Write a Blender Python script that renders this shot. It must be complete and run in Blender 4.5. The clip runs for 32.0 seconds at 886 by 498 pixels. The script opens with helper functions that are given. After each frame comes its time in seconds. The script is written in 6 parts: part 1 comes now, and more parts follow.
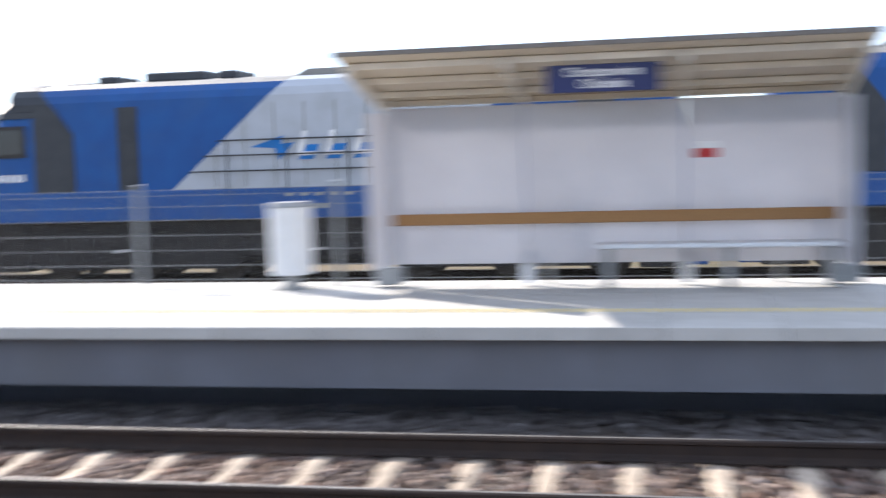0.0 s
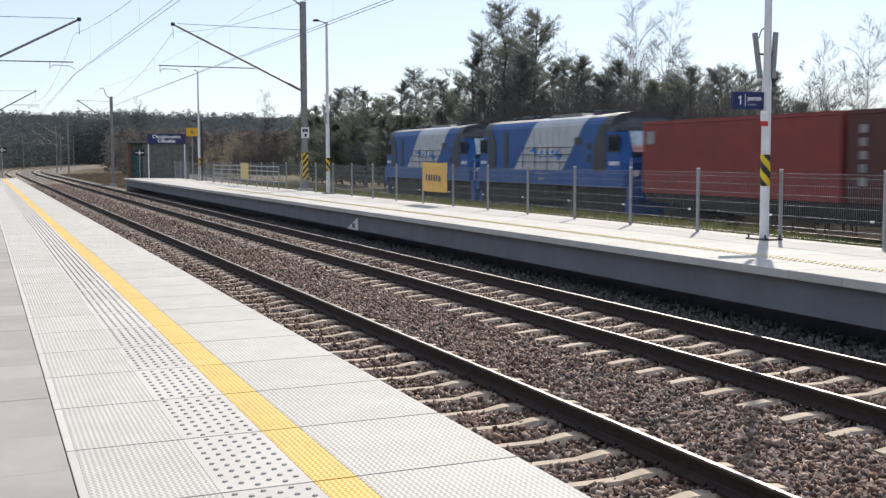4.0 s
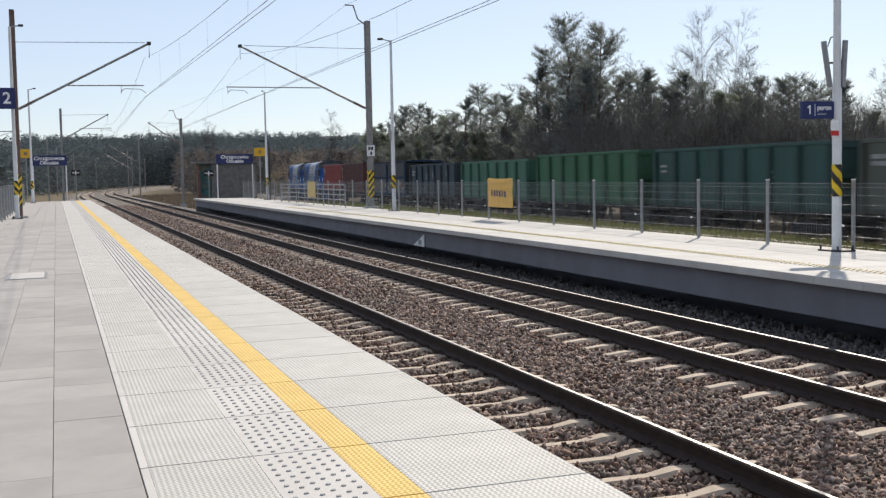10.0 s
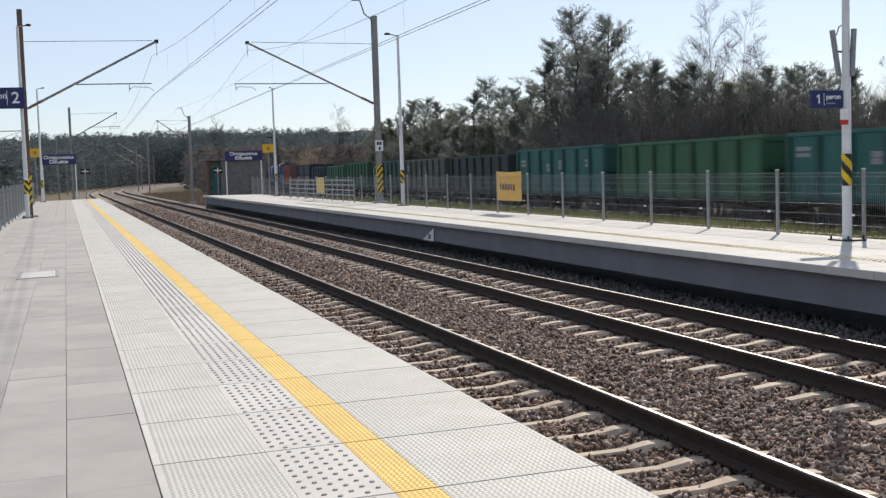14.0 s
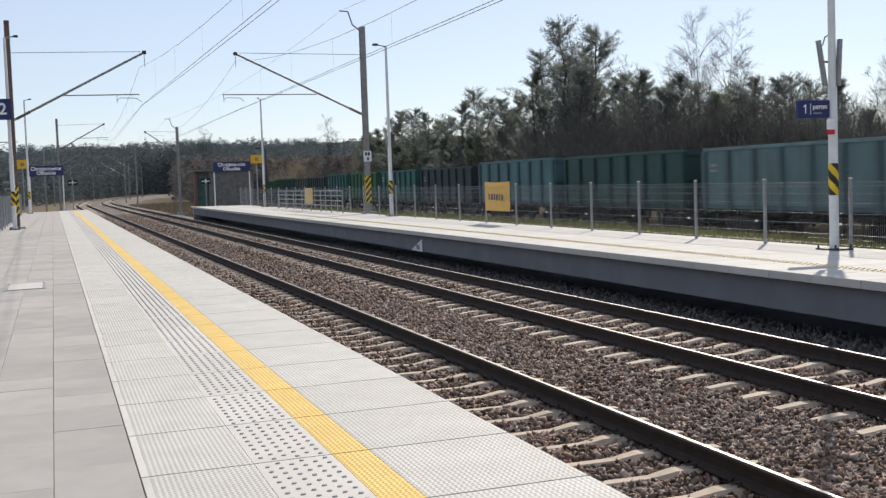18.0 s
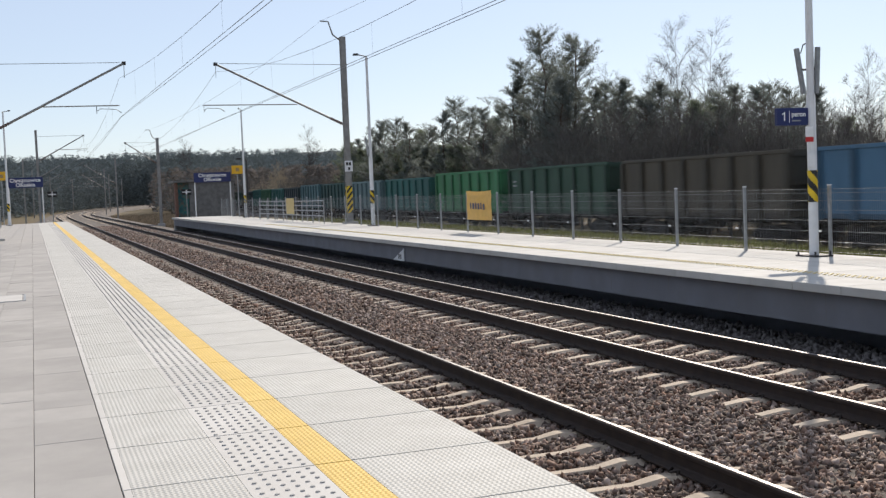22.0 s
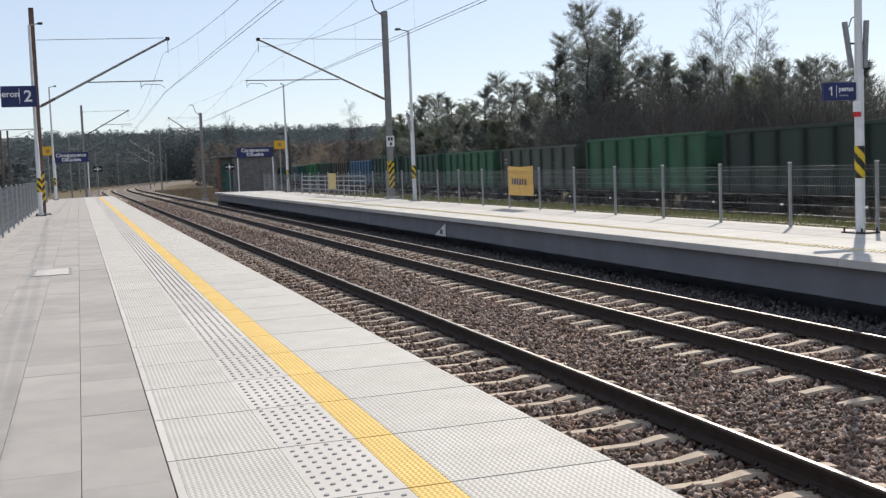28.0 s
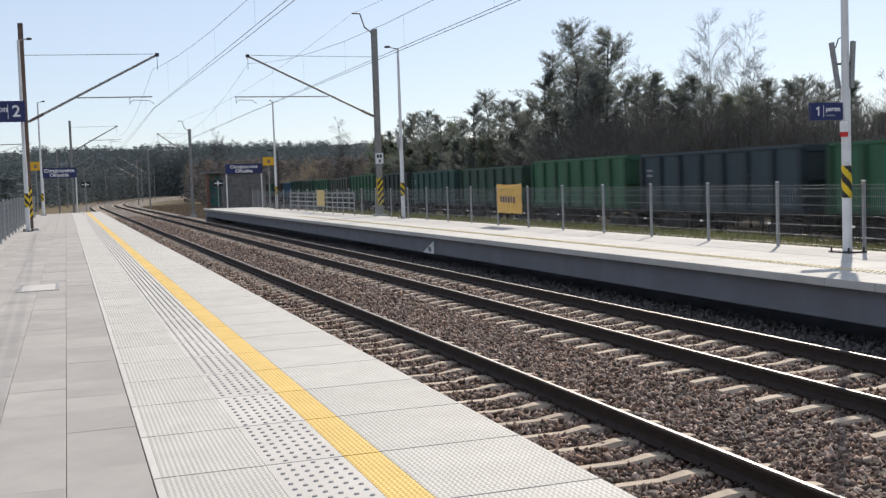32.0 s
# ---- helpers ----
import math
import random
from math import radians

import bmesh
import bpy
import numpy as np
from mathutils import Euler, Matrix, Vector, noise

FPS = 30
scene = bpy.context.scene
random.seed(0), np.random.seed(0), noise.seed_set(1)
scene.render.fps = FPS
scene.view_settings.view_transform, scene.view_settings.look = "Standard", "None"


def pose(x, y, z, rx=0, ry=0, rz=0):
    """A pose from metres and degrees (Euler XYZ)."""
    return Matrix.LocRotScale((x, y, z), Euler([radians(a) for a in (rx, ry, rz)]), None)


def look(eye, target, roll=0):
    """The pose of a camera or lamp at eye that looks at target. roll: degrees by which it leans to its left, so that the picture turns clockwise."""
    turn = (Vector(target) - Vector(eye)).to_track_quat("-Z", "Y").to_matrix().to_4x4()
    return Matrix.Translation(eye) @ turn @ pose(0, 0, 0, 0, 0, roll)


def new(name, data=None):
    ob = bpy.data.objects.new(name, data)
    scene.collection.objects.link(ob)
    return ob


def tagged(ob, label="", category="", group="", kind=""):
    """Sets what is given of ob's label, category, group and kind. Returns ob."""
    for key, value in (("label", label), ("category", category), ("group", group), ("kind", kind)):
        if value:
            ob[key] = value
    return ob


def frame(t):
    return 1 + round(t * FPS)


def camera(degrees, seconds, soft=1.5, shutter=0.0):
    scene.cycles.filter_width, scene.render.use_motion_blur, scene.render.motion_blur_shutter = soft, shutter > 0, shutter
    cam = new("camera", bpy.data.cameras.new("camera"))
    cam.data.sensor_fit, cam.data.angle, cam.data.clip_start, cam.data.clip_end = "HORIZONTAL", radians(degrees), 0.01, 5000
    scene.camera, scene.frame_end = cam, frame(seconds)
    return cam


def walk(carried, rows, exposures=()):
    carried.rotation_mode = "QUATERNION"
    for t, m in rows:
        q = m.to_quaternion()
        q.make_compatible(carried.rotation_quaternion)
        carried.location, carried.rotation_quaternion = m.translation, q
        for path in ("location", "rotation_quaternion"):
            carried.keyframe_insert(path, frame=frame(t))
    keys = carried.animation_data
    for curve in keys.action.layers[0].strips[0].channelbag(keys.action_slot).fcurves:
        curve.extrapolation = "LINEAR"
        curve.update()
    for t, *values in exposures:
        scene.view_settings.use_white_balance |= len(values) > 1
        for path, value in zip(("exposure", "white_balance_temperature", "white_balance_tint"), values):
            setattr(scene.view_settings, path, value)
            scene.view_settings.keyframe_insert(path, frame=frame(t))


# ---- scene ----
# The line runs straight past the platforms and bends away to the right beyond them; places are given as s (along the near track, away from the viewer's start),
# n (across, towards the far platform) and z (above the near platform's edge).
HEADING = 0.0072
EYE_Z = 1.41

VIEW = [(0, 10.80, -4.60, 1.68), (0.2, 20.06, -4.77, 0.10), (0.5, 31.89, -5.03, -1.34), (0.7, 37.89, -5.73, -0.41), (1, 45.50, -4.21, 0.75), (1.4, 52.96, -5.16, 1.62), (1.8, 59.66, -4.95, 0.90), (2, 62.91, -5.11, 0.39), (2.2, 65.04, -5.37, 0.30), (2.5, 66.59, -5.46, 0.52), (2.8, 67.10, -5.33, 0.60), (3, 67.28, -4.86, 0.57), (3.2, 67.45, -4.41, 0.33), (3.5, 67.53, -4.69, 0.30), (5.5, 68.37, -3.65, 0.11), (6, 68.31, -3.47, 0.62), (6.5, 68.54, -3.44, 0.57), (7, 68.99, -3.66, 0.85), (7.5, 69.62, -3.73, 0.85), (8, 70.28, -3.37, 1.01), (8.5, 70.67, -3.27, 0.96), (9, 71.01, -3.73, 1.28), (9.5, 70.88, -3.69, 1.09), (10, 70.93, -3.76, 1.12), (10.5, 70.79, -3.77, 1.26), (11, 70.72, -3.71, 1.32), (11.5, 70.81, -3.72, 1.29), (12, 71.02, -3.67, 1.12), (12.5, 71.76, -4.04, 1.13), (13, 71.74, -4.36, 1.45), (13.5, 71.62, -4.20, 1.83), (14, 71.36, -4.04, 1.83), (14.5, 71.24, -4.09, 1.93), (15, 71.04, -3.92, 2.36), (15.5, 70.60, -3.32, 1.94), (17.5, 70.55, -3.79, 2.20), (18, 70.78, -3.54, 1.96), (18.5, 70.99, -3.41, 1.83), (19, 70.87, -3.33, 1.92), (19.5, 70.77, -3.21, 2.01), (20, 70.51, -3.08, 2.10), (20.5, 70.24, -2.95, 2.11), (21, 70.12, -2.90, 2.15), (21.5, 69.96, -3.09, 2.37), (22, 69.85, -3.11, 2.31), (22.5, 69.73, -3.00, 2.34), (23, 69.67, -2.95, 2.48), (23.5, 69.16, -3.15, 2.29), (24, 69.45, -3.21, 2.22), (24.5, 70.35, -3.39, 2.28), (25, 70.99, -3.69, 2.34), (25.5, 70.98, -3.92, 2.20), (27.5, 71.78, -3.89, 2.15), (28, 71.93, -4.26, 2.23), (28.5, 71.99, -4.15, 2.23), (29, 71.73, -3.52, 2.06), (29.5, 71.67, -3.44, 2.06), (30, 71.51, -3.20, 1.98), (30.5, 71.28, -3.08, 1.98), (31, 70.78, -2.91, 2.34), (31.5, 71.30, -2.97, 2.08), (32, 71.37, -3.41, 1.92)]
cam = camera(42.3, 32.0, soft=1.38, shutter=0.6)
walk(cam, [(t, pose(0, 0, EYE_Z, 90 + p, r, y)) for t, y, p, r in VIEW],
     exposures=[(0, 1.3, 6150, 12), (0.5, 1.4, 6200, 12), (0.9, 1.75, 6250, 13), (1.6, 1.75, 6300, 13), (2.2, 1.5, 6350, 12), (3.0, 0.8, 6400, 11), (3.5, 0.55, 6450, 10.5), (5.5, 0.4, 6500, 10.3), (8, 0.31, 6520, 10.3), (32, 0.3, 6520, 10.3)])

# ---- world and light ----
SUN_YAW, SUN_UP = 51.6, 32.0          # degrees: yaw from +Y towards -X, and height
world = bpy.data.worlds.new("sky")
scene.world = world
world.use_nodes = True
wn = world.node_tree.nodes
sky = wn.new("ShaderNodeTexSky")
sky.sky_type, sky.sun_disc = "NISHITA", False
sky.sun_elevation, sky.sun_rotation = radians(SUN_UP), radians(-SUN_YAW)
sky.air_density, sky.dust_density, sky.ozone_density = 0.9, 0.25, 2.6
tint = wn.new("ShaderNodeMix")
tint.data_type, tint.blend_type = "RGBA", "MULTIPLY"
tint.inputs[0].default_value = 1.0
tint.inputs[7].default_value = (0.985, 1.0, 1.06, 1)
world.node_tree.links.new(sky.outputs[0], tint.inputs[6])
haze = wn.new("ShaderNodeMix")        # thin spring haze evens the sky out
haze.data_type = "RGBA"
haze.inputs[0].default_value = 0.52
haze.inputs[7].default_value = (7.25, 7.85, 8.85, 1)
world.node_tree.links.new(tint.outputs[2], haze.inputs[6])
world.node_tree.links.new(haze.outputs[2], wn["Background"].inputs[0])
wn["Background"].inputs[1].default_value = 0.086
sun = new("sun", bpy.data.lights.new("sun", "SUN"))
sun.data.energy, sun.data.angle, sun.data.color = 4.1, radians(0.53), (1.0, 0.9, 0.77)
_a, _e = radians(SUN_YAW), radians(SUN_UP)
sun.matrix_world = look((-math.sin(_a) * math.cos(_e) * 80, math.cos(_a) * math.cos(_e) * 80, math.sin(_e) * 80), (0, 0, 0))


# ---- materials ----
def surf(name, col, col2=None, scale=6.0, rough=0.7, metal=0.0, bump=0.15, bscale=60.0, dirt=None, dscale=0.7, damt=0.35, vary=0.0, spec=0.4, stretch=(1, 1, 1)):
    """A surface with colour variation at two scales, fine relief and, when asked, blotches of dirt and a tint of its own per object."""
    m = bpy.data.materials.new(name)
    m.use_nodes = True
    nt = m.node_tree
    N, L = nt.nodes, nt.links.new
    b = N["Principled BSDF"]
    b.inputs["Roughness"].default_value, b.inputs["Metallic"].default_value = rough, metal
    b.inputs["Specular IOR Level"].default_value = spec
    tc = N.new("ShaderNodeTexCoord")
    mp = N.new("ShaderNodeMapping")
    mp.inputs["Scale"].default_value = stretch
    L(tc.outputs["Object"], mp.inputs[0])
    info = N.new("ShaderNodeObjectInfo")
    off = N.new("ShaderNodeVectorMath")
    off.operation = "ADD"
    L(mp.outputs[0], off.inputs[0])
    k = N.new("ShaderNodeMath")
    k.operation = "MULTIPLY"
    k.inputs[1].default_value = 37.0
    L(info.outputs["Random"], k.inputs[0])
    L(k.outputs[0], off.inputs[1])
    n1 = N.new("ShaderNodeTexNoise")
    n1.inputs["Scale"].default_value, n1.inputs["Detail"].default_value = scale, 6
    L(off.outputs[0], n1.inputs["Vector"])
    mix = N.new("ShaderNodeMix")
    mix.data_type = "RGBA"
    mix.inputs[6].default_value = (*col, 1)
    mix.inputs[7].default_value = (*(col2 or [c * 0.75 for c in col]), 1)
    rp = N.new("ShaderNodeMapRange")
    rp.inputs[1].default_value, rp.inputs[2].default_value = 0.35, 0.65
    L(n1.outputs[0], rp.inputs[0])
    L(rp.outputs[0], mix.inputs[0])
    out = mix.outputs[2]
    if dirt:
        n2 = N.new("ShaderNodeTexNoise")
        n2.inputs["Scale"].default_value, n2.inputs["Detail"].default_value, n2.inputs["Roughness"].default_value = dscale, 9, 0.65
        L(off.outputs[0], n2.inputs["Vector"])
        r2 = N.new("ShaderNodeMapRange")
        r2.inputs[1].default_value, r2.inputs[2].default_value, r2.inputs[4].default_value = 0.45, 0.72, damt
        L(n2.outputs[0], r2.inputs[0])
        m2 = N.new("ShaderNodeMix")
        m2.data_type = "RGBA"
        m2.inputs[7].default_value = (*dirt, 1)
        L(out, m2.inputs[6])
        L(r2.outputs[0], m2.inputs[0])
        out = m2.outputs[2]
    if vary:
        hs = N.new("ShaderNodeHueSaturation")
        vr = N.new("ShaderNodeMapRange")
        vr.inputs[3].default_value, vr.inputs[4].default_value = 1 - vary, 1 + vary
        L(info.outputs["Random"], vr.inputs[0])
        L(vr.outputs[0], hs.inputs["Value"])
        L(out, hs.inputs["Color"])
        out = hs.outputs[0]
    L(out, b.inputs["Base Color"])
    if bump:
        n3 = N.new("ShaderNodeTexNoise")
        n3.inputs["Scale"].default_value, n3.inputs["Detail"].default_value = bscale, 4
        L(off.outputs[0], n3.inputs["Vector"])
        bp = N.new("ShaderNodeBump")
        bp.inputs["Strength"].default_value, bp.inputs["Distance"].default_value = bump, 0.01
        L(n3.outputs[0], bp.inputs["Height"])
        L(bp.outputs[0], b.inputs["Normal"])
    return m


def islands(m, amount=0.5):
    """Let each loose piece of a joined mesh have a brightness of its own."""
    nt = m.node_tree
    b = nt.nodes["Principled BSDF"]
    src = b.inputs["Base Color"].links[0].from_socket
    g = nt.nodes.new("ShaderNodeNewGeometry")
    hs = nt.nodes.new("ShaderNodeHueSaturation")
    vr = nt.nodes.new("ShaderNodeMapRange")
    vr.inputs[3].default_value, vr.inputs[4].default_value = 1 - amount, 1 + amount
    nt.links.new(g.outputs["Random Per Island"], vr.inputs[0])
    nt.links.new(vr.outputs[0], hs.inputs["Value"])
    nt.links.new(src, hs.inputs["Color"])
    nt.links.new(hs.outputs[0], b.inputs["Base Color"])
    return m


def leafy(name, col, amount=0.5, through_share=0.42):
    m = islands(surf(name, col, [c * 0.6 for c in col], 0.6, 0.9, bump=0, spec=0.0), amount)
    # thin leaves let part of the light through
    nt = m.node_tree
    b = nt.nodes["Principled BSDF"]
    tr = nt.nodes.new("ShaderNodeBsdfTranslucent")
    glow = nt.nodes.new("ShaderNodeHueSaturation")
    glow.inputs["Value"].default_value = 1.5
    nt.links.new(b.inputs["Base Color"].links[0].from_socket, glow.inputs["Color"])
    nt.links.new(glow.outputs[0], tr.inputs[0])
    mx = nt.nodes.new("ShaderNodeMixShader")
    mx.inputs[0].default_value = through_share
    nt.links.new(b.outputs[0], mx.inputs[1])
    nt.links.new(tr.outputs[0], mx.inputs[2])
    nt.links.new(mx.outputs[0], nt.nodes["Material Output"].inputs[0])
    return m


M = {
    "grass": surf("dry_grass", (0.165, 0.13, 0.085), (0.115, 0.1, 0.06), 0.35, 0.95, spec=0.1, bump=0.6, bscale=18, dirt=(0.2, 0.15, 0.1), dscale=0.08, damt=0.7),
    "blade": leafy("grass_blades", (0.14, 0.15, 0.06), 0.5, 0.25),
    "straw": leafy("straw_blades", (0.2, 0.165, 0.125), 0.4, 0.15),
    "ballast": surf("ballast_bed", (0.17, 0.145, 0.125), (0.07, 0.058, 0.05), 16, 0.95, bump=1.0, bscale=30, dirt=(0.09, 0.06, 0.045), dscale=0.6),
    "stone": islands(surf("crushed_stone", (0.3, 0.257, 0.231), (0.152, 0.122, 0.105), 14, 0.9, bump=0.2, dirt=(0.2, 0.12, 0.08), dscale=0.5, damt=0.5), 0.7),
    # dirty stone, its colour also darkened for the far platform's shade
    "stone_shaded": islands(surf("dark_crushed_stone", (0.17, 0.155, 0.152), (0.12, 0.108, 0.104), 14, 0.95, bump=0.2), 0.4),
    "sleeper": surf("sleeper_concrete", (0.5, 0.415, 0.325), (0.42, 0.345, 0.27), 9, 0.85, bump=0.25, bscale=90, dirt=(0.26, 0.2, 0.15), dscale=2.5, damt=0.45, vary=0.1),
    "rail": surf("rusty_rail_steel", (0.026, 0.018, 0.015), (0.042, 0.028, 0.021), 8, 0.8, bump=0.2, dirt=(0.03, 0.02, 0.018)),
    "railtop": surf("polished_rail_head", (0.29, 0.278, 0.27), (0.23, 0.218, 0.21), 5, 0.55, 1.0, bump=0.0),
    "clip": surf("rail_clip_steel", (0.06, 0.05, 0.045), None, 9, 0.45, 0.6, bump=0.05),
    "slab": None, "yellow": None,
    "cream": surf("cream_studs", (0.72, 0.6, 0.33), (0.6, 0.5, 0.28), 6, 0.7, bump=0),
    # the shaded sides of studs and ridges are put into this darker grey
    "stud": surf("dark_studs", (0.36, 0.355, 0.345), (0.31, 0.305, 0.295), 20, 0.7, bump=0.05),
    "paver": surf("grey_paver", (0.42, 0.4, 0.378), (0.38, 0.362, 0.342), 3.0, 0.95, spec=0.15, bump=0.12, bscale=140, dirt=(0.28, 0.27, 0.26), dscale=1.3, damt=0.4, vary=0.07),
    "concrete": surf("wall_concrete", (0.36, 0.355, 0.345), (0.31, 0.305, 0.295), 2.5, 0.85, bump=0.15, bscale=70, dirt=(0.3, 0.29, 0.27), dscale=0.9, damt=0.5),
    "concrete_dark": surf("stained_concrete", (0.2, 0.195, 0.185), (0.14, 0.135, 0.13), 3, 0.9, bump=0.2, dirt=(0.1, 0.09, 0.08)),
    "galv": surf("galvanised_steel", (0.34, 0.35, 0.355), (0.27, 0.28, 0.285), 12, 0.5, 0.55, bump=0.06, vary=0.08),
    "wire": surf("fence_wire", (0.3, 0.31, 0.315), (0.24, 0.245, 0.25), 12, 0.5, 0.5, bump=0.0),
    "mast": surf("mast_steel", (0.30, 0.30, 0.29), (0.24, 0.235, 0.23), 5, 0.6, 0.4, bump=0.1, dirt=(0.17, 0.12, 0.09), dscale=1.5),
    "mast_rust": surf("brown_mast_steel", (0.17, 0.12, 0.1), (0.12, 0.08, 0.065), 5, 0.75, 0.2, bump=0.15),
    "white": surf("white_coating", (0.72, 0.73, 0.74), (0.66, 0.67, 0.68), 4, 0.5, bump=0.04, dirt=(0.5, 0.5, 0.48), dscale=1.4, damt=0.4),
    "dark": surf("dark_metal", (0.035, 0.035, 0.038), (0.055, 0.052, 0.05), 6, 0.7, 0.2, bump=0.1),
    "cable": surf("copper_wire", (0.17, 0.17, 0.175), None, 6, 0.5, 0.5, bump=0),
    "ins": surf("brown_insulator", (0.1, 0.04, 0.025), None, 6, 0.3, bump=0),
    "navy": surf("navy_sign_face", (0.018, 0.028, 0.12), (0.015, 0.024, 0.1), 3, 0.4, bump=0.02),
    "lett": surf("white_lettering", (0.9, 0.9, 0.9), None, 3, 0.5, bump=0),
    "signyel": surf("yellow_sign_face", (0.75, 0.42, 0.02), (0.68, 0.38, 0.02), 3, 0.5, bump=0.02),
    "banner": surf("yellow_banner", (0.64, 0.48, 0.2), (0.56, 0.42, 0.17), 5, 0.6, bump=0.1, bscale=14),
    "bluebar": surf("banner_blue", (0.08, 0.1, 0.17), None, 3, 0.5, bump=0),
    "hazy": surf("hazard_yellow", (0.72, 0.5, 0.02), (0.62, 0.43, 0.02), 6, 0.5, bump=0.02),
    "hazk": surf("hazard_black", (0.015, 0.015, 0.015), (0.03, 0.03, 0.03), 6, 0.5, bump=0.02),
    "red": surf("red_sticker", (0.55, 0.03, 0.03), None, 3, 0.5, bump=0),
    "wood": surf("bench_wood", (0.36, 0.19, 0.07), (0.28, 0.14, 0.05), 14, 0.6, bump=0.2, stretch=(1, 14, 14)),
    "panel": surf("frosted_panel", (0.68, 0.68, 0.71), (0.64, 0.64, 0.67), 1.5, 0.25, bump=0.01, dirt=(0.44, 0.44, 0.47), dscale=0.8),
    "roofing": surf("cream_roof_soffit", (0.55, 0.48, 0.38), (0.5, 0.43, 0.34), 2, 0.7, bump=0.05),
    "purlin": surf("cream_purlin", (0.68, 0.62, 0.52), None, 2, 0.6, bump=0.03),
    "trimdark": surf("dark_roof_edge", (0.2, 0.18, 0.16), None, 5, 0.6, bump=0.05),
    "teal": surf("teal_painted_wall", (0.03, 0.15, 0.14), (0.02, 0.08, 0.09), 3, 0.7, bump=0.1, dirt=(0.25, 0.1, 0.03), dscale=1.6, damt=0.8),
    "brick": surf("brown_brick", (0.2, 0.11, 0.08), (0.14, 0.08, 0.06), 5, 0.9, bump=0.3),
    "bark": surf("pine_bark", (0.13, 0.085, 0.06), (0.07, 0.05, 0.04), 7, 0.95, bump=0.5, bscale=20),
    "birchbark": surf("birch_bark", (0.17, 0.155, 0.15), (0.09, 0.08, 0.075), 9, 0.9, bump=0.2),
    "twig": islands(surf("bare_twigs", (0.165, 0.15, 0.138), (0.125, 0.115, 0.104), 0.25, 0.95, bump=0, spec=0.0), 0.35),
    "birchtwig": surf("birch_twigs", (0.075, 0.066, 0.062), (0.06, 0.052, 0.05), 4, 0.95, bump=0),
    # needles are lightened in their colour for the haze before them
    "needle": leafy("pine_needles", (0.178, 0.198, 0.182), 0.4, 0.5),
    "needle2": leafy("young_pine_needles", (0.16, 0.185, 0.135), 0.4, 0.55),
    # distance haze is put into this blue grey, no air is modelled
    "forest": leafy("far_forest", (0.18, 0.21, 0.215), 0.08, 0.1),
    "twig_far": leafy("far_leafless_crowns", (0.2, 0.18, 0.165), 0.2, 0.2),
    # for the backing added behind the far trees
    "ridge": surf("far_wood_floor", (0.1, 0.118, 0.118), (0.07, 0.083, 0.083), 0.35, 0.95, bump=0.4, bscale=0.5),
    # the hills' blue is haze painted into the surface
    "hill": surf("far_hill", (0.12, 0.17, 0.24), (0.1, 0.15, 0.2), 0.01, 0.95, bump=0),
    "loco_blue": surf("loco_blue", (0.008, 0.088, 0.31), (0.007, 0.072, 0.265), 2, 0.5, bump=0.03, bscale=8, dirt=(0.05, 0.09, 0.18), dscale=0.8, damt=0.4),
    "loco_white": surf("loco_silver_white", (0.48, 0.51, 0.56), (0.44, 0.47, 0.51), 2, 0.4, bump=0.03, bscale=8, dirt=(0.38, 0.38, 0.38), dscale=1.0, damt=0.4),
    "loco_grey": surf("loco_dark_grey", (0.036, 0.041, 0.05), (0.05, 0.055, 0.062), 3, 0.5, bump=0.04),
    "screen": surf("cab_windscreen", (0.42, 0.5, 0.56), None, 3, 0.12, 0.85, bump=0),
    "loco_roof": surf("loco_roof_grey", (0.3, 0.29, 0.27), (0.22, 0.215, 0.2), 2, 0.6, bump=0.08, dirt=(0.2, 0.19, 0.18), dscale=0.9, damt=0.5),
    "logo_blue": surf("logo_blue", (0.01, 0.2, 0.6), None, 3, 0.4, bump=0),
    "glass": surf("cab_glass", (0.02, 0.025, 0.03), None, 3, 0.08, bump=0, spec=0.6),
    "under": surf("dirty_underframe", (0.028, 0.026, 0.025), (0.045, 0.04, 0.036), 5, 0.85, 0.1, bump=0.2),
    "wheel": surf("wheel_steel", (0.06, 0.05, 0.045), (0.09, 0.08, 0.07), 5, 0.6, 0.5, bump=0.05),
    "mark": surf("pale_stencil", (0.33, 0.34, 0.34), None, 3, 0.7, bump=0),
    "cont_red": surf("container_red", (0.27, 0.052, 0.045), (0.22, 0.045, 0.04), 2, 0.55, bump=0.05, dirt=(0.2, 0.05, 0.045), dscale=0.7),
    "cont_brown": surf("container_brown", (0.105, 0.038, 0.036), (0.085, 0.032, 0.03), 2, 0.55, bump=0.05, dirt=(0.09, 0.035, 0.03), dscale=0.7),
    "hop_blue": surf("hopper_blue", (0.016, 0.042, 0.095), (0.014, 0.034, 0.075), 2, 0.85, bump=0.05, dirt=(0.04, 0.05, 0.07), dscale=1.2, damt=0.6),
    "hop_grey": surf("hopper_grey", (0.036, 0.04, 0.052), (0.026, 0.028, 0.036), 1.2, 0.6, bump=0.05, dirt=(0.06, 0.055, 0.05), dscale=1.0, damt=0.6),
    "graf": surf("orange_graffiti", (0.16, 0.1, 0.035), (0.07, 0.05, 0.03), 4, 0.6, bump=0),
    "ochre": surf("bare_bush", (0.42, 0.35, 0.25), (0.34, 0.27, 0.19), 3, 0.95, bump=0),
}
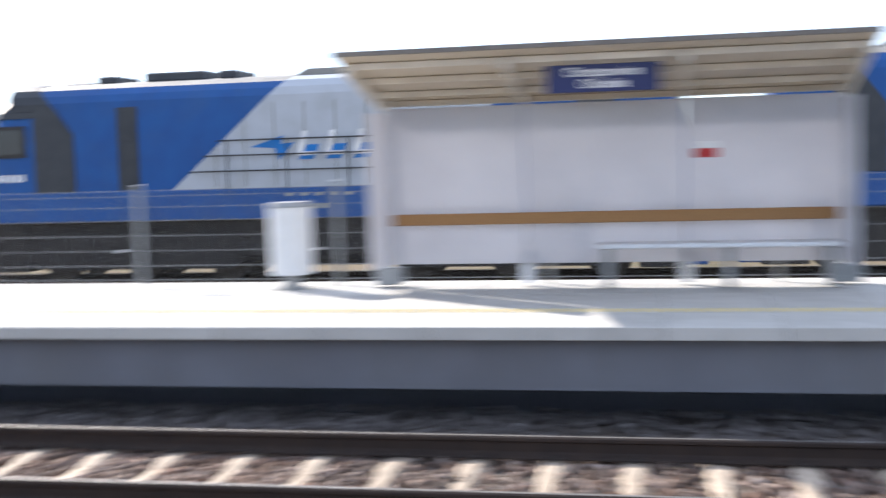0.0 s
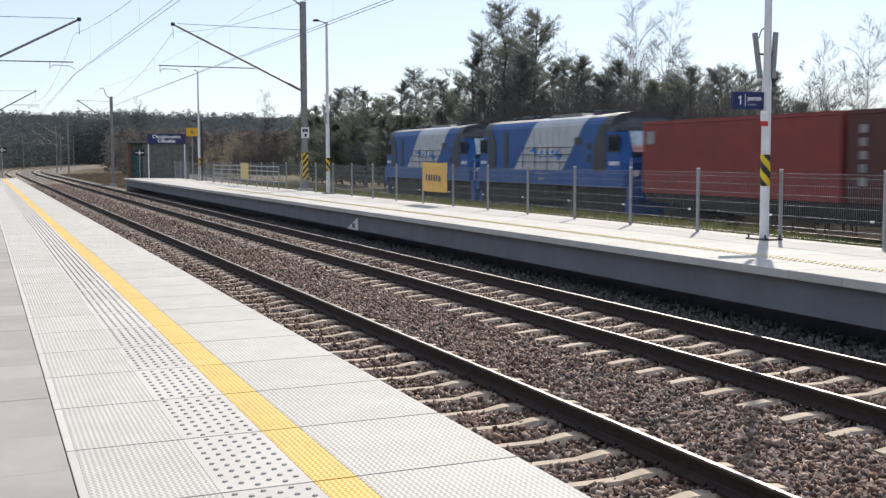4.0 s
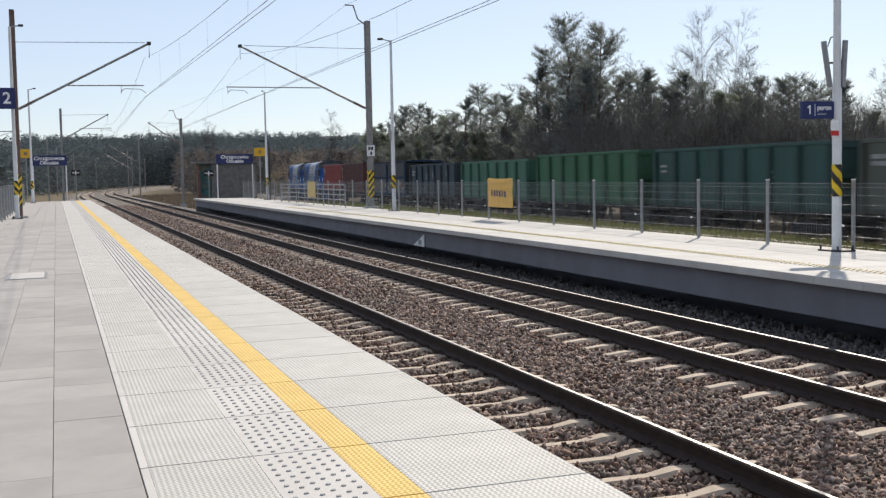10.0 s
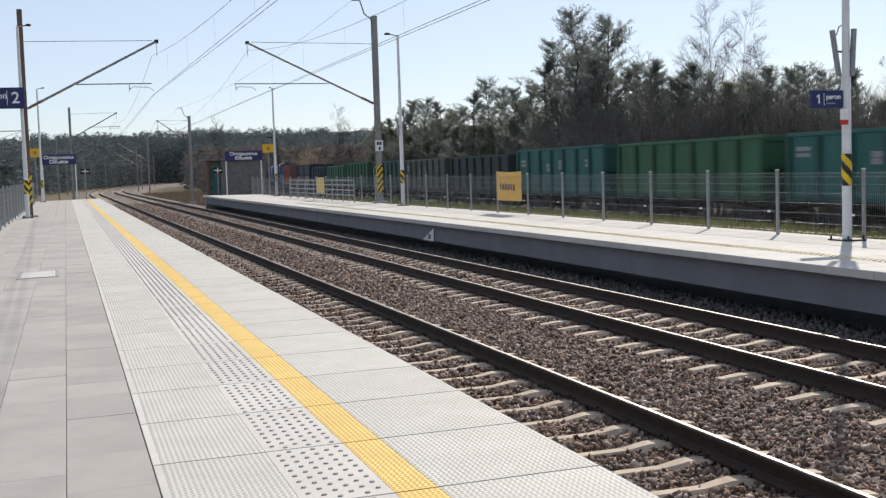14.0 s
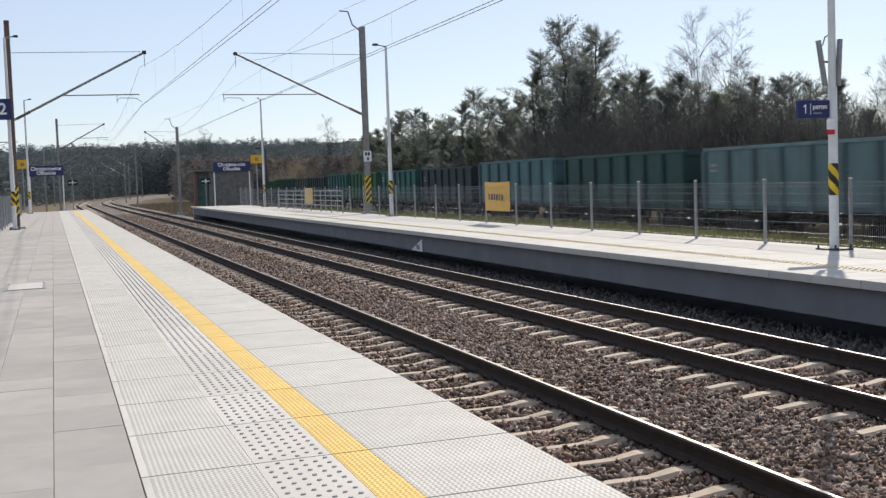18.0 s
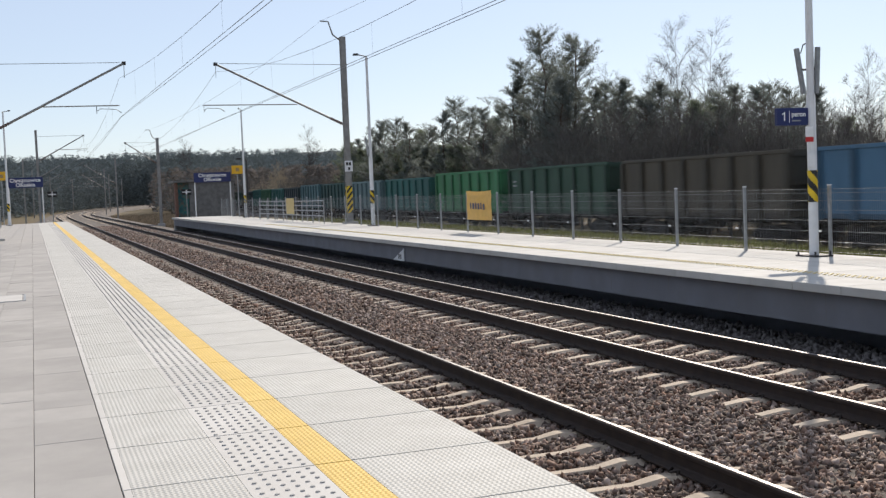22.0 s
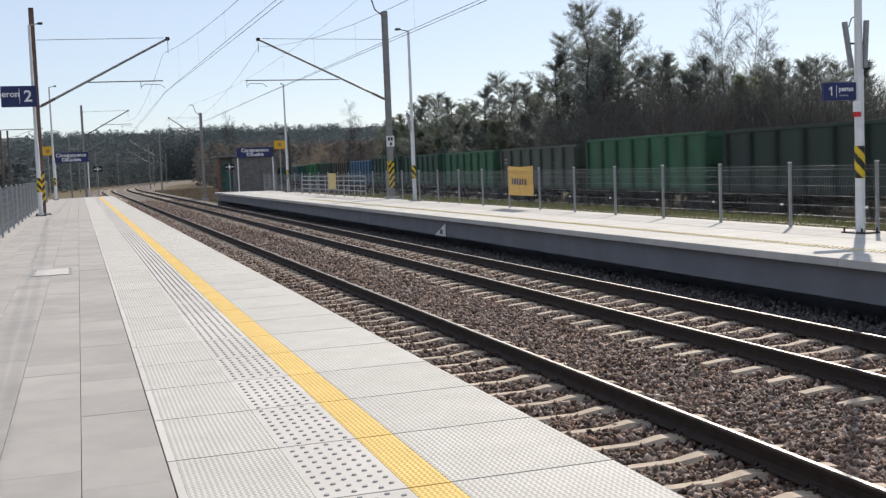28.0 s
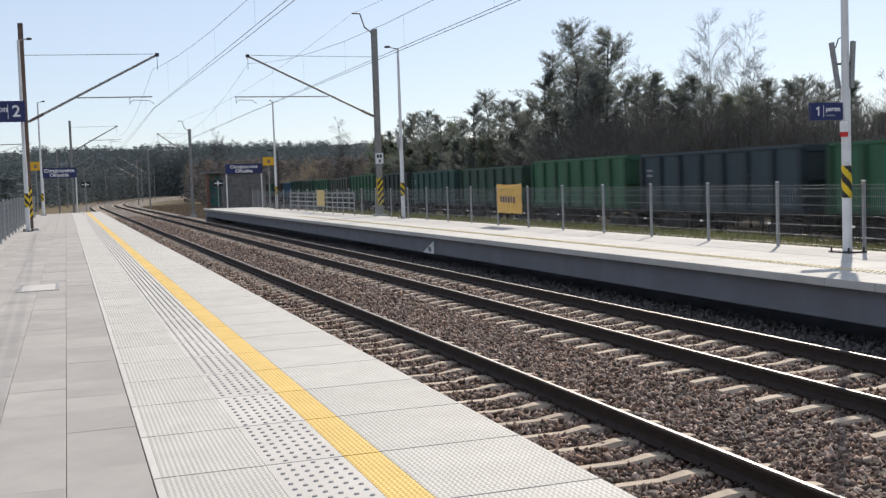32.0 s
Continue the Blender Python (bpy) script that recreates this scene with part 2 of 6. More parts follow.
WAGON_PAINT = {
    "green": (0.035, 0.115, 0.06), "bright": (0.05, 0.19, 0.085), "paleteal": (0.055, 0.15, 0.1), "teal": (0.028, 0.115, 0.105), "darkteal": (0.028, 0.075, 0.068),
    "dark": (0.024, 0.04, 0.045), "olive": (0.075, 0.088, 0.07), "brown": (0.072, 0.062, 0.046), "blue": (0.065, 0.145, 0.23), "paleblue": (0.12, 0.19, 0.2),
    "darkgreen": (0.033, 0.074, 0.05), "slate": (0.033, 0.052, 0.064), "black": (0.026, 0.042, 0.033), "blueteal": (0.075, 0.15, 0.165),
}
for _k, _c in WAGON_PAINT.items():
    # posts, sills and ends take a darker copy of each paint
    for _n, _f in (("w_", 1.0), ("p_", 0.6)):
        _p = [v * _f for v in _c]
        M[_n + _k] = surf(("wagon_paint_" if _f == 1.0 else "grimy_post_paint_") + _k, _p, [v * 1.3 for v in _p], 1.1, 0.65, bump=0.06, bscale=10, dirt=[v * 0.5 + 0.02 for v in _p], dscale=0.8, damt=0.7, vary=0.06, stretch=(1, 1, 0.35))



def tread(name, col, col2):
    """Cast slab face with a fine zigzag tread."""
    m = surf(name, col, col2, 3.5, 0.75, bump=0, dirt=[c * 0.8 for c in col], dscale=1.2, damt=0.35, vary=0.035)
    nt = m.node_tree
    N, L = nt.nodes, nt.links.new
    tc = N.new("ShaderNodeTexCoord")
    sep = N.new("ShaderNodeSeparateXYZ")
    L(tc.outputs["Object"], sep.inputs[0])

    def mth(op, a, b=None):
        k = N.new("ShaderNodeMath")
        k.operation = op
        for i, v in enumerate((a, b)):
            if v is None:
                continue
            if isinstance(v, (int, float)):
                k.inputs[i].default_value = v
            else:
                L(v, k.inputs[i])
        return k.outputs[0]
    zig = mth("PINGPONG", sep.outputs["X"], 0.024)
    ph = mth("MULTIPLY", mth("ADD", sep.outputs["Y"], mth("MULTIPLY", zig, 0.55)), 2 * math.pi / 0.027)
    wave = mth("SINE", ph)
    lift = mth("MULTIPLY", mth("ADD", wave, 1.0), 0.5)
    # the grooves are a little darker than the ridges
    bsdf = N["Principled BSDF"]
    gr = N.new("ShaderNodeMix")
    gr.data_type = "RGBA"
    gr.blend_type = "MULTIPLY"
    L(bsdf.inputs["Base Color"].links[0].from_socket, gr.inputs[6])
    gr.inputs[7].default_value = (0.9, 0.89, 0.87, 1)
    L(mth("LESS_THAN", wave, -0.35), gr.inputs[0])
    L(gr.outputs[2], bsdf.inputs["Base Color"])
    bp = N.new("ShaderNodeBump")
    bp.inputs["Strength"].default_value, bp.inputs["Distance"].default_value = 0.42, 0.007
    L(lift, bp.inputs["Height"])
    L(bp.outputs[0], N["Principled BSDF"].inputs["Normal"])
    return m


M["slab"] = tread("cast_white_slab", (0.535, 0.525, 0.495), (0.485, 0.475, 0.445))
M["yellow"] = tread("yellow_line_slab", (0.74, 0.51, 0.14), (0.68, 0.46, 0.12))
M["slab_plain"] = surf("white_platform_slab", (0.58, 0.56, 0.53), (0.53, 0.51, 0.48), 3, 0.8, bump=0.12, bscale=80, dirt=(0.5, 0.48, 0.45), dscale=1.1, damt=0.4, vary=0.05)
def see_through(m, share):
    """Frosted sheet: part of the light comes through, scattered."""
    nt = m.node_tree
    tr = nt.nodes.new("ShaderNodeBsdfTranslucent")
    nt.links.new(nt.nodes["Principled BSDF"].inputs["Base Color"].links[0].from_socket, tr.inputs[0])
    mx = nt.nodes.new("ShaderNodeMixShader")
    mx.inputs[0].default_value = share
    nt.links.new(nt.nodes["Principled BSDF"].outputs[0], mx.inputs[1])
    nt.links.new(tr.outputs[0], mx.inputs[2])
    nt.links.new(mx.outputs[0], nt.nodes["Material Output"].inputs[0])


def two_tone(m, c1, c2):
    """Loose stones between two colours, each its own."""
    nt = m.node_tree
    g = nt.nodes.new("ShaderNodeNewGeometry")
    k = nt.nodes.new("ShaderNodeMath")
    k.operation = "MULTIPLY"
    k.inputs[1].default_value = 7.13
    fr = nt.nodes.new("ShaderNodeMath")
    fr.operation = "FRACT"
    nt.links.new(g.outputs["Random Per Island"], k.inputs[0])
    nt.links.new(k.outputs[0], fr.inputs[0])
    mix = nt.nodes.new("ShaderNodeMix")
    mix.data_type = "RGBA"
    mix.inputs[6].default_value, mix.inputs[7].default_value = (*c1, 1), (*c2, 1)
    nt.links.new(fr.outputs[0], mix.inputs[0])
    mul = nt.nodes.new("ShaderNodeMix")
    mul.data_type, mul.blend_type = "RGBA", "MULTIPLY"
    mul.inputs[0].default_value = 1.0
    b = nt.nodes["Principled BSDF"]
    nt.links.new(b.inputs["Base Color"].links[0].from_socket, mul.inputs[6])
    nt.links.new(mix.outputs[2], mul.inputs[7])
    nt.links.new(mul.outputs[2], b.inputs["Base Color"])


two_tone(M["stone"], (1.2, 1.18, 1.17), (0.62, 0.44, 0.35))
see_through(M["panel"], 0.4)
M["slab_far"] = surf("far_platform_slab", (0.5, 0.49, 0.465), (0.45, 0.44, 0.415), 3, 0.85, bump=0.12, bscale=80, dirt=(0.38, 0.365, 0.345), dscale=0.9, damt=0.5, vary=0.06)
# grey concrete with the sky's blue reflection put into its colour
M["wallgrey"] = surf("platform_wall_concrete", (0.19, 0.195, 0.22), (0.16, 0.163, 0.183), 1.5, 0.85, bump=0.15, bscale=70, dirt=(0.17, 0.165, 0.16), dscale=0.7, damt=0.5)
M["joint_light"] = surf("slab_joint", (0.1, 0.095, 0.09), None, 8, 0.95, bump=0.1)


# ---- mesh helpers ----
def bend(s):
    """How far the line has swung across at s, and its slope there."""
    k = max(0.0, s - 165.0)
    return HEADING * s + 4.57e-4 * k ** 2, HEADING + 9.14e-4 * k


def W(s, n, z=0.0):
    return Vector((-s, n + bend(s)[0], z))


def WP(s, n, z=0.0, turn=0.0):
    """A pose on the line: its x runs towards smaller s, its y across, towards the far platform."""
    p = W(s, n, z)
    return pose(p.x, p.y, p.z, 0, 0, turn - math.degrees(math.atan(bend(s)[1])))


def finish(name, bm, material, smooth=False):
    me = bpy.data.meshes.new(name)
    bm.to_mesh(me)
    bm.free()
    for m in (material if isinstance(material, (list, tuple)) else [material]):
        me.materials.append(m)
    if smooth:
        me.polygons.foreach_set("use_smooth", [True] * len(me.polygons))
    return me


def part(name, bm, material, parent=None, label="", m=None, smooth=False):
    ob = new(name, finish(name, bm, material, smooth))
    if parent is not None:
        ob.parent = parent
    if m is not None:
        ob.matrix_basis = m
    if label:
        ob["label"] = label
    return ob


def again(ob, parent, m):
    """Another object on the same mesh."""
    o = new(ob.name.split(".")[0], ob.data)
    o.parent = parent
    o.matrix_basis = m
    if "label" in ob:
        o["label"] = ob["label"]
    return o


def thing(name, m, label, category, group="", kind=""):
    ob = new(name)
    ob.empty_display_size = 0.2
    ob.matrix_basis = m
    return tagged(ob, label, category, group, kind)


def box(bm, x0, x1, y0, y1, z0, z1, bevel=0.0, mi=0):
    v = [bm.verts.new((x, y, z)) for x in (x0, x1) for y in (y0, y1) for z in (z0, z1)]
    fs = [bm.faces.new([v[i] for i in q]) for q in ((0, 1, 3, 2), (4, 6, 7, 5), (0, 4, 5, 1), (2, 3, 7, 6), (0, 2, 6, 4), (1, 5, 7, 3))]
    for f in fs:
        f.material_index = mi
    if bevel:
        es = list({e for f in fs for e in f.edges})
        r = bmesh.ops.bevel(bm, geom=es, offset=bevel, segments=1, affect="EDGES", profile=0.5)
        for f in r["faces"]:
            f.material_index = mi
    return bm


def rod(bm, p, q, r0, r1=None, seg=8, caps=True):
    p, q = Vector(p), Vector(q)
    r1 = r0 if r1 is None else r1
    d = (q - p).normalized()
    a = d.orthogonal().normalized()
    b = d.cross(a)
    ring = []
    for c, r in ((p, r0), (q, r1)):
        ring.append([bm.verts.new(c + (a * math.cos(2 * math.pi * i / seg) + b * math.sin(2 * math.pi * i / seg)) * r) for i in range(seg)])
    for i in range(seg):
        j = (i + 1) % seg
        bm.faces.new((ring[0][i], ring[0][j], ring[1][j], ring[1][i]))
    if caps:
        bm.faces.new(ring[0][::-1])
        bm.faces.new(ring[1])
    return bm


def chain(bm, pts, r, seg=6):
    """One unbroken tube through the points."""
    pts = [Vector(p) for p in pts]
    rings = []
    for i, p in enumerate(pts):
        d = (pts[min(i + 1, len(pts) - 1)] - pts[max(i - 1, 0)]).normalized()
        a = d.cross(Vector((0.31, 0.2, 0.93))).normalized()
        b = d.cross(a)
        rings.append([bm.verts.new(p + (a * math.cos(2 * math.pi * k / seg) + b * math.sin(2 * math.pi * k / seg)) * r) for k in range(seg)])
    for u, v in zip(rings, rings[1:]):
        for k in range(seg):
            bm.faces.new((u[k], u[(k + 1) % seg], v[(k + 1) % seg], v[k]))
    bm.faces.new(rings[0][::-1])
    bm.faces.new(rings[-1])
    return bm


def prism(bm, pts, y0, y1, mi=0):
    """A polygon in x, z drawn out along y."""
    a = [bm.verts.new((x, y0, z)) for x, z in pts]
    b = [bm.verts.new((x, y1, z)) for x, z in pts]
    fs = [bm.faces.new(a), bm.faces.new(b[::-1])]
    for i in range(len(pts)):
        j = (i + 1) % len(pts)
        fs.append(bm.faces.new((a[j], a[i], b[i], b[j])))
    for f in fs:
        f.material_index = mi
    bmesh.ops.recalc_face_normals(bm, faces=fs)
    return bm


def extrude_x(bm, pts, x0, x1, mi=0):
    """A polygon in y, z drawn out along x."""
    a = [bm.verts.new((x0, y, z)) for y, z in pts]
    b = [bm.verts.new((x1, y, z)) for y, z in pts]
    fs = [bm.faces.new(a), bm.faces.new(b[::-1])]
    for i in range(len(pts)):
        j = (i + 1) % len(pts)
        fs.append(bm.faces.new((a[j], a[i], b[i], b[j])))
    for f in fs:
        f.material_index = mi
    bmesh.ops.recalc_face_normals(bm, faces=fs)
    return bm


def sweep(profile, s0, s1, step=4.0, mats=None, closed=True):
    """A profile of (n, z) drawn along the line from s0 to s1."""
    bm = bmesh.new()
    k = max(1, int(math.ceil((s1 - s0) / step)))
    rings = [[bm.verts.new(W(s0 + (s1 - s0) * i / k, n, z)) for n, z in profile] for i in range(k + 1)]
    c = len(profile)
    for i in range(k):
        for j in range(c if closed else c - 1):
            f = bm.faces.new((rings[i][j], rings[i][(j + 1) % c], rings[i + 1][(j + 1) % c], rings[i + 1][j]))
            if mats:
                f.material_index = mats[j]
    if closed:
        bm.faces.new(rings[0][::-1])
        bm.faces.new(rings[-1])
    bmesh.ops.recalc_face_normals(bm, faces=bm.faces)
    return bm


def raw_mesh(name, verts, faces, material):
    """A mesh from numpy arrays of vertices and of triangles or quads."""
    me = bpy.data.meshes.new(name)
    k = faces.shape[1]
    me.vertices.add(len(verts))
    me.vertices.foreach_set("co", np.ascontiguousarray(verts, dtype=np.float32).ravel())
    me.loops.add(faces.size)
    me.loops.foreach_set("vertex_index", np.ascontiguousarray(faces, dtype=np.int32).ravel())
    me.polygons.add(len(faces))
    me.polygons.foreach_set("loop_start", np.arange(0, faces.size, k, dtype=np.int32))
    me.polygons.foreach_set("loop_total", np.full(len(faces), k, dtype=np.int32))
    me.update(calc_edges=True)
    me.materials.append(material)
    return me


def lettering(name, text, size, material, parent, m, weight=0.018):
    cu = bpy.data.curves.new(name, "FONT")
    cu.body, cu.size, cu.align_x, cu.align_y, cu.extrude, cu.offset = text, size, "CENTER", "CENTER", 0.002, size * weight
    tmp = bpy.data.objects.new(name, cu)
    me = bpy.data.meshes.new_from_object(tmp)
    bpy.data.objects.remove(tmp)
    me.materials.append(material)
    ob = new(name, me)
    ob.parent = parent
    ob.matrix_basis = m
    return ob


# ---- ground, ballast and tracks ----
EDGE, FEDGE, FZ = 2.305, 9.69, -0.07      # near platform edge, far platform edge and its height
RAIL_Z = -0.77
TRACKS = {"near": 4.03, "far": 7.96}
GAUGE = 1.5
PITCH = 0.62                               # from sleeper to sleeper
NEAR_PHASE, FAR_PHASE = 12.2 - 43 * PITCH, 14.5 - 38 * PITCH
P0, P1 = -14.0, 88.0                       # both platforms' ends
FEND = 87.0


def tilt(n):
    """The near platform falls one per cent away from its edge."""
    return 0.01 * (n - EDGE)


def bank_z(n, s=50.0):
    """The bank's height behind the far platform; it dips beside the shelter."""
    z = float(np.interp(n, [13.87, 15.3, 17.0, 19.0, 21.6, 22.6], [-0.2, -0.25, -0.36, -0.64, -1.5, -1.7]))
    return z - 0.3 * max(0.0, min(1.0, (24 - s) / 10)) * max(0.0, min(1.0, (n - 13.87) / 1.2)) * (n < 21)


def build_ground():
    bm = bmesh.new()
    c = sorted({round(math.copysign(abs(i) ** 2.6 * 0.12, i), 3) for i in range(-55, 56)})
    grid = [[bm.verts.new((x, y, -1.9 + (0.12 * noise.noise((x * 0.05, y * 0.05, 0)) if abs(x) < 400 else 0))) for x in c] for y in c]
    for i in range(len(c) - 1):
        for j in range(len(c) - 1):
            bm.faces.new((grid[i][j], grid[i][j + 1], grid[i + 1][j + 1], grid[i + 1][j]))
    g = part("ground", bm, M["grass"], smooth=True)
    tagged(g, "dry spring grassland reaching the far woods", "ground", kind="structure")
    b = part("ballast_bed", sweep([(-0.6, -1.9), (1.6, -1.01), (3.0, -1.01), (5.2, -1.005), (6.0, -0.995), (6.8, -1.005), (9.5, -1.01), (10.5, -1.03), (12.4, -1.9)], -60, 420, 6, closed=False), M["ballast"])
    tagged(b, "grey brown crushed stone bed under two tracks", "ballast", kind="structure")
    bm = sweep([(n, bank_z(n)) for n in (13.87, 14.4, 15.3, 17.0, 19.0, 21.6, 22.6)] + [(29.6, -1.7), (31.5, -1.75), (34.0, -1.95)], -60, 96, 4, closed=False)
    for v in bm.verts:
        n = v.co.y + HEADING * v.co.x
        if n < 22:
            v.co.z = bank_z(n, -v.co.x)
        if v.co.x < -84:
            v.co.z += (-1.93 - v.co.z) * min(1.0, (-84 - v.co.x) / 11)
    bank = part("grass_bank", bm, M["grass"], smooth=True)
    tagged(bank, "grassy bank behind the far platform fence", "bank", kind="structure")


def stones(name, count, s0, s1, n0, n1, z, size, material, label, seed, power=1.0):
    """Loose crushed stones strewn over a strip of the line."""
    rng = np.random.default_rng(seed)
    base = np.array([(1, 0, 0), (-1, 0, 0), (0, 1, 0), (0, -1, 0), (0, 0, 1), (0, 0, -1)], float)
    tri = np.array([(0, 2, 4), (2, 1, 4), (1, 3, 4), (3, 0, 4), (2, 0, 5), (1, 2, 5), (3, 1, 5), (0, 3, 5)], int)
    u = rng.random(count) ** power
    s, n = s0 + (s1 - s0) * u, rng.uniform(n0, n1, count)
    q = rng.normal(size=(count, 4))
    q /= np.linalg.norm(q, axis=1)[:, None]
    w, a, b, c = q.T
    R = np.stack([1 - 2 * (b * b + c * c), 2 * (a * b - w * c), 2 * (a * c + w * b), 2 * (a * b + w * c), 1 - 2 * (a * a + c * c), 2 * (b * c - w * a),
                  2 * (a * c - w * b), 2 * (b * c + w * a), 1 - 2 * (a * a + b * b)], 1).reshape(-1, 3, 3)
    # keep the sleepers clear
    for c, first in ((TRACKS["near"], NEAR_PHASE), (TRACKS["far"], FAR_PHASE)):
        d = (s - first + PITCH / 2) % PITCH - PITCH / 2
        free = ~((np.abs(d) < 0.1) & (np.abs(n - c) < 1.33)) | (rng.random(count) < 0.02)
        s, n, R = s[free], n[free], R[free]
        count = len(s)
    x, y = -s, n + HEADING * s
    sc = rng.uniform(0.35, 1.5, (count, 1, 3)) * (size * rng.uniform(0.6, 1.35, count))[:, None, None]
    pts = (base[None] * rng.uniform(0.75, 1.25, (count, len(base), 1))) * sc
    pts = np.einsum("kij,kvj->kvi", R, pts)
    pts += np.stack([x, y, z + rng.uniform(-0.012, 0.03, count)], 1)[:, None]
    faces = (tri[None] + (np.arange(count) * len(base))[:, None, None]).reshape(-1, 3)
    ob = new(name, raw_mesh(name, pts.reshape(-1, 3), faces, material))
    return tagged(ob, label, "stones", kind="stuff")


RAILP = [(-0.075, 0), (0.075, 0), (0.075, 0.012), (0.02, 0.03), (0.009, 0.045), (0.009, 0.12), (0.036, 0.135), (0.036, 0.16), (0.016, 0.172), (-0.022, 0.172), (-0.036, 0.16), (-0.036, 0.135), (-0.009, 0.12), (-0.009, 0.045), (-0.02, 0.03), (-0.075, 0.012)]


def rail_bm(n, top, s0, s1, step=3.0):
    prof = [(n + a, top - 0.172 + b) for a, b in RAILP]
    mats = [0] * len(prof)
    mats[8] = 1
    return sweep(prof, s0, s1, step, mats)


def sleeper_bm():
    """A prestressed sleeper: thick under the rails, waisted in the middle, sloping shoulders."""
    bm = bmesh.new()
    rows = [(-1.3, 0.13, 0.16), (-1.05, 0.14, 0.185), (-0.5, 0.14, 0.19), (-0.28, 0.11, 0.155), (0.28, 0.11, 0.155), (0.5, 0.14, 0.19), (1.05, 0.14, 0.185), (1.3, 0.13, 0.16)]
    rings = []
    for y, w, h in rows:
        rings.append([bm.verts.new(p) for p in ((-w, y, -0.05), (w, y, -0.05), (w * 0.86, y, h - 0.05), (w * 0.46, y, h), (-w * 0.46, y, h), (-w * 0.86, y, h - 0.05))])
    for a, b in zip(rings, rings[1:]):
        for i in range(6):
            bm.faces.new((a[i], a[(i + 1) % 6], b[(i + 1) % 6], b[i]))
    bm.faces.new(rings[0][::-1])
    bm.faces.new(rings[-1])
    bmesh.ops.recalc_face_normals(bm, faces=bm.faces)
    return bm


def build_track(which, s_first, s_parts):
    c = TRACKS[which]
    tr = thing("railway_track", Matrix(), "standard gauge track on pale concrete sleepers with worn bright rails", "track", "tracks between the platforms", "structure")
    for k in (-1, 1):
        part("rail", rail_bm(c + k * GAUGE / 2, RAIL_Z, -60, 420, 3), [M["rail"], M["railtop"]], tr, "rusty rail with polished head")
    top = RAIL_Z - 0.182
    first = None
    s = s_first
    rnd = random.Random(5)
    while s < s_parts:
        m = WP(s, c, top - 0.185, rnd.uniform(-0.6, 0.6))
        if first is None:
            first = part("sleeper", sleeper_bm(), M["sleeper"], tr, m=m)
        else:
            again(first, tr, m)
        s += PITCH
    # the distant sleepers, too small to tell apart
    far = bmesh.new()
    while s < 300:
        p = WP(s, c, top - 0.185)
        vs = [far.verts.new(p @ Vector(q)) for q in ((-0.13, -1.3, 0.17), (0.13, -1.3, 0.17), (0.13, 1.3, 0.17), (-0.13, 1.3, 0.17))]
        far.faces.new(vs)
        s += PITCH
    tagged(part("far_sleepers", far, M["sleeper"], tr), kind="stuff")
    clips = bmesh.new()
    s = s_first
    while s < 45:
        for k in (-1, 1):
            for side in (-1, 1):
                p = WP(s, c + k * GAUGE / 2 + side * 0.105, top)
                for dx in (-0.05, 0.05):
                    v0 = p @ Vector((dx, 0, -0.02))
                    rod(clips, v0, p @ Vector((dx, -side * 0.03, 0.045)), 0.011, seg=5)
                    rod(clips, p @ Vector((dx, -side * 0.03, 0.045)), p @ Vector((dx * 0.3, side * 0.035, 0.03)), 0.009, seg=5)
        s += PITCH
    tagged(part("rail_clips", clips, M["clip"], tr), kind="stuff")


build_ground()
build_track("near", NEAR_PHASE, 96)
build_track("far", FAR_PHASE, 96)
# the strip by the far wall: dirt and painted shade in one colour
stones("dark_stones", 16000, -15, 45, 9.0, 10.6, -0.998, 0.036, M["stone_shaded"], "dirty crushed stones below the far platform, darkened for its shade", 6)
stones("crushed_stones", 84000, 2.5, 22, 2.15, 9.15, -1.002, 0.031, M["stone"], "grey brown crushed stones close to the platform", 3, 1.35)
stones("crushed_stones", 34000, 22, 62, 2.1, 9.15, -0.998, 0.04, M["stone"], "grey brown crushed stones along the tracks", 4, 1.3)
stones("crushed_stones", 16000, 62, 110, 2.1, 9.15, -0.996, 0.055, M["stone"], "grey brown crushed stones towards the curve", 8)
stones("crushed_stones", 36000, -15, 2.5, 2.1, 9.15, -0.996, 0.036, M["stone"], "grey brown crushed stones beside the platforms", 5)


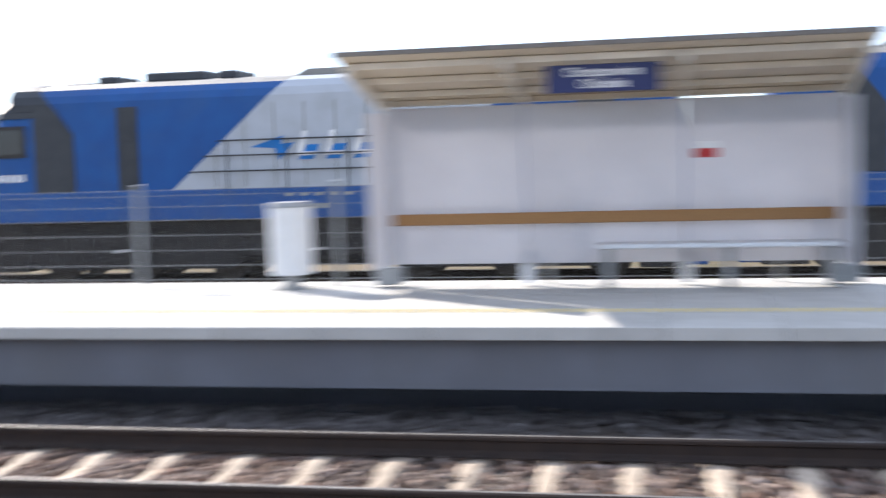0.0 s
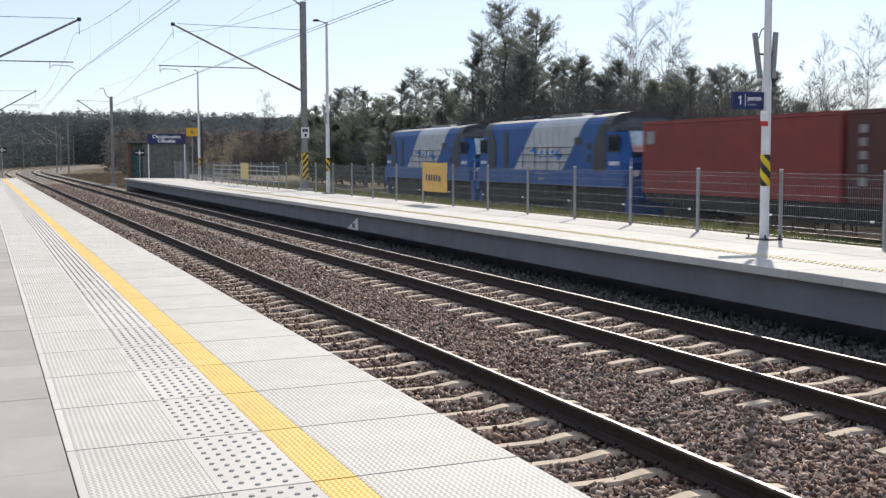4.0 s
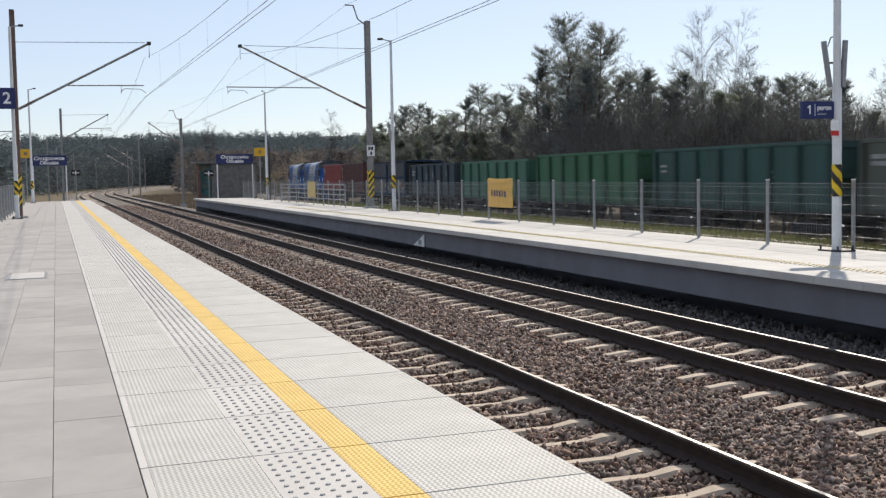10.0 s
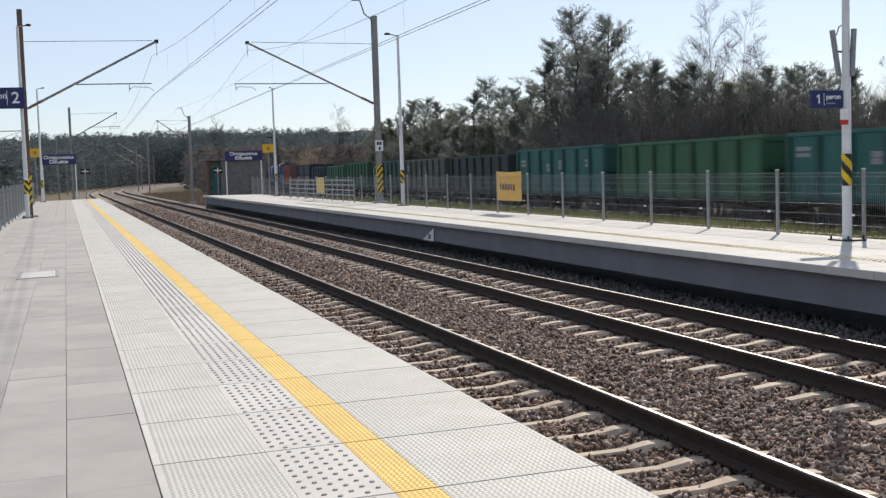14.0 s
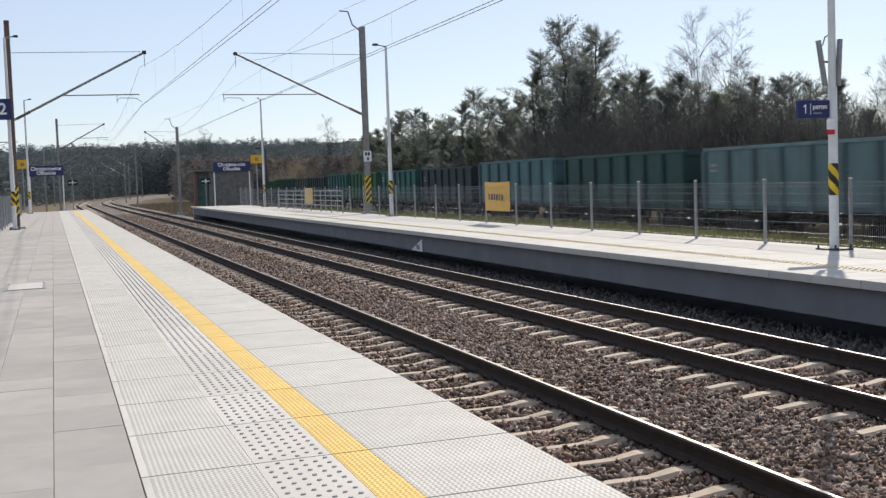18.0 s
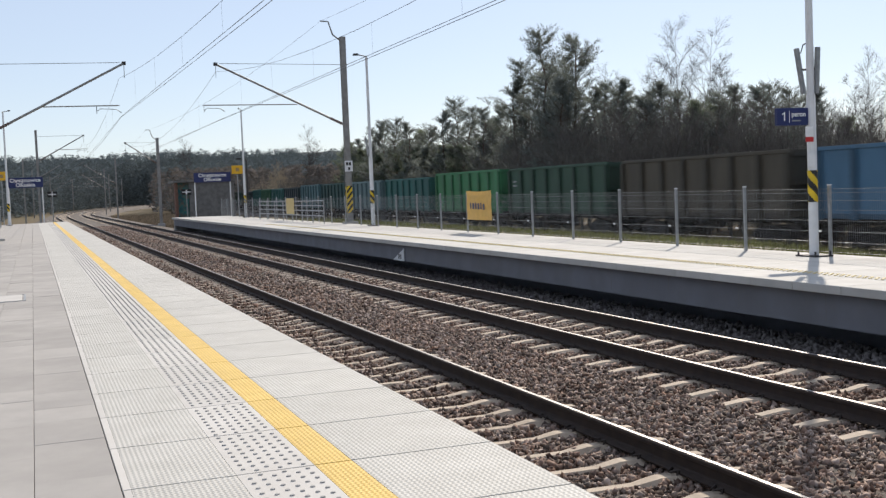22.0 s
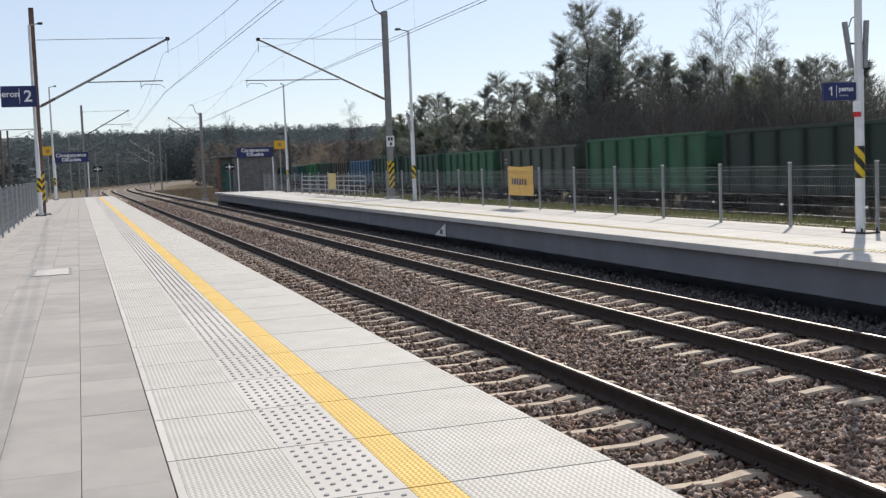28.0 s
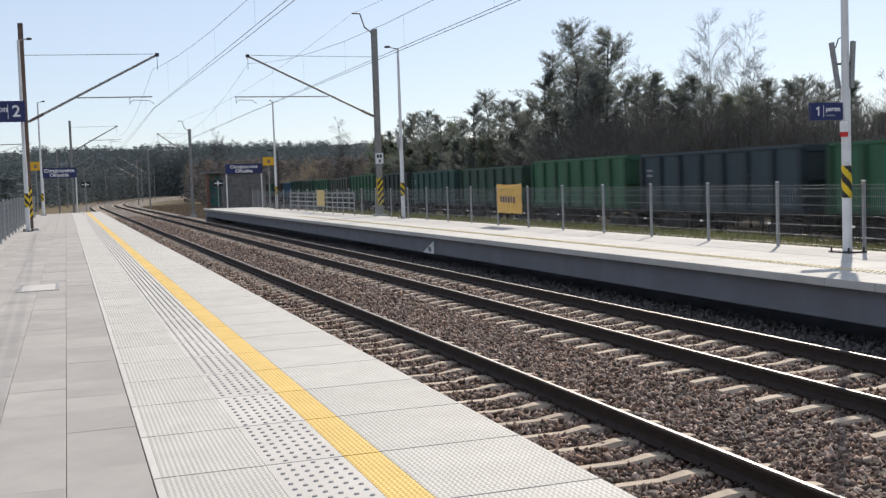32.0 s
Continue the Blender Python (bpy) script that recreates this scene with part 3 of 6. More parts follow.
# ---- near platform ----
def build_near_platform():
    pf = thing("platform_near", Matrix(), "platform of grey pavers with pale edge slabs and a yellow line", "platform", kind="structure")
    part("platform_core", sweep([(EDGE - 0.06, -0.12), (EDGE - 0.06, -0.14), (EDGE - 0.2, -0.14), (EDGE - 0.2, -1.3), (-2.6, -1.3), (-2.6, tilt(-2.6) - 0.03), (0.335, tilt(0.335) - 0.03), (0.345, -0.12)], P0, P1, 4), M["concrete_dark"], pf)
    part("slab_bed", sweep([(0.328, tilt(0.328) - 0.115), (EDGE - 0.01, -0.115), (EDGE - 0.01, -0.009), (0.328, tilt(0.328) - 0.009)], P0, P1, 4), M["joint_light"], pf)
    step = 1.008
    k0 = -18
    zones = [("slab_margin", 0.34, 0.38, M["slab_plain"]), ("edge_slab", 0.3803, 0.9, M["slab"]), ("guide_slab", 0.9006, 1.3084, M["slab_plain"]), ("yellow_slab", 1.309, 1.509, M["yellow"]), ("edge_slab", 1.5096, EDGE, M["slab"])]
    made = {}
    k = k0
    while True:
        s = 5.79 + step * k
        if s > P1 - 1:
            break
        for i, (nm, a, b, mat) in enumerate(zones):
            mid = (a + b) / 2
            m = WP(s + step / 2, mid, tilt(mid)) @ pose(0, 0, 0, math.degrees(math.atan(0.01)))
            if i not in made:
                w = (b - a) / 2
                made[i] = part(nm, box(bmesh.new(), -step / 2 + 0.0065, step / 2 - 0.0065, -w, w, -0.09, 0, 0.0015), mat, pf, m=m)
            else:
                again(made[i], pf, m)
        k += 1
    # the raised studs of the guide strip, staggered in six rows
    def studs(s0, s1, seg):
        bm = bmesh.new()
        d = 0.0525
        for c in range(int(s0 / d), int(s1 / d)):
            for r in range(6):
                n = 0.952 + r * 0.0615
                if (c + r) % 2:
                    continue
                s = c * d + 0.01
                q = (s - 5.79) % step
                if q < 0.03 or q > step - 0.03:
                    continue
                p = WP(s, n, tilt(n))
                ring = [[bm.verts.new(p @ Vector((rr * math.cos(2 * math.pi * i / seg), rr * math.sin(2 * math.pi * i / seg), h))) for i in range(seg)] for rr, h in ((0.0145, -0.002), (0.011, 0.006))]
                for i in range(seg):
                    bm.faces.new((ring[0][i], ring[0][(i + 1) % seg], ring[1][(i + 1) % seg], ring[1][i]))
                bm.faces.new(ring[1])
        return bm
    tagged(part("guide_studs", studs(2.0, 14.0, 8), M["stud"], pf, "raised studs, coloured dark for their shaded sides"), kind="stuff")
    ridge = bmesh.new()
    for r in range(6):
        n = 0.952 + r * 0.0615
        pts = [W(14 + i * 3, n, tilt(n) + 0.002) for i in range(28)]
        for p, q in zip(pts, pts[1:]):
            rod(ridge, p, q, 0.008, seg=4, caps=False)
    tagged(part("guide_ridges", ridge, M["stud"], pf, "dark raised ridges of the guide strip"), kind="stuff")
    # grey pavers in courses along the platform
    rnd = random.Random(11)
    shapes = {}
    cols = [(-0.0685, 0.333), (-0.47, -0.0715), (-0.871, -0.473), (-1.272, -0.874), (-1.673, -1.275)]
    for ci, (a, b) in enumerate(cols):
        s = -1.0 + 0.37 * (ci % 3)
        while s < 43.9:
            ln = (1.0, 0.72, 0.5, 1.0)[rnd.randrange(4)]
            mid = (a + b) / 2
            key = (ci, ln)
            m = WP(s + ln / 2, mid, tilt(mid) + rnd.uniform(-0.0015, 0.0015)) @ pose(0, 0, 0, math.degrees(math.atan(0.01)), rnd.uniform(-0.1, 0.1))
            if key not in shapes:
                w = (b - a) / 2
                shapes[key] = part("paver", box(bmesh.new(), -ln / 2 + 0.001, ln / 2 - 0.001, -w, w, -0.05, 0, 0.0015), M["paver"], pf, m=m)
            else:
                again(shapes[key], pf, m)
            s += ln
    return pf


build_near_platform()
pav = bmesh.new()
for ci, (a, b) in enumerate([(-0.0685, 0.333), (-0.47, -0.0715), (-0.871, -0.473), (-1.272, -0.874), (-1.673, -1.275), (-2.4, -1.676)]):
    s = P0 if ci == 5 else -1.0 + 0.37 * (ci % 3) - 13.0
    while s < P1 - 1:
        p = WP(s + 0.5, (a + b) / 2, tilt((a + b) / 2)) @ pose(0, 0, 0, math.degrees(math.atan(0.01)))
        w = (b - a) / 2 - 0.003
        t = bmesh.new()
        box(t, -0.496, 0.496, -w, w, -0.05, 0)
        t.transform(p)
        me = bpy.data.meshes.new("t")
        t.to_mesh(me)
        t.free()
        pav.from_mesh(me)
        bpy.data.meshes.remove(me)
        s += 1.0
        if ci != 5 and s < 44.0 and s > -1.6 + 0.37 * (ci % 3):
            s = 44.0 + 0.2 * (ci % 3)
PAVFAR = part("paver_rest", pav, M["paver"])
tagged(PAVFAR, "grey concrete pavers towards the platform's far end", "pavers", kind="stuff")


def build_hatch():
    m = WP(18.6, -0.47, tilt(-0.47)) @ pose(0, 0, 0.004, 0.57)
    h = thing("inspection_hatch", m, "flat paved inspection hatch with a steel frame set into the platform", "hatch")
    bm = bmesh.new()
    for a, b, c, d in ((-0.62, 0.62, -0.3, -0.27), (-0.62, 0.62, 0.27, 0.3), (-0.62, -0.59, -0.27, 0.27), (0.59, 0.62, -0.27, 0.27)):
        box(bm, a, b, c, d, -0.02, 0.004)
    part("frame", bm, M["galv"], h)
    part("cover", box(bmesh.new(), -0.56, 0.56, -0.24, 0.24, -0.02, 0.006, 0.003), M["slab_plain"], h, "pale concrete cover")


build_hatch()


# ---- far platform ----
def fz(n):
    return FZ - 0.012 * (n - FEDGE)


def build_far_platform():
    pf = thing("platform_far", Matrix(), "platform of pale slabs with an overhanging lip above a concrete wall", "platform", kind="structure")
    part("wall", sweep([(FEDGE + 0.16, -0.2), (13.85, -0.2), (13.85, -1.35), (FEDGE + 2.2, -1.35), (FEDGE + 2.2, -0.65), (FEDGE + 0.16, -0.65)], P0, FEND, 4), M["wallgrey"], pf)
    part("slab_bed", sweep([(FEDGE + 0.01, FZ - 0.12), (13.88, fz(13.88) - 0.13), (13.88, fz(13.88) - 0.008), (FEDGE + 0.01, FZ - 0.008)], P0, FEND, 4), M["joint_light"], pf)
    part("end_wall", box(bmesh.new(), 0.0, 0.3, FEDGE + 0.16 - 13.85, 0, -1.35, -0.16), M["concrete"], pf, m=WP(FEND + 0.02, 13.85))
    wp = bmesh.new()
    s = P0 + 0.5
    while s < FEND:
        p = WP(s, FEDGE + 0.156, -0.4)
        t = [wp.verts.new(p @ Vector(q)) for q in ((-0.005, 0, -0.19), (0.005, 0, -0.19), (0.005, 0, 0.2), (-0.005, 0, 0.2))]
        wp.faces.new(t)
        s += 2.0
    part("wall_joints", wp, M["concrete_dark"], pf)
    kinds = [("edge_slab", FEDGE, FEDGE + 0.98, M["slab_far"], 1.0), ("tactile_slab", FEDGE + 0.985, FEDGE + 1.3, M["slab_far"], 1.0), ("platform_slab", FEDGE + 1.305, FEDGE + 2.6, M["slab_far"], 1.0), ("platform_slab", FEDGE + 2.605, 13.85, M["slab_far"], 1.0)]
    for nm, a, b, mat, ln in kinds:
        first = None
        s = P0
        rest = bmesh.new()
        while s < FEND - 0.5:
            mid = (a + b) / 2
            m = WP(s + ln / 2, mid, fz(mid)) @ pose(0, 0, 0, -0.69)
            w = (b - a) / 2 - 0.002
            if s < 56:
                if first is None:
                    first = part(nm, box(bmesh.new(), -ln / 2 + 0.003, ln / 2 - 0.003, -w, w, -0.115, 0, 0.006), mat, pf, m=m)
                else:
                    again(first, pf, m)
            else:
                t = [rest.verts.new(m @ Vector(q)) for q in ((-ln / 2 + 0.003, -w, 0), (ln / 2 - 0.003, -w, 0), (ln / 2 - 0.003, w, 0), (-ln / 2 + 0.003, w, 0), (-ln / 2 + 0.003, -w, -0.115), (ln / 2 - 0.003, -w, -0.115))]
                rest.faces.new(t[:4])
                rest.faces.new((t[4], t[5], t[1], t[0]))
            s += ln
        tagged(part("slab_rest", rest, mat, pf), kind="stuff")
    st = bmesh.new()
    for c in range(int(60 / 0.12)):
        for r in range(4):
            s = -4 + c * 0.12 + (r % 2) * 0.06
            n = FEDGE + 1.04 + r * 0.065
            p = WP(s, n, fz(n))
            ring = [st.verts.new(p @ Vector((0.025 * math.cos(i * math.pi / 3), 0.022 * math.sin(i * math.pi / 3), 0.011))) for i in range(6)]
            st.faces.new(ring)
            low = [st.verts.new(p @ Vector((0.03 * math.cos(i * math.pi / 3), 0.025 * math.sin(i * math.pi / 3), -0.002))) for i in range(6)]
            for i in range(6):
                st.faces.new((low[i], low[(i + 1) % 6], ring[(i + 1) % 6], ring[i]))
    tagged(part("tactile_studs", st, M["cream"], pf, "worn cream studs"), kind="stuff")


build_far_platform()


# ---- fences ----
TIE = {}


def shared_tie(f, m, rows):
    """Small pale clips that hold the wires to a post."""
    for h in (rows[2],):
        ob = new("wire_tie", TIE["mesh"]) if TIE else None
        if ob is None:
            TIE["mesh"] = finish("wire_tie", box(bmesh.new(), -0.04, 0.04, -0.05, -0.024, -0.018, 0.018, 0.004), M["white"])
            ob = new("wire_tie", TIE["mesh"])
        ob.parent = f
        ob.matrix_basis = m @ pose(-0.24, 0, h)


def fence_run(posts, n, z, height, label, mesh_rows):
    f = thing("platform_fence", Matrix(), label, "fence", "platform fences")
    first = None
    for s in posts:
        m = WP(s, n, z)
        if first is None:
            bm = box(bmesh.new(), -0.03, 0.03, -0.025, 0.025, -0.25, height, 0.004)
            first = part("post", bm, M["galv"], f, m=m)
            cap = part("post_cap", box(bmesh.new(), -0.034, 0.034, -0.03, 0.03, height, height + 0.02, 0.006), M["white"], f, m=m)
        else:
            again(first, f, m)
            again(cap, f, m)
        if s < 60:
            shared_tie(f, m, mesh_rows)
    for a, b in zip(posts, posts[1:]):
        bm = bmesh.new()
        for i, h in enumerate(mesh_rows):
            for dy in (-0.006, 0.006) if i in (0, 1, len(mesh_rows) - 1) else (0,):
                rod(bm, W(a, n - 0.035 + dy, z + h), W(b, n - 0.035 + dy, z + h), 0.0042, seg=4, caps=False)
        k = int((b - a) / (0.05 if a < 45 else 0.1))
        for i in range(1, k):
            s = a + (b - a) * i / k
            rod(bm, W(s, n - 0.035, z + mesh_rows[0]), W(s, n - 0.035, z + mesh_rows[-1]), 0.0016 if a < 45 else 0.0026, seg=3, caps=False)
        part("mesh_panel", bm, M["wire"], f)
    return f


FPOSTS = [16.91 + 2.6 * i for i in range(-11, 28)]
FENCE_N = 13.45
fence_run(FPOSTS, FENCE_N, fz(FENCE_N), 1.27, "galvanised wire mesh fence along the back of the far platform", (0.08, 0.26, 0.45, 0.64, 0.83, 1.0, 1.14, 1.21))
fence_run([-9 + 2.7 * i for i in range(33)], -1.93, tilt(-1.93), 1.3, "galvanised wire mesh fence along the back of the near platform", (0.08, 0.26, 0.45, 0.64, 0.83, 1.02, 1.18, 1.25))


def build_railing():
    """The ramp railing of round tubes on the far platform."""
    f = thing("ramp_railing", Matrix(), "grey tubular ramp railing with a yellow notice tied to it", "railing")
    for h in (0.36, 0.6, 0.85, 1.08):
        part("rail_tube", rod(bmesh.new(), W(53.0, 13.0, fz(13) + h), W(69.4, 13.0, fz(13) + h), 0.024, seg=8), M["galv"], f)
    for i in range(8):
        s = 53.0 + 16.4 * i / 7
        part("upright", rod(bmesh.new(), W(s, 13.0, fz(13) - 0.02), W(s, 13.0, fz(13) + 1.1), 0.03, seg=8), M["galv"], f)
    part("notice", box(bmesh.new(), -0.95, 0.95, -0.045, -0.03, 0.4, 1.24, 0.004), M["banner"], f, "yellow notice board", m=WP(60.35, 13.0, fz(13)))


build_railing()


def build_banner():
    b = thing("fence_banner", WP(33.9, FENCE_N - 0.06, fz(FENCE_N)), "yellow plastic banner tied to the wire fence", "banner")
    bm = bmesh.new()
    cols, rows = 12, 6
    g = [[bm.verts.new((-1.08 + 2.16 * i / cols, 0.015 * math.sin(i * 0.9) + 0.008 * math.sin(j * 1.7 + i), 0.42 + 0.94 * j / rows - 0.03 * math.sin(math.pi * i / cols) * (j > rows - 2))) for i in range(cols + 1)] for j in range(rows + 1)]
    for j in range(rows):
        for i in range(cols):
            bm.faces.new((g[j][i], g[j][i + 1], g[j + 1][i + 1], g[j + 1][i]))
    bmesh.ops.solidify(bm, geom=bm.faces[:], thickness=0.004)
    part("sheet", bm, M["banner"], b)
    for x, ln, z0, z1 in ((-0.68, 0.09, 0.78, 0.98), (-0.47, 0.14, 0.77, 0.96), (-0.23, 0.1, 0.77, 0.97), (-0.02, 0.13, 0.76, 0.95), (0.22, 0.08, 0.76, 0.96), (0.43, 0.13, 0.75, 0.94)):
        part("print", box(bmesh.new(), x, x + ln, -0.045, -0.035, z0, z1), M["bluebar"], b, "dark blue bar of print")


build_banner()


def build_marker():
    m = WP(31.3, FEDGE + 0.13, -0.32)
    b = thing("edge_marker", m, "white triangular marker plate on the platform wall", "marker")
    part("plate", prism(bmesh.new(), [(0.52, -0.33), (0.52, 0.03), (-0.52, -0.33)], -0.012, 0.012), M["white"], b)
    for i in range(3):
        part("digit_bar", box(bmesh.new(), 0.02 + i * 0.1, 0.08 + i * 0.1, -0.016, -0.0125, -0.28, -0.14), M["hazk"], b, "dark bar of a digit")


build_marker()


# ---- poles, masts and wires ----
def hazard(parent, m, z0, z1, r, count, square=False, turn=1):
    """Slanted yellow and black bands round a post, one shell with banded faces."""
    bm = bmesh.new()
    seg, rows = 32, 48
    g = []
    for j in range(rows + 1):
        z = z0 + (z1 - z0) * j / rows
        ring = []
        for i in range(seg):
            a = 2 * math.pi * i / seg
            if square:
                c, s_ = math.cos(a), math.sin(a)
                k = r / max(abs(c), abs(s_))
                ring.append(bm.verts.new((k * c, k * s_, z)))
            else:
                ring.append(bm.verts.new((r * math.cos(a), r * math.sin(a), z)))
        g.append(ring)
    for j in range(rows):
        for i in range(seg):
            f = bm.faces.new((g[j][i], g[j][(i + 1) % seg], g[j + 1][(i + 1) % seg], g[j + 1][i]))
            f.material_index = int(math.floor((j + 0.5) / rows * count * 2 + turn * 2 * (i + 0.5) / seg + 8)) % 2
    return part("hazard_band", bm, [M["hazy"], M["hazk"]], parent, "slanted yellow and black bands", m=m)


def lamp_post(s, n, z, height, arm, label, flood=False):
    p = thing("platform_lamp", WP(s, n, z), label, "lamp post", "platform lamps")
    part("base_plate", box(bmesh.new(), -0.28, 0.28, -0.2, 0.2, 0, 0.03, 0.005), M["dark"], p)
    for x in (-0.24, 0.24):
        for y in (-0.16, 0.16):
            part("bolt", rod(bmesh.new(), (x, y, 0.03), (x, y, 0.1), 0.018, seg=6), M["dark"], p)
    part("lower_pole", rod(bmesh.new(), (0, 0, 0.02), (0, 0, 2.9), 0.085, 0.082, 16), M["white"], p, smooth=False)
    part("upper_pole", rod(bmesh.new(), (0, 0, 2.9), (0, 0, height), 0.07, 0.05, 14), M["white"], p)
    hazard(p, None, 0.98 if flood else 0.95, 1.55 if flood else 1.5, 0.089, 1.9, False, 2)
    part("lamp_arm", rod(bmesh.new(), (0, 0, height - 0.03), (0, arm, height + 0.04), 0.025, seg=8), M["galv"], p)
    part("luminaire", box(bmesh.new(), -0.1, 0.1, min(arm, arm * 1.6), max(arm, arm * 1.6), height + 0.01, height + 0.09, 0.02), M["dark"], p)
    return p


LP1 = lamp_post(17.08, 13.225, fz(13.21), 9.6, -0.45, "white lamp post with a platform sign and loudspeakers", True)
for lo, hi in (((-0.075, -0.095), (-0.14, -0.18)), ((0.06, 0.075), (0.085, 0.105))):
    part("loudspeaker", rod(bmesh.new(), (*lo, 2.92), (*hi, 3.74), 0.05, 0.05, 4), M["galv"], LP1, "slim grey loudspeaker column")
    part("bracket", rod(bmesh.new(), (0, 0, 3.35), ((lo[0] + hi[0]) / 2, (lo[1] + hi[1]) / 2, 3.36), 0.02, seg=6), M["dark"], LP1)
chainb = bmesh.new()
chain(chainb, [(0, 0, 3.85), (-0.12, -0.05, 3.8), (-0.1, -0.12, 3.65), (-0.2, -0.15, 3.7)], 0.012)
part("cable_loop", chainb, M["dark"], LP1)
sb = part("sign_board", box(bmesh.new(), -0.04, 0.04, -0.75, -0.09, 2.36, 2.67, 0.006), M["navy"], LP1, "navy platform number sign")
lettering("numeral", "1", 0.225, M["lett"], sb, pose(0.043, -0.6, 2.512, 90, 0, 90), 0.0)
part("numeral_flag", rod(bmesh.new(), (0.043, -0.603, 2.588), (0.043, -0.648, 2.552), 0.011, 0.009, 6), M["lett"], sb)
lettering("word", "peron", 0.125, M["lett"], sb, pose(0.043, -0.3, 2.555, 90, 0, 90))
part("divider", box(bmesh.new(), 0.041, 0.044, -0.5, -0.492, 2.41, 2.62), M["lett"], sb)
part("small_print", box(bmesh.new(), 0.041, 0.044, -0.44, -0.26, 2.43, 2.455), M["mark"], sb)
part("notice", box(bmesh.new(), 0.088, 0.094, -0.2, -0.03, 2.15, 2.33, 0.002), M["lett"], LP1, "white notice plate")
part("red_sticker", box(bmesh.new(), 0.088, 0.095, -0.2, -0.03, 2.06, 2.148, 0.002), M["red"], LP1, "red plate")
part("small_box", box(bmesh.new(), 0.08, 0.11, -0.06, 0.06, 1.62, 1.85), M["white"], LP1, m=pose(0, 0, 0, 0, 0, -40))

LP3 = lamp_post(46.4, 13.5, fz(13.5), 7.13, -0.35, "slim white lamp post beside the wire fence")
for lo, hi in (((0.02, -0.1), (0.04, -0.2)),):
    part("loudspeaker", rod(bmesh.new(), (*lo, 2.95), (*hi, 3.72), 0.05, 0.05, 4), M["galv"], LP3, "slim grey loudspeaker column")
    part("bracket", rod(bmesh.new(), (0, 0, 3.3), ((lo[0] + hi[0]) / 2, (lo[1] + hi[1]) / 2, 3.32), 0.02, seg=6), M["dark"], LP3)
lamp_post(77.0, 13.5, fz(13.5), 7.25, -0.12, "slim white lamp post near the platform's end")
lamp_post(83.0, -1.53, tilt(-1.53), 7.7, 0.3, "slim white lamp post on the near platform")
LP2 = lamp_post(48.1, -1.48, tilt(-1.48), 7.5, 0.32, "white lamp post with a platform sign beside a rusty mast")
sb = part("sign_board", box(bmesh.new(), 0.1, 0.16, -1.2, 0.13, 4.3, 5.12, 0.006), M["navy"], LP2, "navy platform number sign")
lettering("numeral", "2", 0.62, M["lett"], sb, pose(0.163, -0.2, 4.7, 90, 0, 90))
part("divider", box(bmesh.new(), 0.161, 0.164, -0.52, -0.5, 4.42, 5.0), M["lett"], sb)
lettering("word", "peron", 0.34, M["lett"], sb, pose(0.163, -0.92, 4.8, 90, 0, 90))


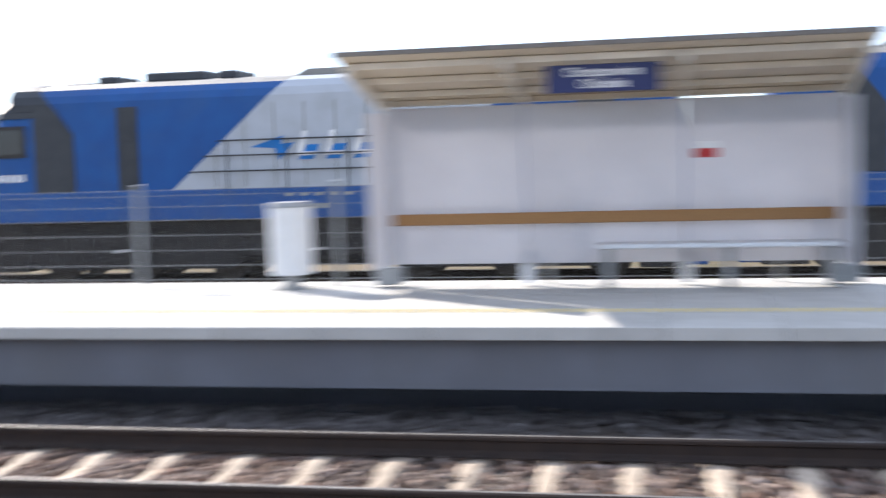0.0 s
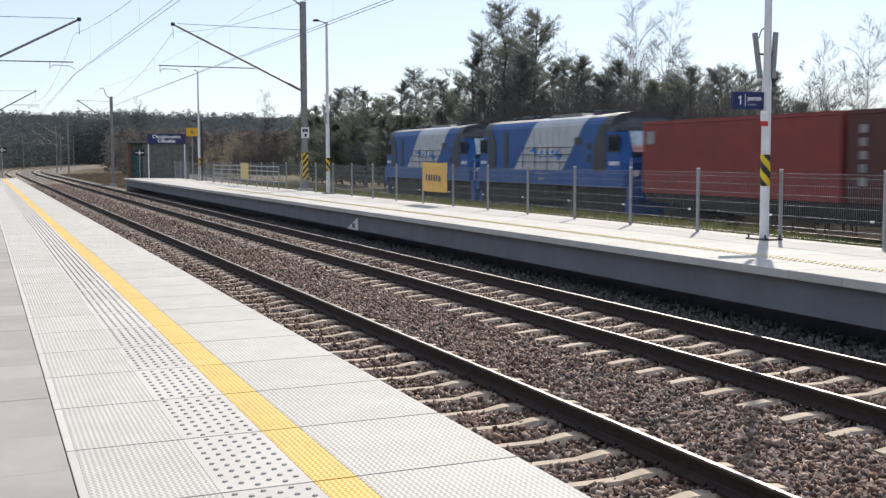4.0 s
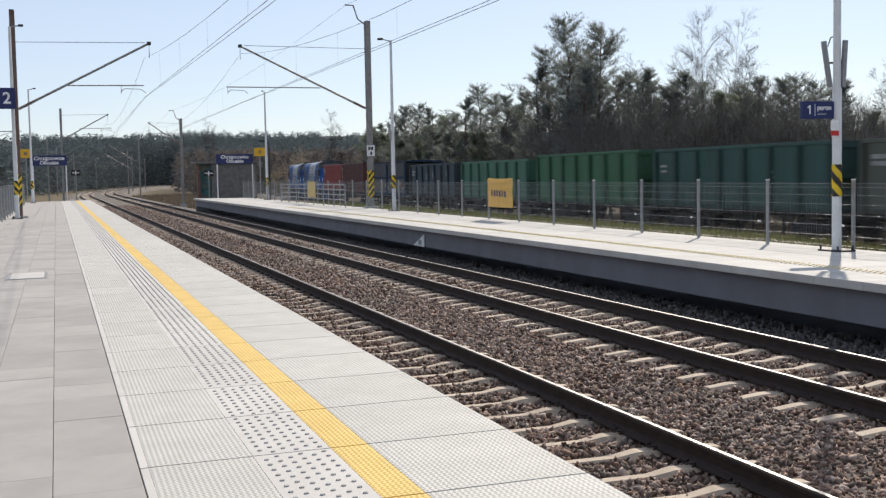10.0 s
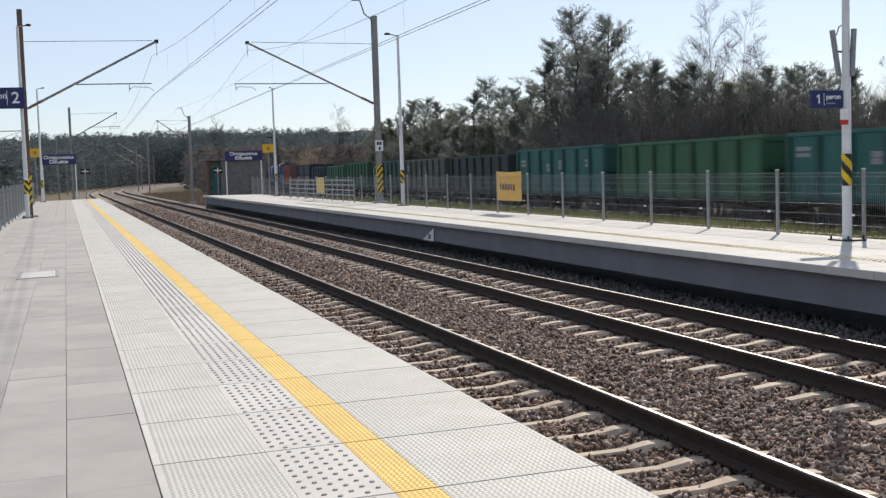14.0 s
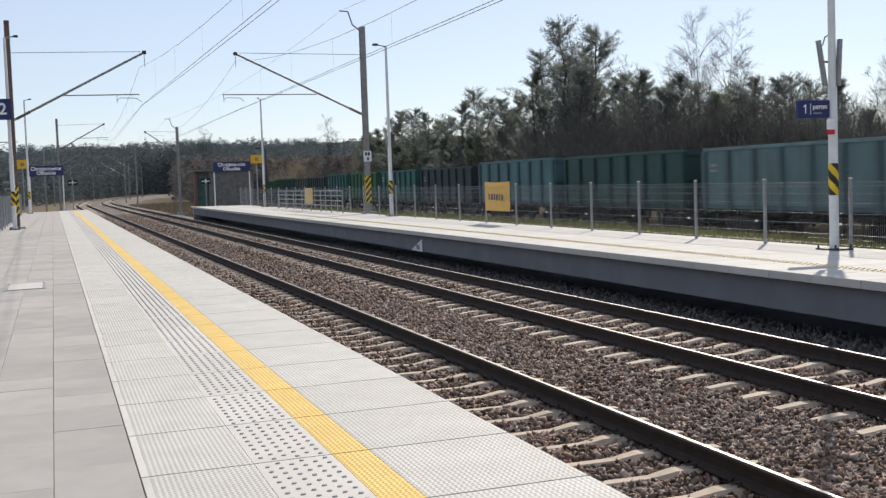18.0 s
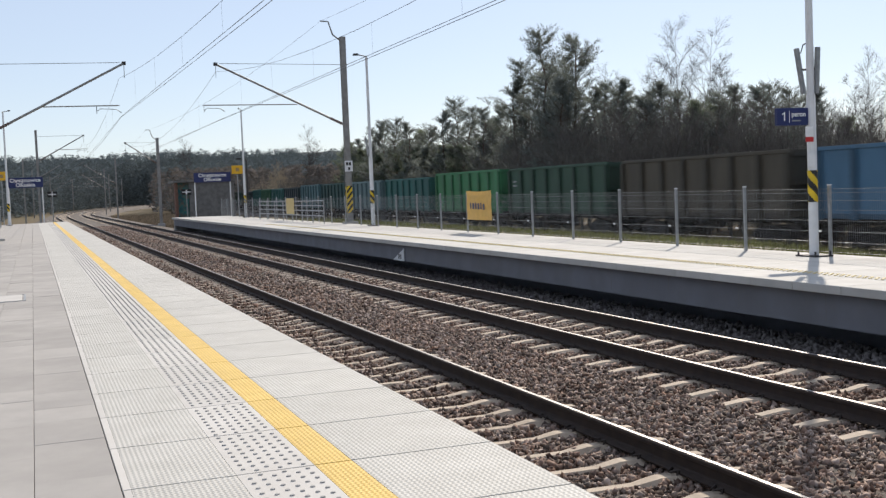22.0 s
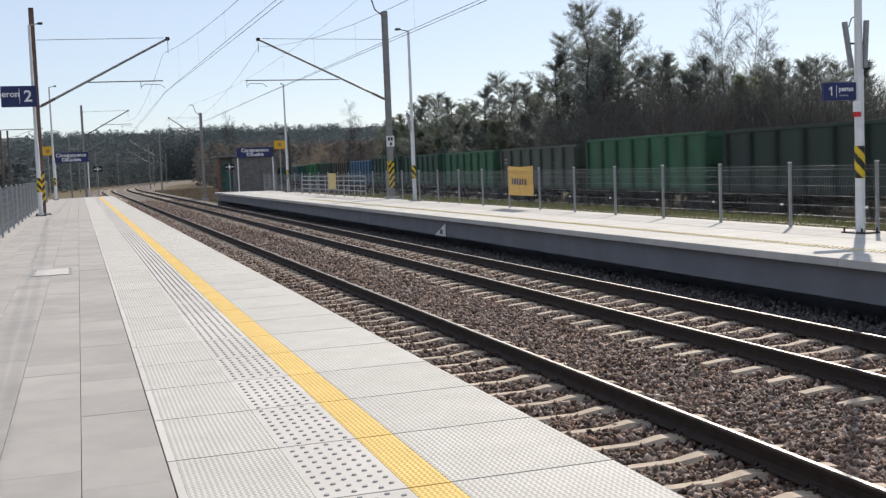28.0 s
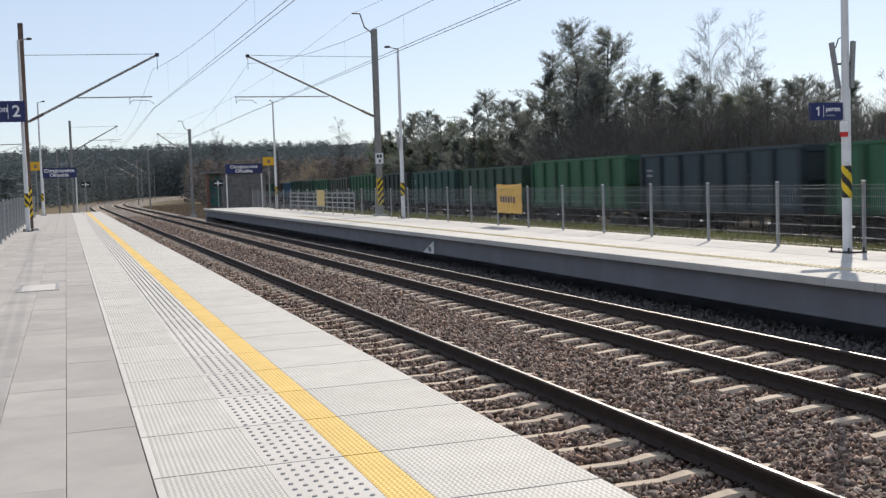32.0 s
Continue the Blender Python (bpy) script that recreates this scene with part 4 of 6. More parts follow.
def truss_mast(s, n, z, height, mat, label, reach, side, zc, foot=True, bands=True, hook=False, ext=0.3, lift=2.75):
    """A catenary mast of two channels with its slanted cantilever over the track (side: -1 towards smaller n)."""
    p = thing("catenary_mast", WP(s, n, z), label, "mast", "catenary masts")
    bm = bmesh.new()
    w = 0.125 if hook else 0.1
    box(bm, -w, -w + 0.05, -w, w, -0.3, height, 0.006)
    box(bm, w - 0.05, w, -w, w, -0.3, height, 0.006)
    for i in range(int(height / 0.6)):
        box(bm, -w + 0.045, w - 0.045, -w + 0.01, -w + 0.03, 0.3 + i * 0.6, 0.42 + i * 0.6)
        box(bm, -w + 0.045, w - 0.045, w - 0.03, w - 0.01, 0.3 + i * 0.6, 0.42 + i * 0.6)
    part("column", bm, mat, p)
    part("web", box(bmesh.new(), -0.04, 0.04, -w + 0.035, w - 0.035, -0.3, height - 0.02), mat, p)
    if foot:
        part("footing", box(bmesh.new(), -0.35, 0.35, -0.3, 0.3, -0.6, 0.09, 0.02), M["concrete"], p, "concrete footing")
    if bands:
        hazard(p, None, 0.5, 1.75, w + 0.006, 4.2, True, -4)
    tipy = side * reach
    part("cantilever_tube", rod(bmesh.new(), (0, side * w, zc), (0, tipy, zc + lift), 0.05, 0.045, 10), M["mast"], p, "slanted grey cantilever tube")
    part("top_wire", rod(bmesh.new(), (0, side * w, zc + lift - 0.03), (0, tipy * 0.97, zc + lift + 0.03), 0.012, seg=6), M["cable"], p)
    part("clamp", box(bmesh.new(), -0.07, 0.07, min(tipy - 0.08, tipy + 0.08), max(tipy - 0.08, tipy + 0.08), zc + lift - 0.07, zc + lift + 0.07, 0.01), M["dark"], p)
    ins = bmesh.new()
    for i in range(6):
        y = side * (w + 0.1 + i * 0.09)
        rod(ins, (0, y, zc + (abs(y) - w) / (reach - w) * lift), (0, y + side * 0.05, zc + (abs(y) + 0.05 - w) / (reach - w) * lift), 0.075, 0.05, 10)
    part("insulator", ins, M["ins"], p, "brown ribbed insulator")
    ra = zc + 0.95
    y0 = side * (w + (reach - w) * 0.37)
    part("registration_tube", rod(bmesh.new(), (0, y0, ra), (0, side * (reach + ext), ra + 0.02), 0.024, seg=8), M["mast"], p)
    drop = bmesh.new()
    ye = reach + ext - 0.9 if side > 0 else reach + ext - 0.05
    yd = ye + (0.95 if side > 0 else -0.85)
    chain(drop, [(0, side * ye, ra), (0.02, side * ye, ra - 0.3)], 0.014)
    chain(drop, [(0, side * ye, ra - 0.22), (0.1, side * (ye * 0.85 + yd * 0.15), ra - 0.12), (0.3, side * (ye * 0.2 + yd * 0.8), ra - 0.16), (0.36, side * yd, ra - 0.3)], 0.013)
    part("steady_arm", drop, M["cable"], p)
    part("hanger", rod(bmesh.new(), (0, tipy, zc + lift - 0.05), (0, tipy, zc + lift - 0.6), 0.012, seg=6), M["cable"], p)
    if hook:
        hb = bmesh.new()
        chain(hb, [(0, 0, height - 0.25), (-0.1, -0.42, height + 0.1), (-0.16, -0.6, height + 0.72), (-0.18, -0.98, height + 0.74)], 0.035, 8)
        part("feeder_bracket", hb, M["mast"], p, "bent bracket for the feeder cable")
    return p


MR = truss_mast(51.8, 13.95, fz(13.95), 8.66, M["mast"], "grey catenary mast with striped foot and slanted cantilever", 5.9, -1, 4.62, hook=True, ext=0.65, lift=2.79)
pl = part("number_plate", box(bmesh.new(), 0.15, 0.16, -0.19, 0.19, 2.42, 2.92, 0.005), M["white"], MR, "white plate with dark bars")
for y0, y1, z0, z1 in ((-0.12, -0.02, 2.7, 2.85), (0.01, 0.11, 2.7, 2.85), (-0.03, 0.06, 2.48, 2.62)):
    part("plate_print", box(bmesh.new(), 0.161, 0.165, y0, y1, z0, z1), M["hazk"], pl)
truss_mast(49.0, -1.4, tilt(-1.4), 8.28, M["mast_rust"], "rusty brown catenary mast with striped foot and slanted cantilever", 5.26, 1, 4.35, ext=-0.27, lift=2.69)
truss_mast(106.0, 0.62, -0.95, 8.7, M["mast"], "grey catenary mast beyond the platform's end", 3.95, 1, 6.0, foot=False, bands=False, lift=2.15)
truss_mast(106.0, 10.9, -0.95, 7.8, M["mast"], "grey catenary mast beyond the far platform", 2.8, -1, 5.5, foot=True, bands=False, hook=True, lift=1.9)
for s in (163, 215, 268, 322):
    truss_mast(s, -0.9, -0.95, 8.3, M["mast"], "distant grey catenary mast on the curve", 4.9, 1, 4.7, foot=False, bands=False)
    truss_mast(s + 6, 11.4, -0.95, 8.3, M["mast"], "distant grey catenary mast on the inside of the curve", 4.3, -1, 4.7, foot=False, bands=False)


def end_posts():
    """Two weathered posts joined by a beam, beyond the near platform's end."""
    g = thing("post_frame", WP(112, -6.0, -0.95), "weathered steel post frame beyond the platform's end", "post frame")
    for y in (-0.5, 0.1):
        part("post", box(bmesh.new(), -0.08, 0.08, y - 0.08, y + 0.08, -0.4, 6.9, 0.01), M["mast_rust"], g)
    part("beam", rod(bmesh.new(), (0, -3.4, 6.95), (0, 3.2, 7.0), 0.04, seg=8), M["mast"], g)
    part("stay", rod(bmesh.new(), (0, 0.1, 6.2), (0, 2.6, 6.98), 0.02, seg=6), M["mast"], g)


end_posts()


def wire(name, pts, r, label):
    ob = part(name, chain(bmesh.new(), pts, r, 5), M["cable"])
    return tagged(ob, label, "wire", "overhead wires")


def catenary(supports, sag, label):
    """Contact wires, carrier and droppers, straight from support to support (s, n, contact height, carrier height)."""
    w = thing("overhead_line", Matrix(), label, "overhead line", "overhead wires")
    for (a, na, ca, ma), (b, nb, cb, mb) in zip(supports, supports[1:]):
        p, q = W(a, na), W(b, nb)
        con, con2, car = bmesh.new(), bmesh.new(), bmesh.new()

        def at(u, z, side=0.0):
            v = p.lerp(q, u)
            return Vector((v.x, v.y + side, z))
        us = [k / 12 for k in range(13)]
        chain(con, [at(u, ca + (cb - ca) * u) for u in us], 0.007, 5)
        chain(con2, [at(u, ca + (cb - ca) * u - 0.02, 0.12 * math.sin(math.pi * u)) for u in us], 0.007, 5)
        top = lambda u: ma + (mb - ma) * u - sag * 4 * u * (1 - u)
        chain(car, [at(u, top(u)) for u in us], 0.0065, 5)
        for k in range(1, 9):
            u = k / 9
            part("dropper", rod(bmesh.new(), at(u, ca + (cb - ca) * u), at(u, top(u)), 0.002, seg=4), M["cable"], w)
        part("contact_wire", con, M["cable"], w)
        part("contact_wire", con2, M["cable"], w)
        part("carrier_wire", car, M["cable"], w)


catenary([(-60, 3.7, 4.85, 6.4), (-6, 4.45, 4.85, 6.4), (49.0, 3.65, 4.83, 6.4), (106, 4.4, 4.85, 6.4), (165, 3.9, 4.85, 6.4), (218, 4.3, 4.85, 6.4), (271, 3.9, 4.85, 6.4), (325, 4.3, 4.85, 6.4)], 0.9, "contact and carrier wires over the near track")
catenary([(-60, 7.8, 4.72, 6.95), (-4, 8.0, 4.66, 6.95), (51.8, 8.05, 4.78, 6.95), (106, 8.0, 4.8, 6.5), (171, 8.1, 4.8, 6.5), (224, 7.7, 4.8, 6.5), (277, 8.1, 4.8, 6.5), (331, 7.7, 4.8, 6.5)], 1.5, "contact and carrier wires over the far track")


def feeder():
    f = thing("feeder_line", Matrix(), "thick feeder cable carried by the mast brackets", "cable", "overhead wires")
    bm = bmesh.new()
    sup = [(-60, 12.9, 9.4), (-4, 13.0, 9.3), (51.8, 12.97, 9.26), (106, 9.95, 7.55), (171, 11.1, 8.1), (224, 11.1, 8.1)]
    for (a, n0, z0), (b, n1, z1) in zip(sup, sup[1:]):
        pts = []
        for k in range(15):
            u = k / 14
            pts.append(W(a + (b - a) * u, n0 + (n1 - n0) * u, z0 + (z1 - z0) * u - 1.1 * 4 * u * (1 - u) * 0.6))
        chain(bm, pts, 0.006, 5)
    part("cable", bm, M["cable"], f)


feeder()


# ---- signs ----
def station_sign(s, n, z, width, label, rz=0.0, text=True, posts=True):
    g = thing("station_sign", WP(s, n, z, rz), label, "sign", "station name signs")
    h0, h1 = 2.58, 3.32
    part("board", box(bmesh.new(), -0.03, 0.03, -width / 2, width / 2, h0, h1, 0.006), M["navy"], g, "navy board with white letters")
    if posts:
        for k in (-1, 1):
            part("leg", rod(bmesh.new(), (-0.04, k * (width / 2 - 0.06), -0.3), (-0.04, k * (width / 2 - 0.06), h1), 0.045, seg=10), M["white"], g)
    lettering("first_line", "Chrząstowice", 0.37, M["lett"], g, pose(0.034, 0, (h0 + h1) / 2 + 0.15, 90, 0, 90))
    lettering("second_line", "Olkuskie", 0.37, M["lett"], g, pose(0.034, 0, (h0 + h1) / 2 - 0.17, 90, 0, 90))
    return g


station_sign(88.0, 13.0, fz(13.0), 2.8, "navy station name sign on two white posts")
station_sign(88.0, -0.39, tilt(-0.4), 2.4, "navy station name sign on two posts at the near platform")


def yellow_board(s, n, z, h, label):
    g = thing("notice_board", WP(s, n, z), label, "notice board", "yellow timetable boards")
    part("board", box(bmesh.new(), -0.03, 0.03, -0.42, 0.42, h - 0.62, h, 0.01), M["signyel"], g)
    part("leg", rod(bmesh.new(), (-0.05, 0, -1.2), (-0.05, 0, h), 0.04, seg=8), M["galv"], g)
    for i in range(3):
        part("print", box(bmesh.new(), 0.031, 0.034, -0.12, 0.12, h - 0.42 + i * 0.08, h - 0.37 + i * 0.08), M["bluebar"], g, "dark bar of print")


yellow_board(85.0, 14.42, -0.2, 3.8, "yellow timetable board on a post")
yellow_board(86.0, -1.93, tilt(-1.93), 3.75, "yellow timetable board on a post at the near platform")


def cross_sign(s, n, z, h):
    g = thing("cross_sign", WP(s, n, z), "black signal board with a white cross on a thin post", "signal board", "cross boards")
    part("post", rod(bmesh.new(), (0, 0, -0.1), (0, 0, h), 0.04, seg=8), M["galv"], g)
    part("board", box(bmesh.new(), 0.03, 0.05, -0.42, 0.42, h - 0.35, h + 0.15), M["hazk"], g)
    bm = box(bmesh.new(), 0.051, 0.06, -0.34, 0.34, h - 0.14, h - 0.06)
    box(bm, 0.051, 0.061, -0.05, 0.05, h - 0.3, h + 0.1)
    part("cross", bm, M["lett"], g)


cross_sign(110.0, 1.75, -0.95, 3.2)
cross_sign(100.0, 12.5, -0.95, 2.9)


def dark_lamp(s, n, z, h):
    g = thing("yard_lamp", WP(s, n, z), "thin dark lamp post with a short arm beside the shed", "lamp post")
    part("pole", rod(bmesh.new(), (0, 0, -0.2), (0, 0, h), 0.07, 0.05, 8), M["dark"], g)
    part("arm", rod(bmesh.new(), (0, 0, h), (0, -0.5, h + 0.1), 0.04, seg=6), M["dark"], g)
    part("lamp_head", box(bmesh.new(), -0.1, 0.1, -0.85, -0.4, h + 0.05, h + 0.17, 0.02), M["dark"], g)


dark_lamp(95.0, 16.9, -0.9, 5.2)


def build_shed():
    g = thing("trackside_shed", WP(112, 15.4, -0.95), "low grey concrete shed with a teal painted end wall", "shed")
    part("wall_block", box(bmesh.new(), -2.2, 2.2, -1.4, 2.85, -0.9, 3.72, 0.03), M["concrete_dark"], g)
    part("brick_pier", box(bmesh.new(), 1.3, 2.25, -2.72, -2.46, -0.9, 3.8, 0.01), M["brick"], g, "brown brick pier")
    part("roof", box(bmesh.new(), -2.4, 2.4, -2.85, 3.05, 3.72, 3.92, 0.03), M["concrete_dark"], g)
    part("painted_door", box(bmesh.new(), 1.2, 2.0, -2.44, -1.42, -0.9, 3.7, 0.01), M["teal"], g, "teal painted door with orange stains")


build_shed()


# ---- shelter and bin on the far platform ----
def build_shelter():
    x0, x1 = -3.2, 1.97     # along the platform
    g = thing("waiting_shelter", WP(0, 12.75, fz(13.0) + 0.03), "pale frosted waiting shelter with a cream roof and a wooden rail", "shelter")
    yb = 0.35
    for x in (x0, -1.55, 0.25, x1):
        hw = 0.05 if x in (x0, x1) else 0.07
        part("post", box(bmesh.new(), x - hw, x + hw, yb + 0.025, yb + 0.11, 0, 2.16 if x in (x0, x1) else 0.4, 0.006), M["white"], g)
        part("rafter", rod(bmesh.new(), (x, yb, 2.08), (x, -1.15, 2.4), 0.05, seg=6), M["purlin"], g)
        if x in (x0, x1):
            part("foot", box(bmesh.new(), x - 0.16, x + 0.16, yb - 0.04, yb + 0.14, 0, 0.2, 0.01), M["galv"], g)
    for a, b in ((x0, -1.55), (-1.55, 0.25), (0.25, x1)):
        part("wall_panel", box(bmesh.new(), a + 0.006, b - 0.006, yb - 0.02, yb + 0.02, 0.24, 2.06, 0.004), M["panel"], g, "pale frosted panel")
    part("handrail_board", box(bmesh.new(), x0 + 0.1, x1 - 0.1, yb - 0.13, yb - 0.07, 0.7, 0.83, 0.01), M["wood"], g, "brown wooden rail")
    part("bench_seat", box(bmesh.new(), -0.7, x1 - 0.1, yb - 0.5, yb - 0.1, 0.43, 0.48, 0.01), M["white"], g, "pale slim bench seat")
    for x in (-0.6, 0.7, x1 - 0.2):
        part("bench_leg", box(bmesh.new(), x - 0.04, x + 0.04, yb - 0.48, yb - 0.12, 0, 0.42, 0.006), M["galv"], g)
    for x in (x0, x1):
        part("side_panel", box(bmesh.new(), x - 0.015, x + 0.015, yb - 0.75, yb - 0.062, 0.24, 2.0, 0.004), M["panel"], g, "narrow frosted side panel")
    # roof: a thin tilted sheet with purlins below and a dark edge
    def slope(y):
        return 2.13 + (yb - y) * 0.22
    sheet = bmesh.new()
    extrude_x(sheet, [(yb + 0.35, slope(yb + 0.35) + 0.05), (-1.3, slope(-1.3) + 0.05), (-1.3, slope(-1.3) + 0.09), (yb + 0.35, slope(yb + 0.35) + 0.09)], x0 - 0.1, x1 + 0.08)
    part("roof_sheet", sheet, M["roofing"], g, "cream roof sheet")
    part("roof_edge", box(bmesh.new(), x0 - 0.12, x1 + 0.1, -1.325, -1.3, slope(-1.3) + 0.045, slope(-1.3) + 0.095, 0.004), M["trimdark"], g, "dark roof edge")
    for y in (0.45, 0.05, -0.5, -1.05):
        part("purlin", box(bmesh.new(), x0 - 0.08, x1 + 0.06, y - 0.03, y + 0.03, slope(y) - 0.02, slope(y) + 0.048, 0.006), M["purlin"], g)
    sg = part("name_board", box(bmesh.new(), -1.15, 0.0, -1.0, -0.95, 2.1, 2.38, 0.006), M["navy"], g, "small navy station name board")
    lettering("first_line", "Chrząstowice", 0.13, M["lett"], sg, pose(-0.57, -1.003, 2.3, 90, 0, 0))
    lettering("second_line", "Olkuskie", 0.13, M["lett"], sg, pose(-0.57, -1.003, 2.18, 90, 0, 0))
    part("red_notice", box(bmesh.new(), 0.35, 0.6, yb - 0.03, yb - 0.022, 1.4, 1.5), M["red"], g, "small red and white notice")
    part("white_notice", box(bmesh.new(), 0.35, 0.6, yb - 0.03, yb - 0.022, 1.51, 1.58), M["lett"], g)


build_shelter()


def build_bin():
    g = thing("litter_bin", WP(4.36, 13.0, fz(13.0)), "white cylindrical litter bin on a short foot", "bin")
    part("drum", rod(bmesh.new(), (0, 0, 0.18), (0, 0, 0.98), 0.25, 0.25, 24), M["white"], g)
    part("rim", rod(bmesh.new(), (0, 0, 0.98), (0, 0, 1.04), 0.262, 0.24, 24), M["galv"], g)
    part("foot", rod(bmesh.new(), (0, 0, 0.0), (0, 0, 0.2), 0.1, 0.1, 12), M["galv"], g)
    part("foot_plate", rod(bmesh.new(), (0, 0, 0.0), (0, 0, 0.02), 0.2, 0.2, 16), M["galv"], g)


build_bin()


# ---- the broad gauge line behind the fence, and its train ----
TY0, TA, TB = 25.45, 0.0161, 0.00048       # the line's course: y over the distance ahead
TRAIL, TFALL = -1.23, 0.0017             # rail height, and how the line falls ahead


def t_place(u):
    """The place and heading at arc length u on the train's line."""
    s = u
    for _ in range(3):
        s = u / math.sqrt(1 + (TA + TB * s / 2) ** 2)
    return -s, TY0 + TA * s + TB * s * s / 2, -math.atan(TA + TB * s)


def t_pose(u):
    x, y, h = t_place(u)
    return pose(x, y, TRAIL + TFALL * x, 0, 0, math.degrees(h))


def t_sweep(profile, u0, u1, step, mats=None, closed=True):
    bm = bmesh.new()
    k = int((u1 - u0) / step)
    rings = []
    for i in range(k + 1):
        m = t_pose(u0 + (u1 - u0) * i / k)
        rings.append([bm.verts.new(m @ Vector((0, y, z))) for y, z in profile])
    c = len(profile)
    for i in range(k):
        for j in range(c if closed else c - 1):
            f = bm.faces.new((rings[i][j], rings[i][(j + 1) % c], rings[i + 1][(j + 1) % c], rings[i + 1][j]))
            if mats:
                f.material_index = mats[j]
    bmesh.ops.recalc_face_normals(bm, faces=bm.faces)
    return bm


def build_goods_line():
    g = thing("railway_track", Matrix(), "broad gauge goods track on dark ballast", "track", kind="structure")
    part("ballast_bank", t_sweep([(-3.4, -0.45), (-2.0, -0.19), (2.0, -0.19), (3.4, -0.45)], -70, 620, 6, closed=False), M["ballast"], g)
    for k in (-1, 1):
        part("rail", t_sweep([(k * 0.795 + a, b - 0.172) for a, b in RAILP], -70, 620, 5, [1 if j == 8 else 0 for j in range(16)]), [M["rail"], M["railtop"]], g)
    sl = bmesh.new()
    for i in range(500):
        m = t_pose(-40 + i * 0.6)
        vs = [sl.verts.new(m @ Vector(q)) for q in ((-0.13, -1.35, -0.165), (0.13, -1.35, -0.165), (0.13, 1.35, -0.165), (-0.13, 1.35, -0.165))]
        sl.faces.new(vs)
    tagged(part("sleepers", sl, M["concrete_dark"], g), kind="stuff")


build_goods_line()


def wheelset_bm():
    bm = bmesh.new()
    for y in (-0.76, 0.76):
        s = 1 if y > 0 else -1
        rod(bm, (0, y - 0.065, 0.475), (0, y + 0.065, 0.475), 0.475, 0.475, 20)
        rod(bm, (0, y - s * 0.1, 0.475), (0, y - s * 0.06, 0.475), 0.505, 0.505, 20)
    rod(bm, (0, -0.75, 0.475), (0, 0.75, 0.475), 0.08, seg=10)
    return bm


def bogie_bm(base):
    """The side frames, springs and bolster of a bogie with the given wheelbase."""
    bm = bmesh.new()
    for y in (-1.02, 1.02):
        prism(bm, [(-base / 2 - 0.25, 0.4), (-base / 2 + 0.25, 0.4), (-0.42, 0.28), (0.42, 0.28), (base / 2 - 0.25, 0.4), (base / 2 + 0.25, 0.4), (base / 2 + 0.22, 0.68), (0.45, 0.86), (-0.45, 0.86), (-base / 2 - 0.22, 0.68)], y - 0.08, y + 0.08)
        for x in (-base / 2, base / 2):
            rod(bm, (x, y - 0.13, 0.475), (x, y + 0.13, 0.475), 0.14, seg=10)
        for x in (-0.18, 0, 0.18):
            rod(bm, (x, y - 0.0, 0.34), (x, y, 0.7), 0.1, seg=8)
    box(bm, -0.2, 0.2, -1.0, 1.0, 0.62, 0.86)
    return bm


MESHES = {}


def shared(name, key, make, material, parent, m=None, label=""):
    """A part that shares its mesh with its like."""
    if key not in MESHES:
        MESHES[key] = finish(name, make(), material)
    ob = new(name, MESHES[key])
    ob.parent = parent
    if m is not None:
        ob.matrix_basis = m
    if label:
        ob["label"] = label
    return ob


def running_gear(g, centres, base, axles=2):
    for x in centres:
        shared("bogie", ("bogie", base), lambda: bogie_bm(base), M["under"], g, pose(x, 0, 0))
        for k in range(axles):
            dx = -base / 2 + base * k / (axles - 1)
            shared("wheelset", "wheelset", wheelset_bm, M["wheel"], g, pose(x + dx, 0, 0))


def coupler_bm():
    bm = bmesh.new()
    box(bm, -0.55, 0.3, -0.13, 0.13, 0.93, 1.16, 0.02)
    box(bm, -0.62, -0.35, -0.22, 0.2, 0.86, 1.22, 0.04)
    return bm


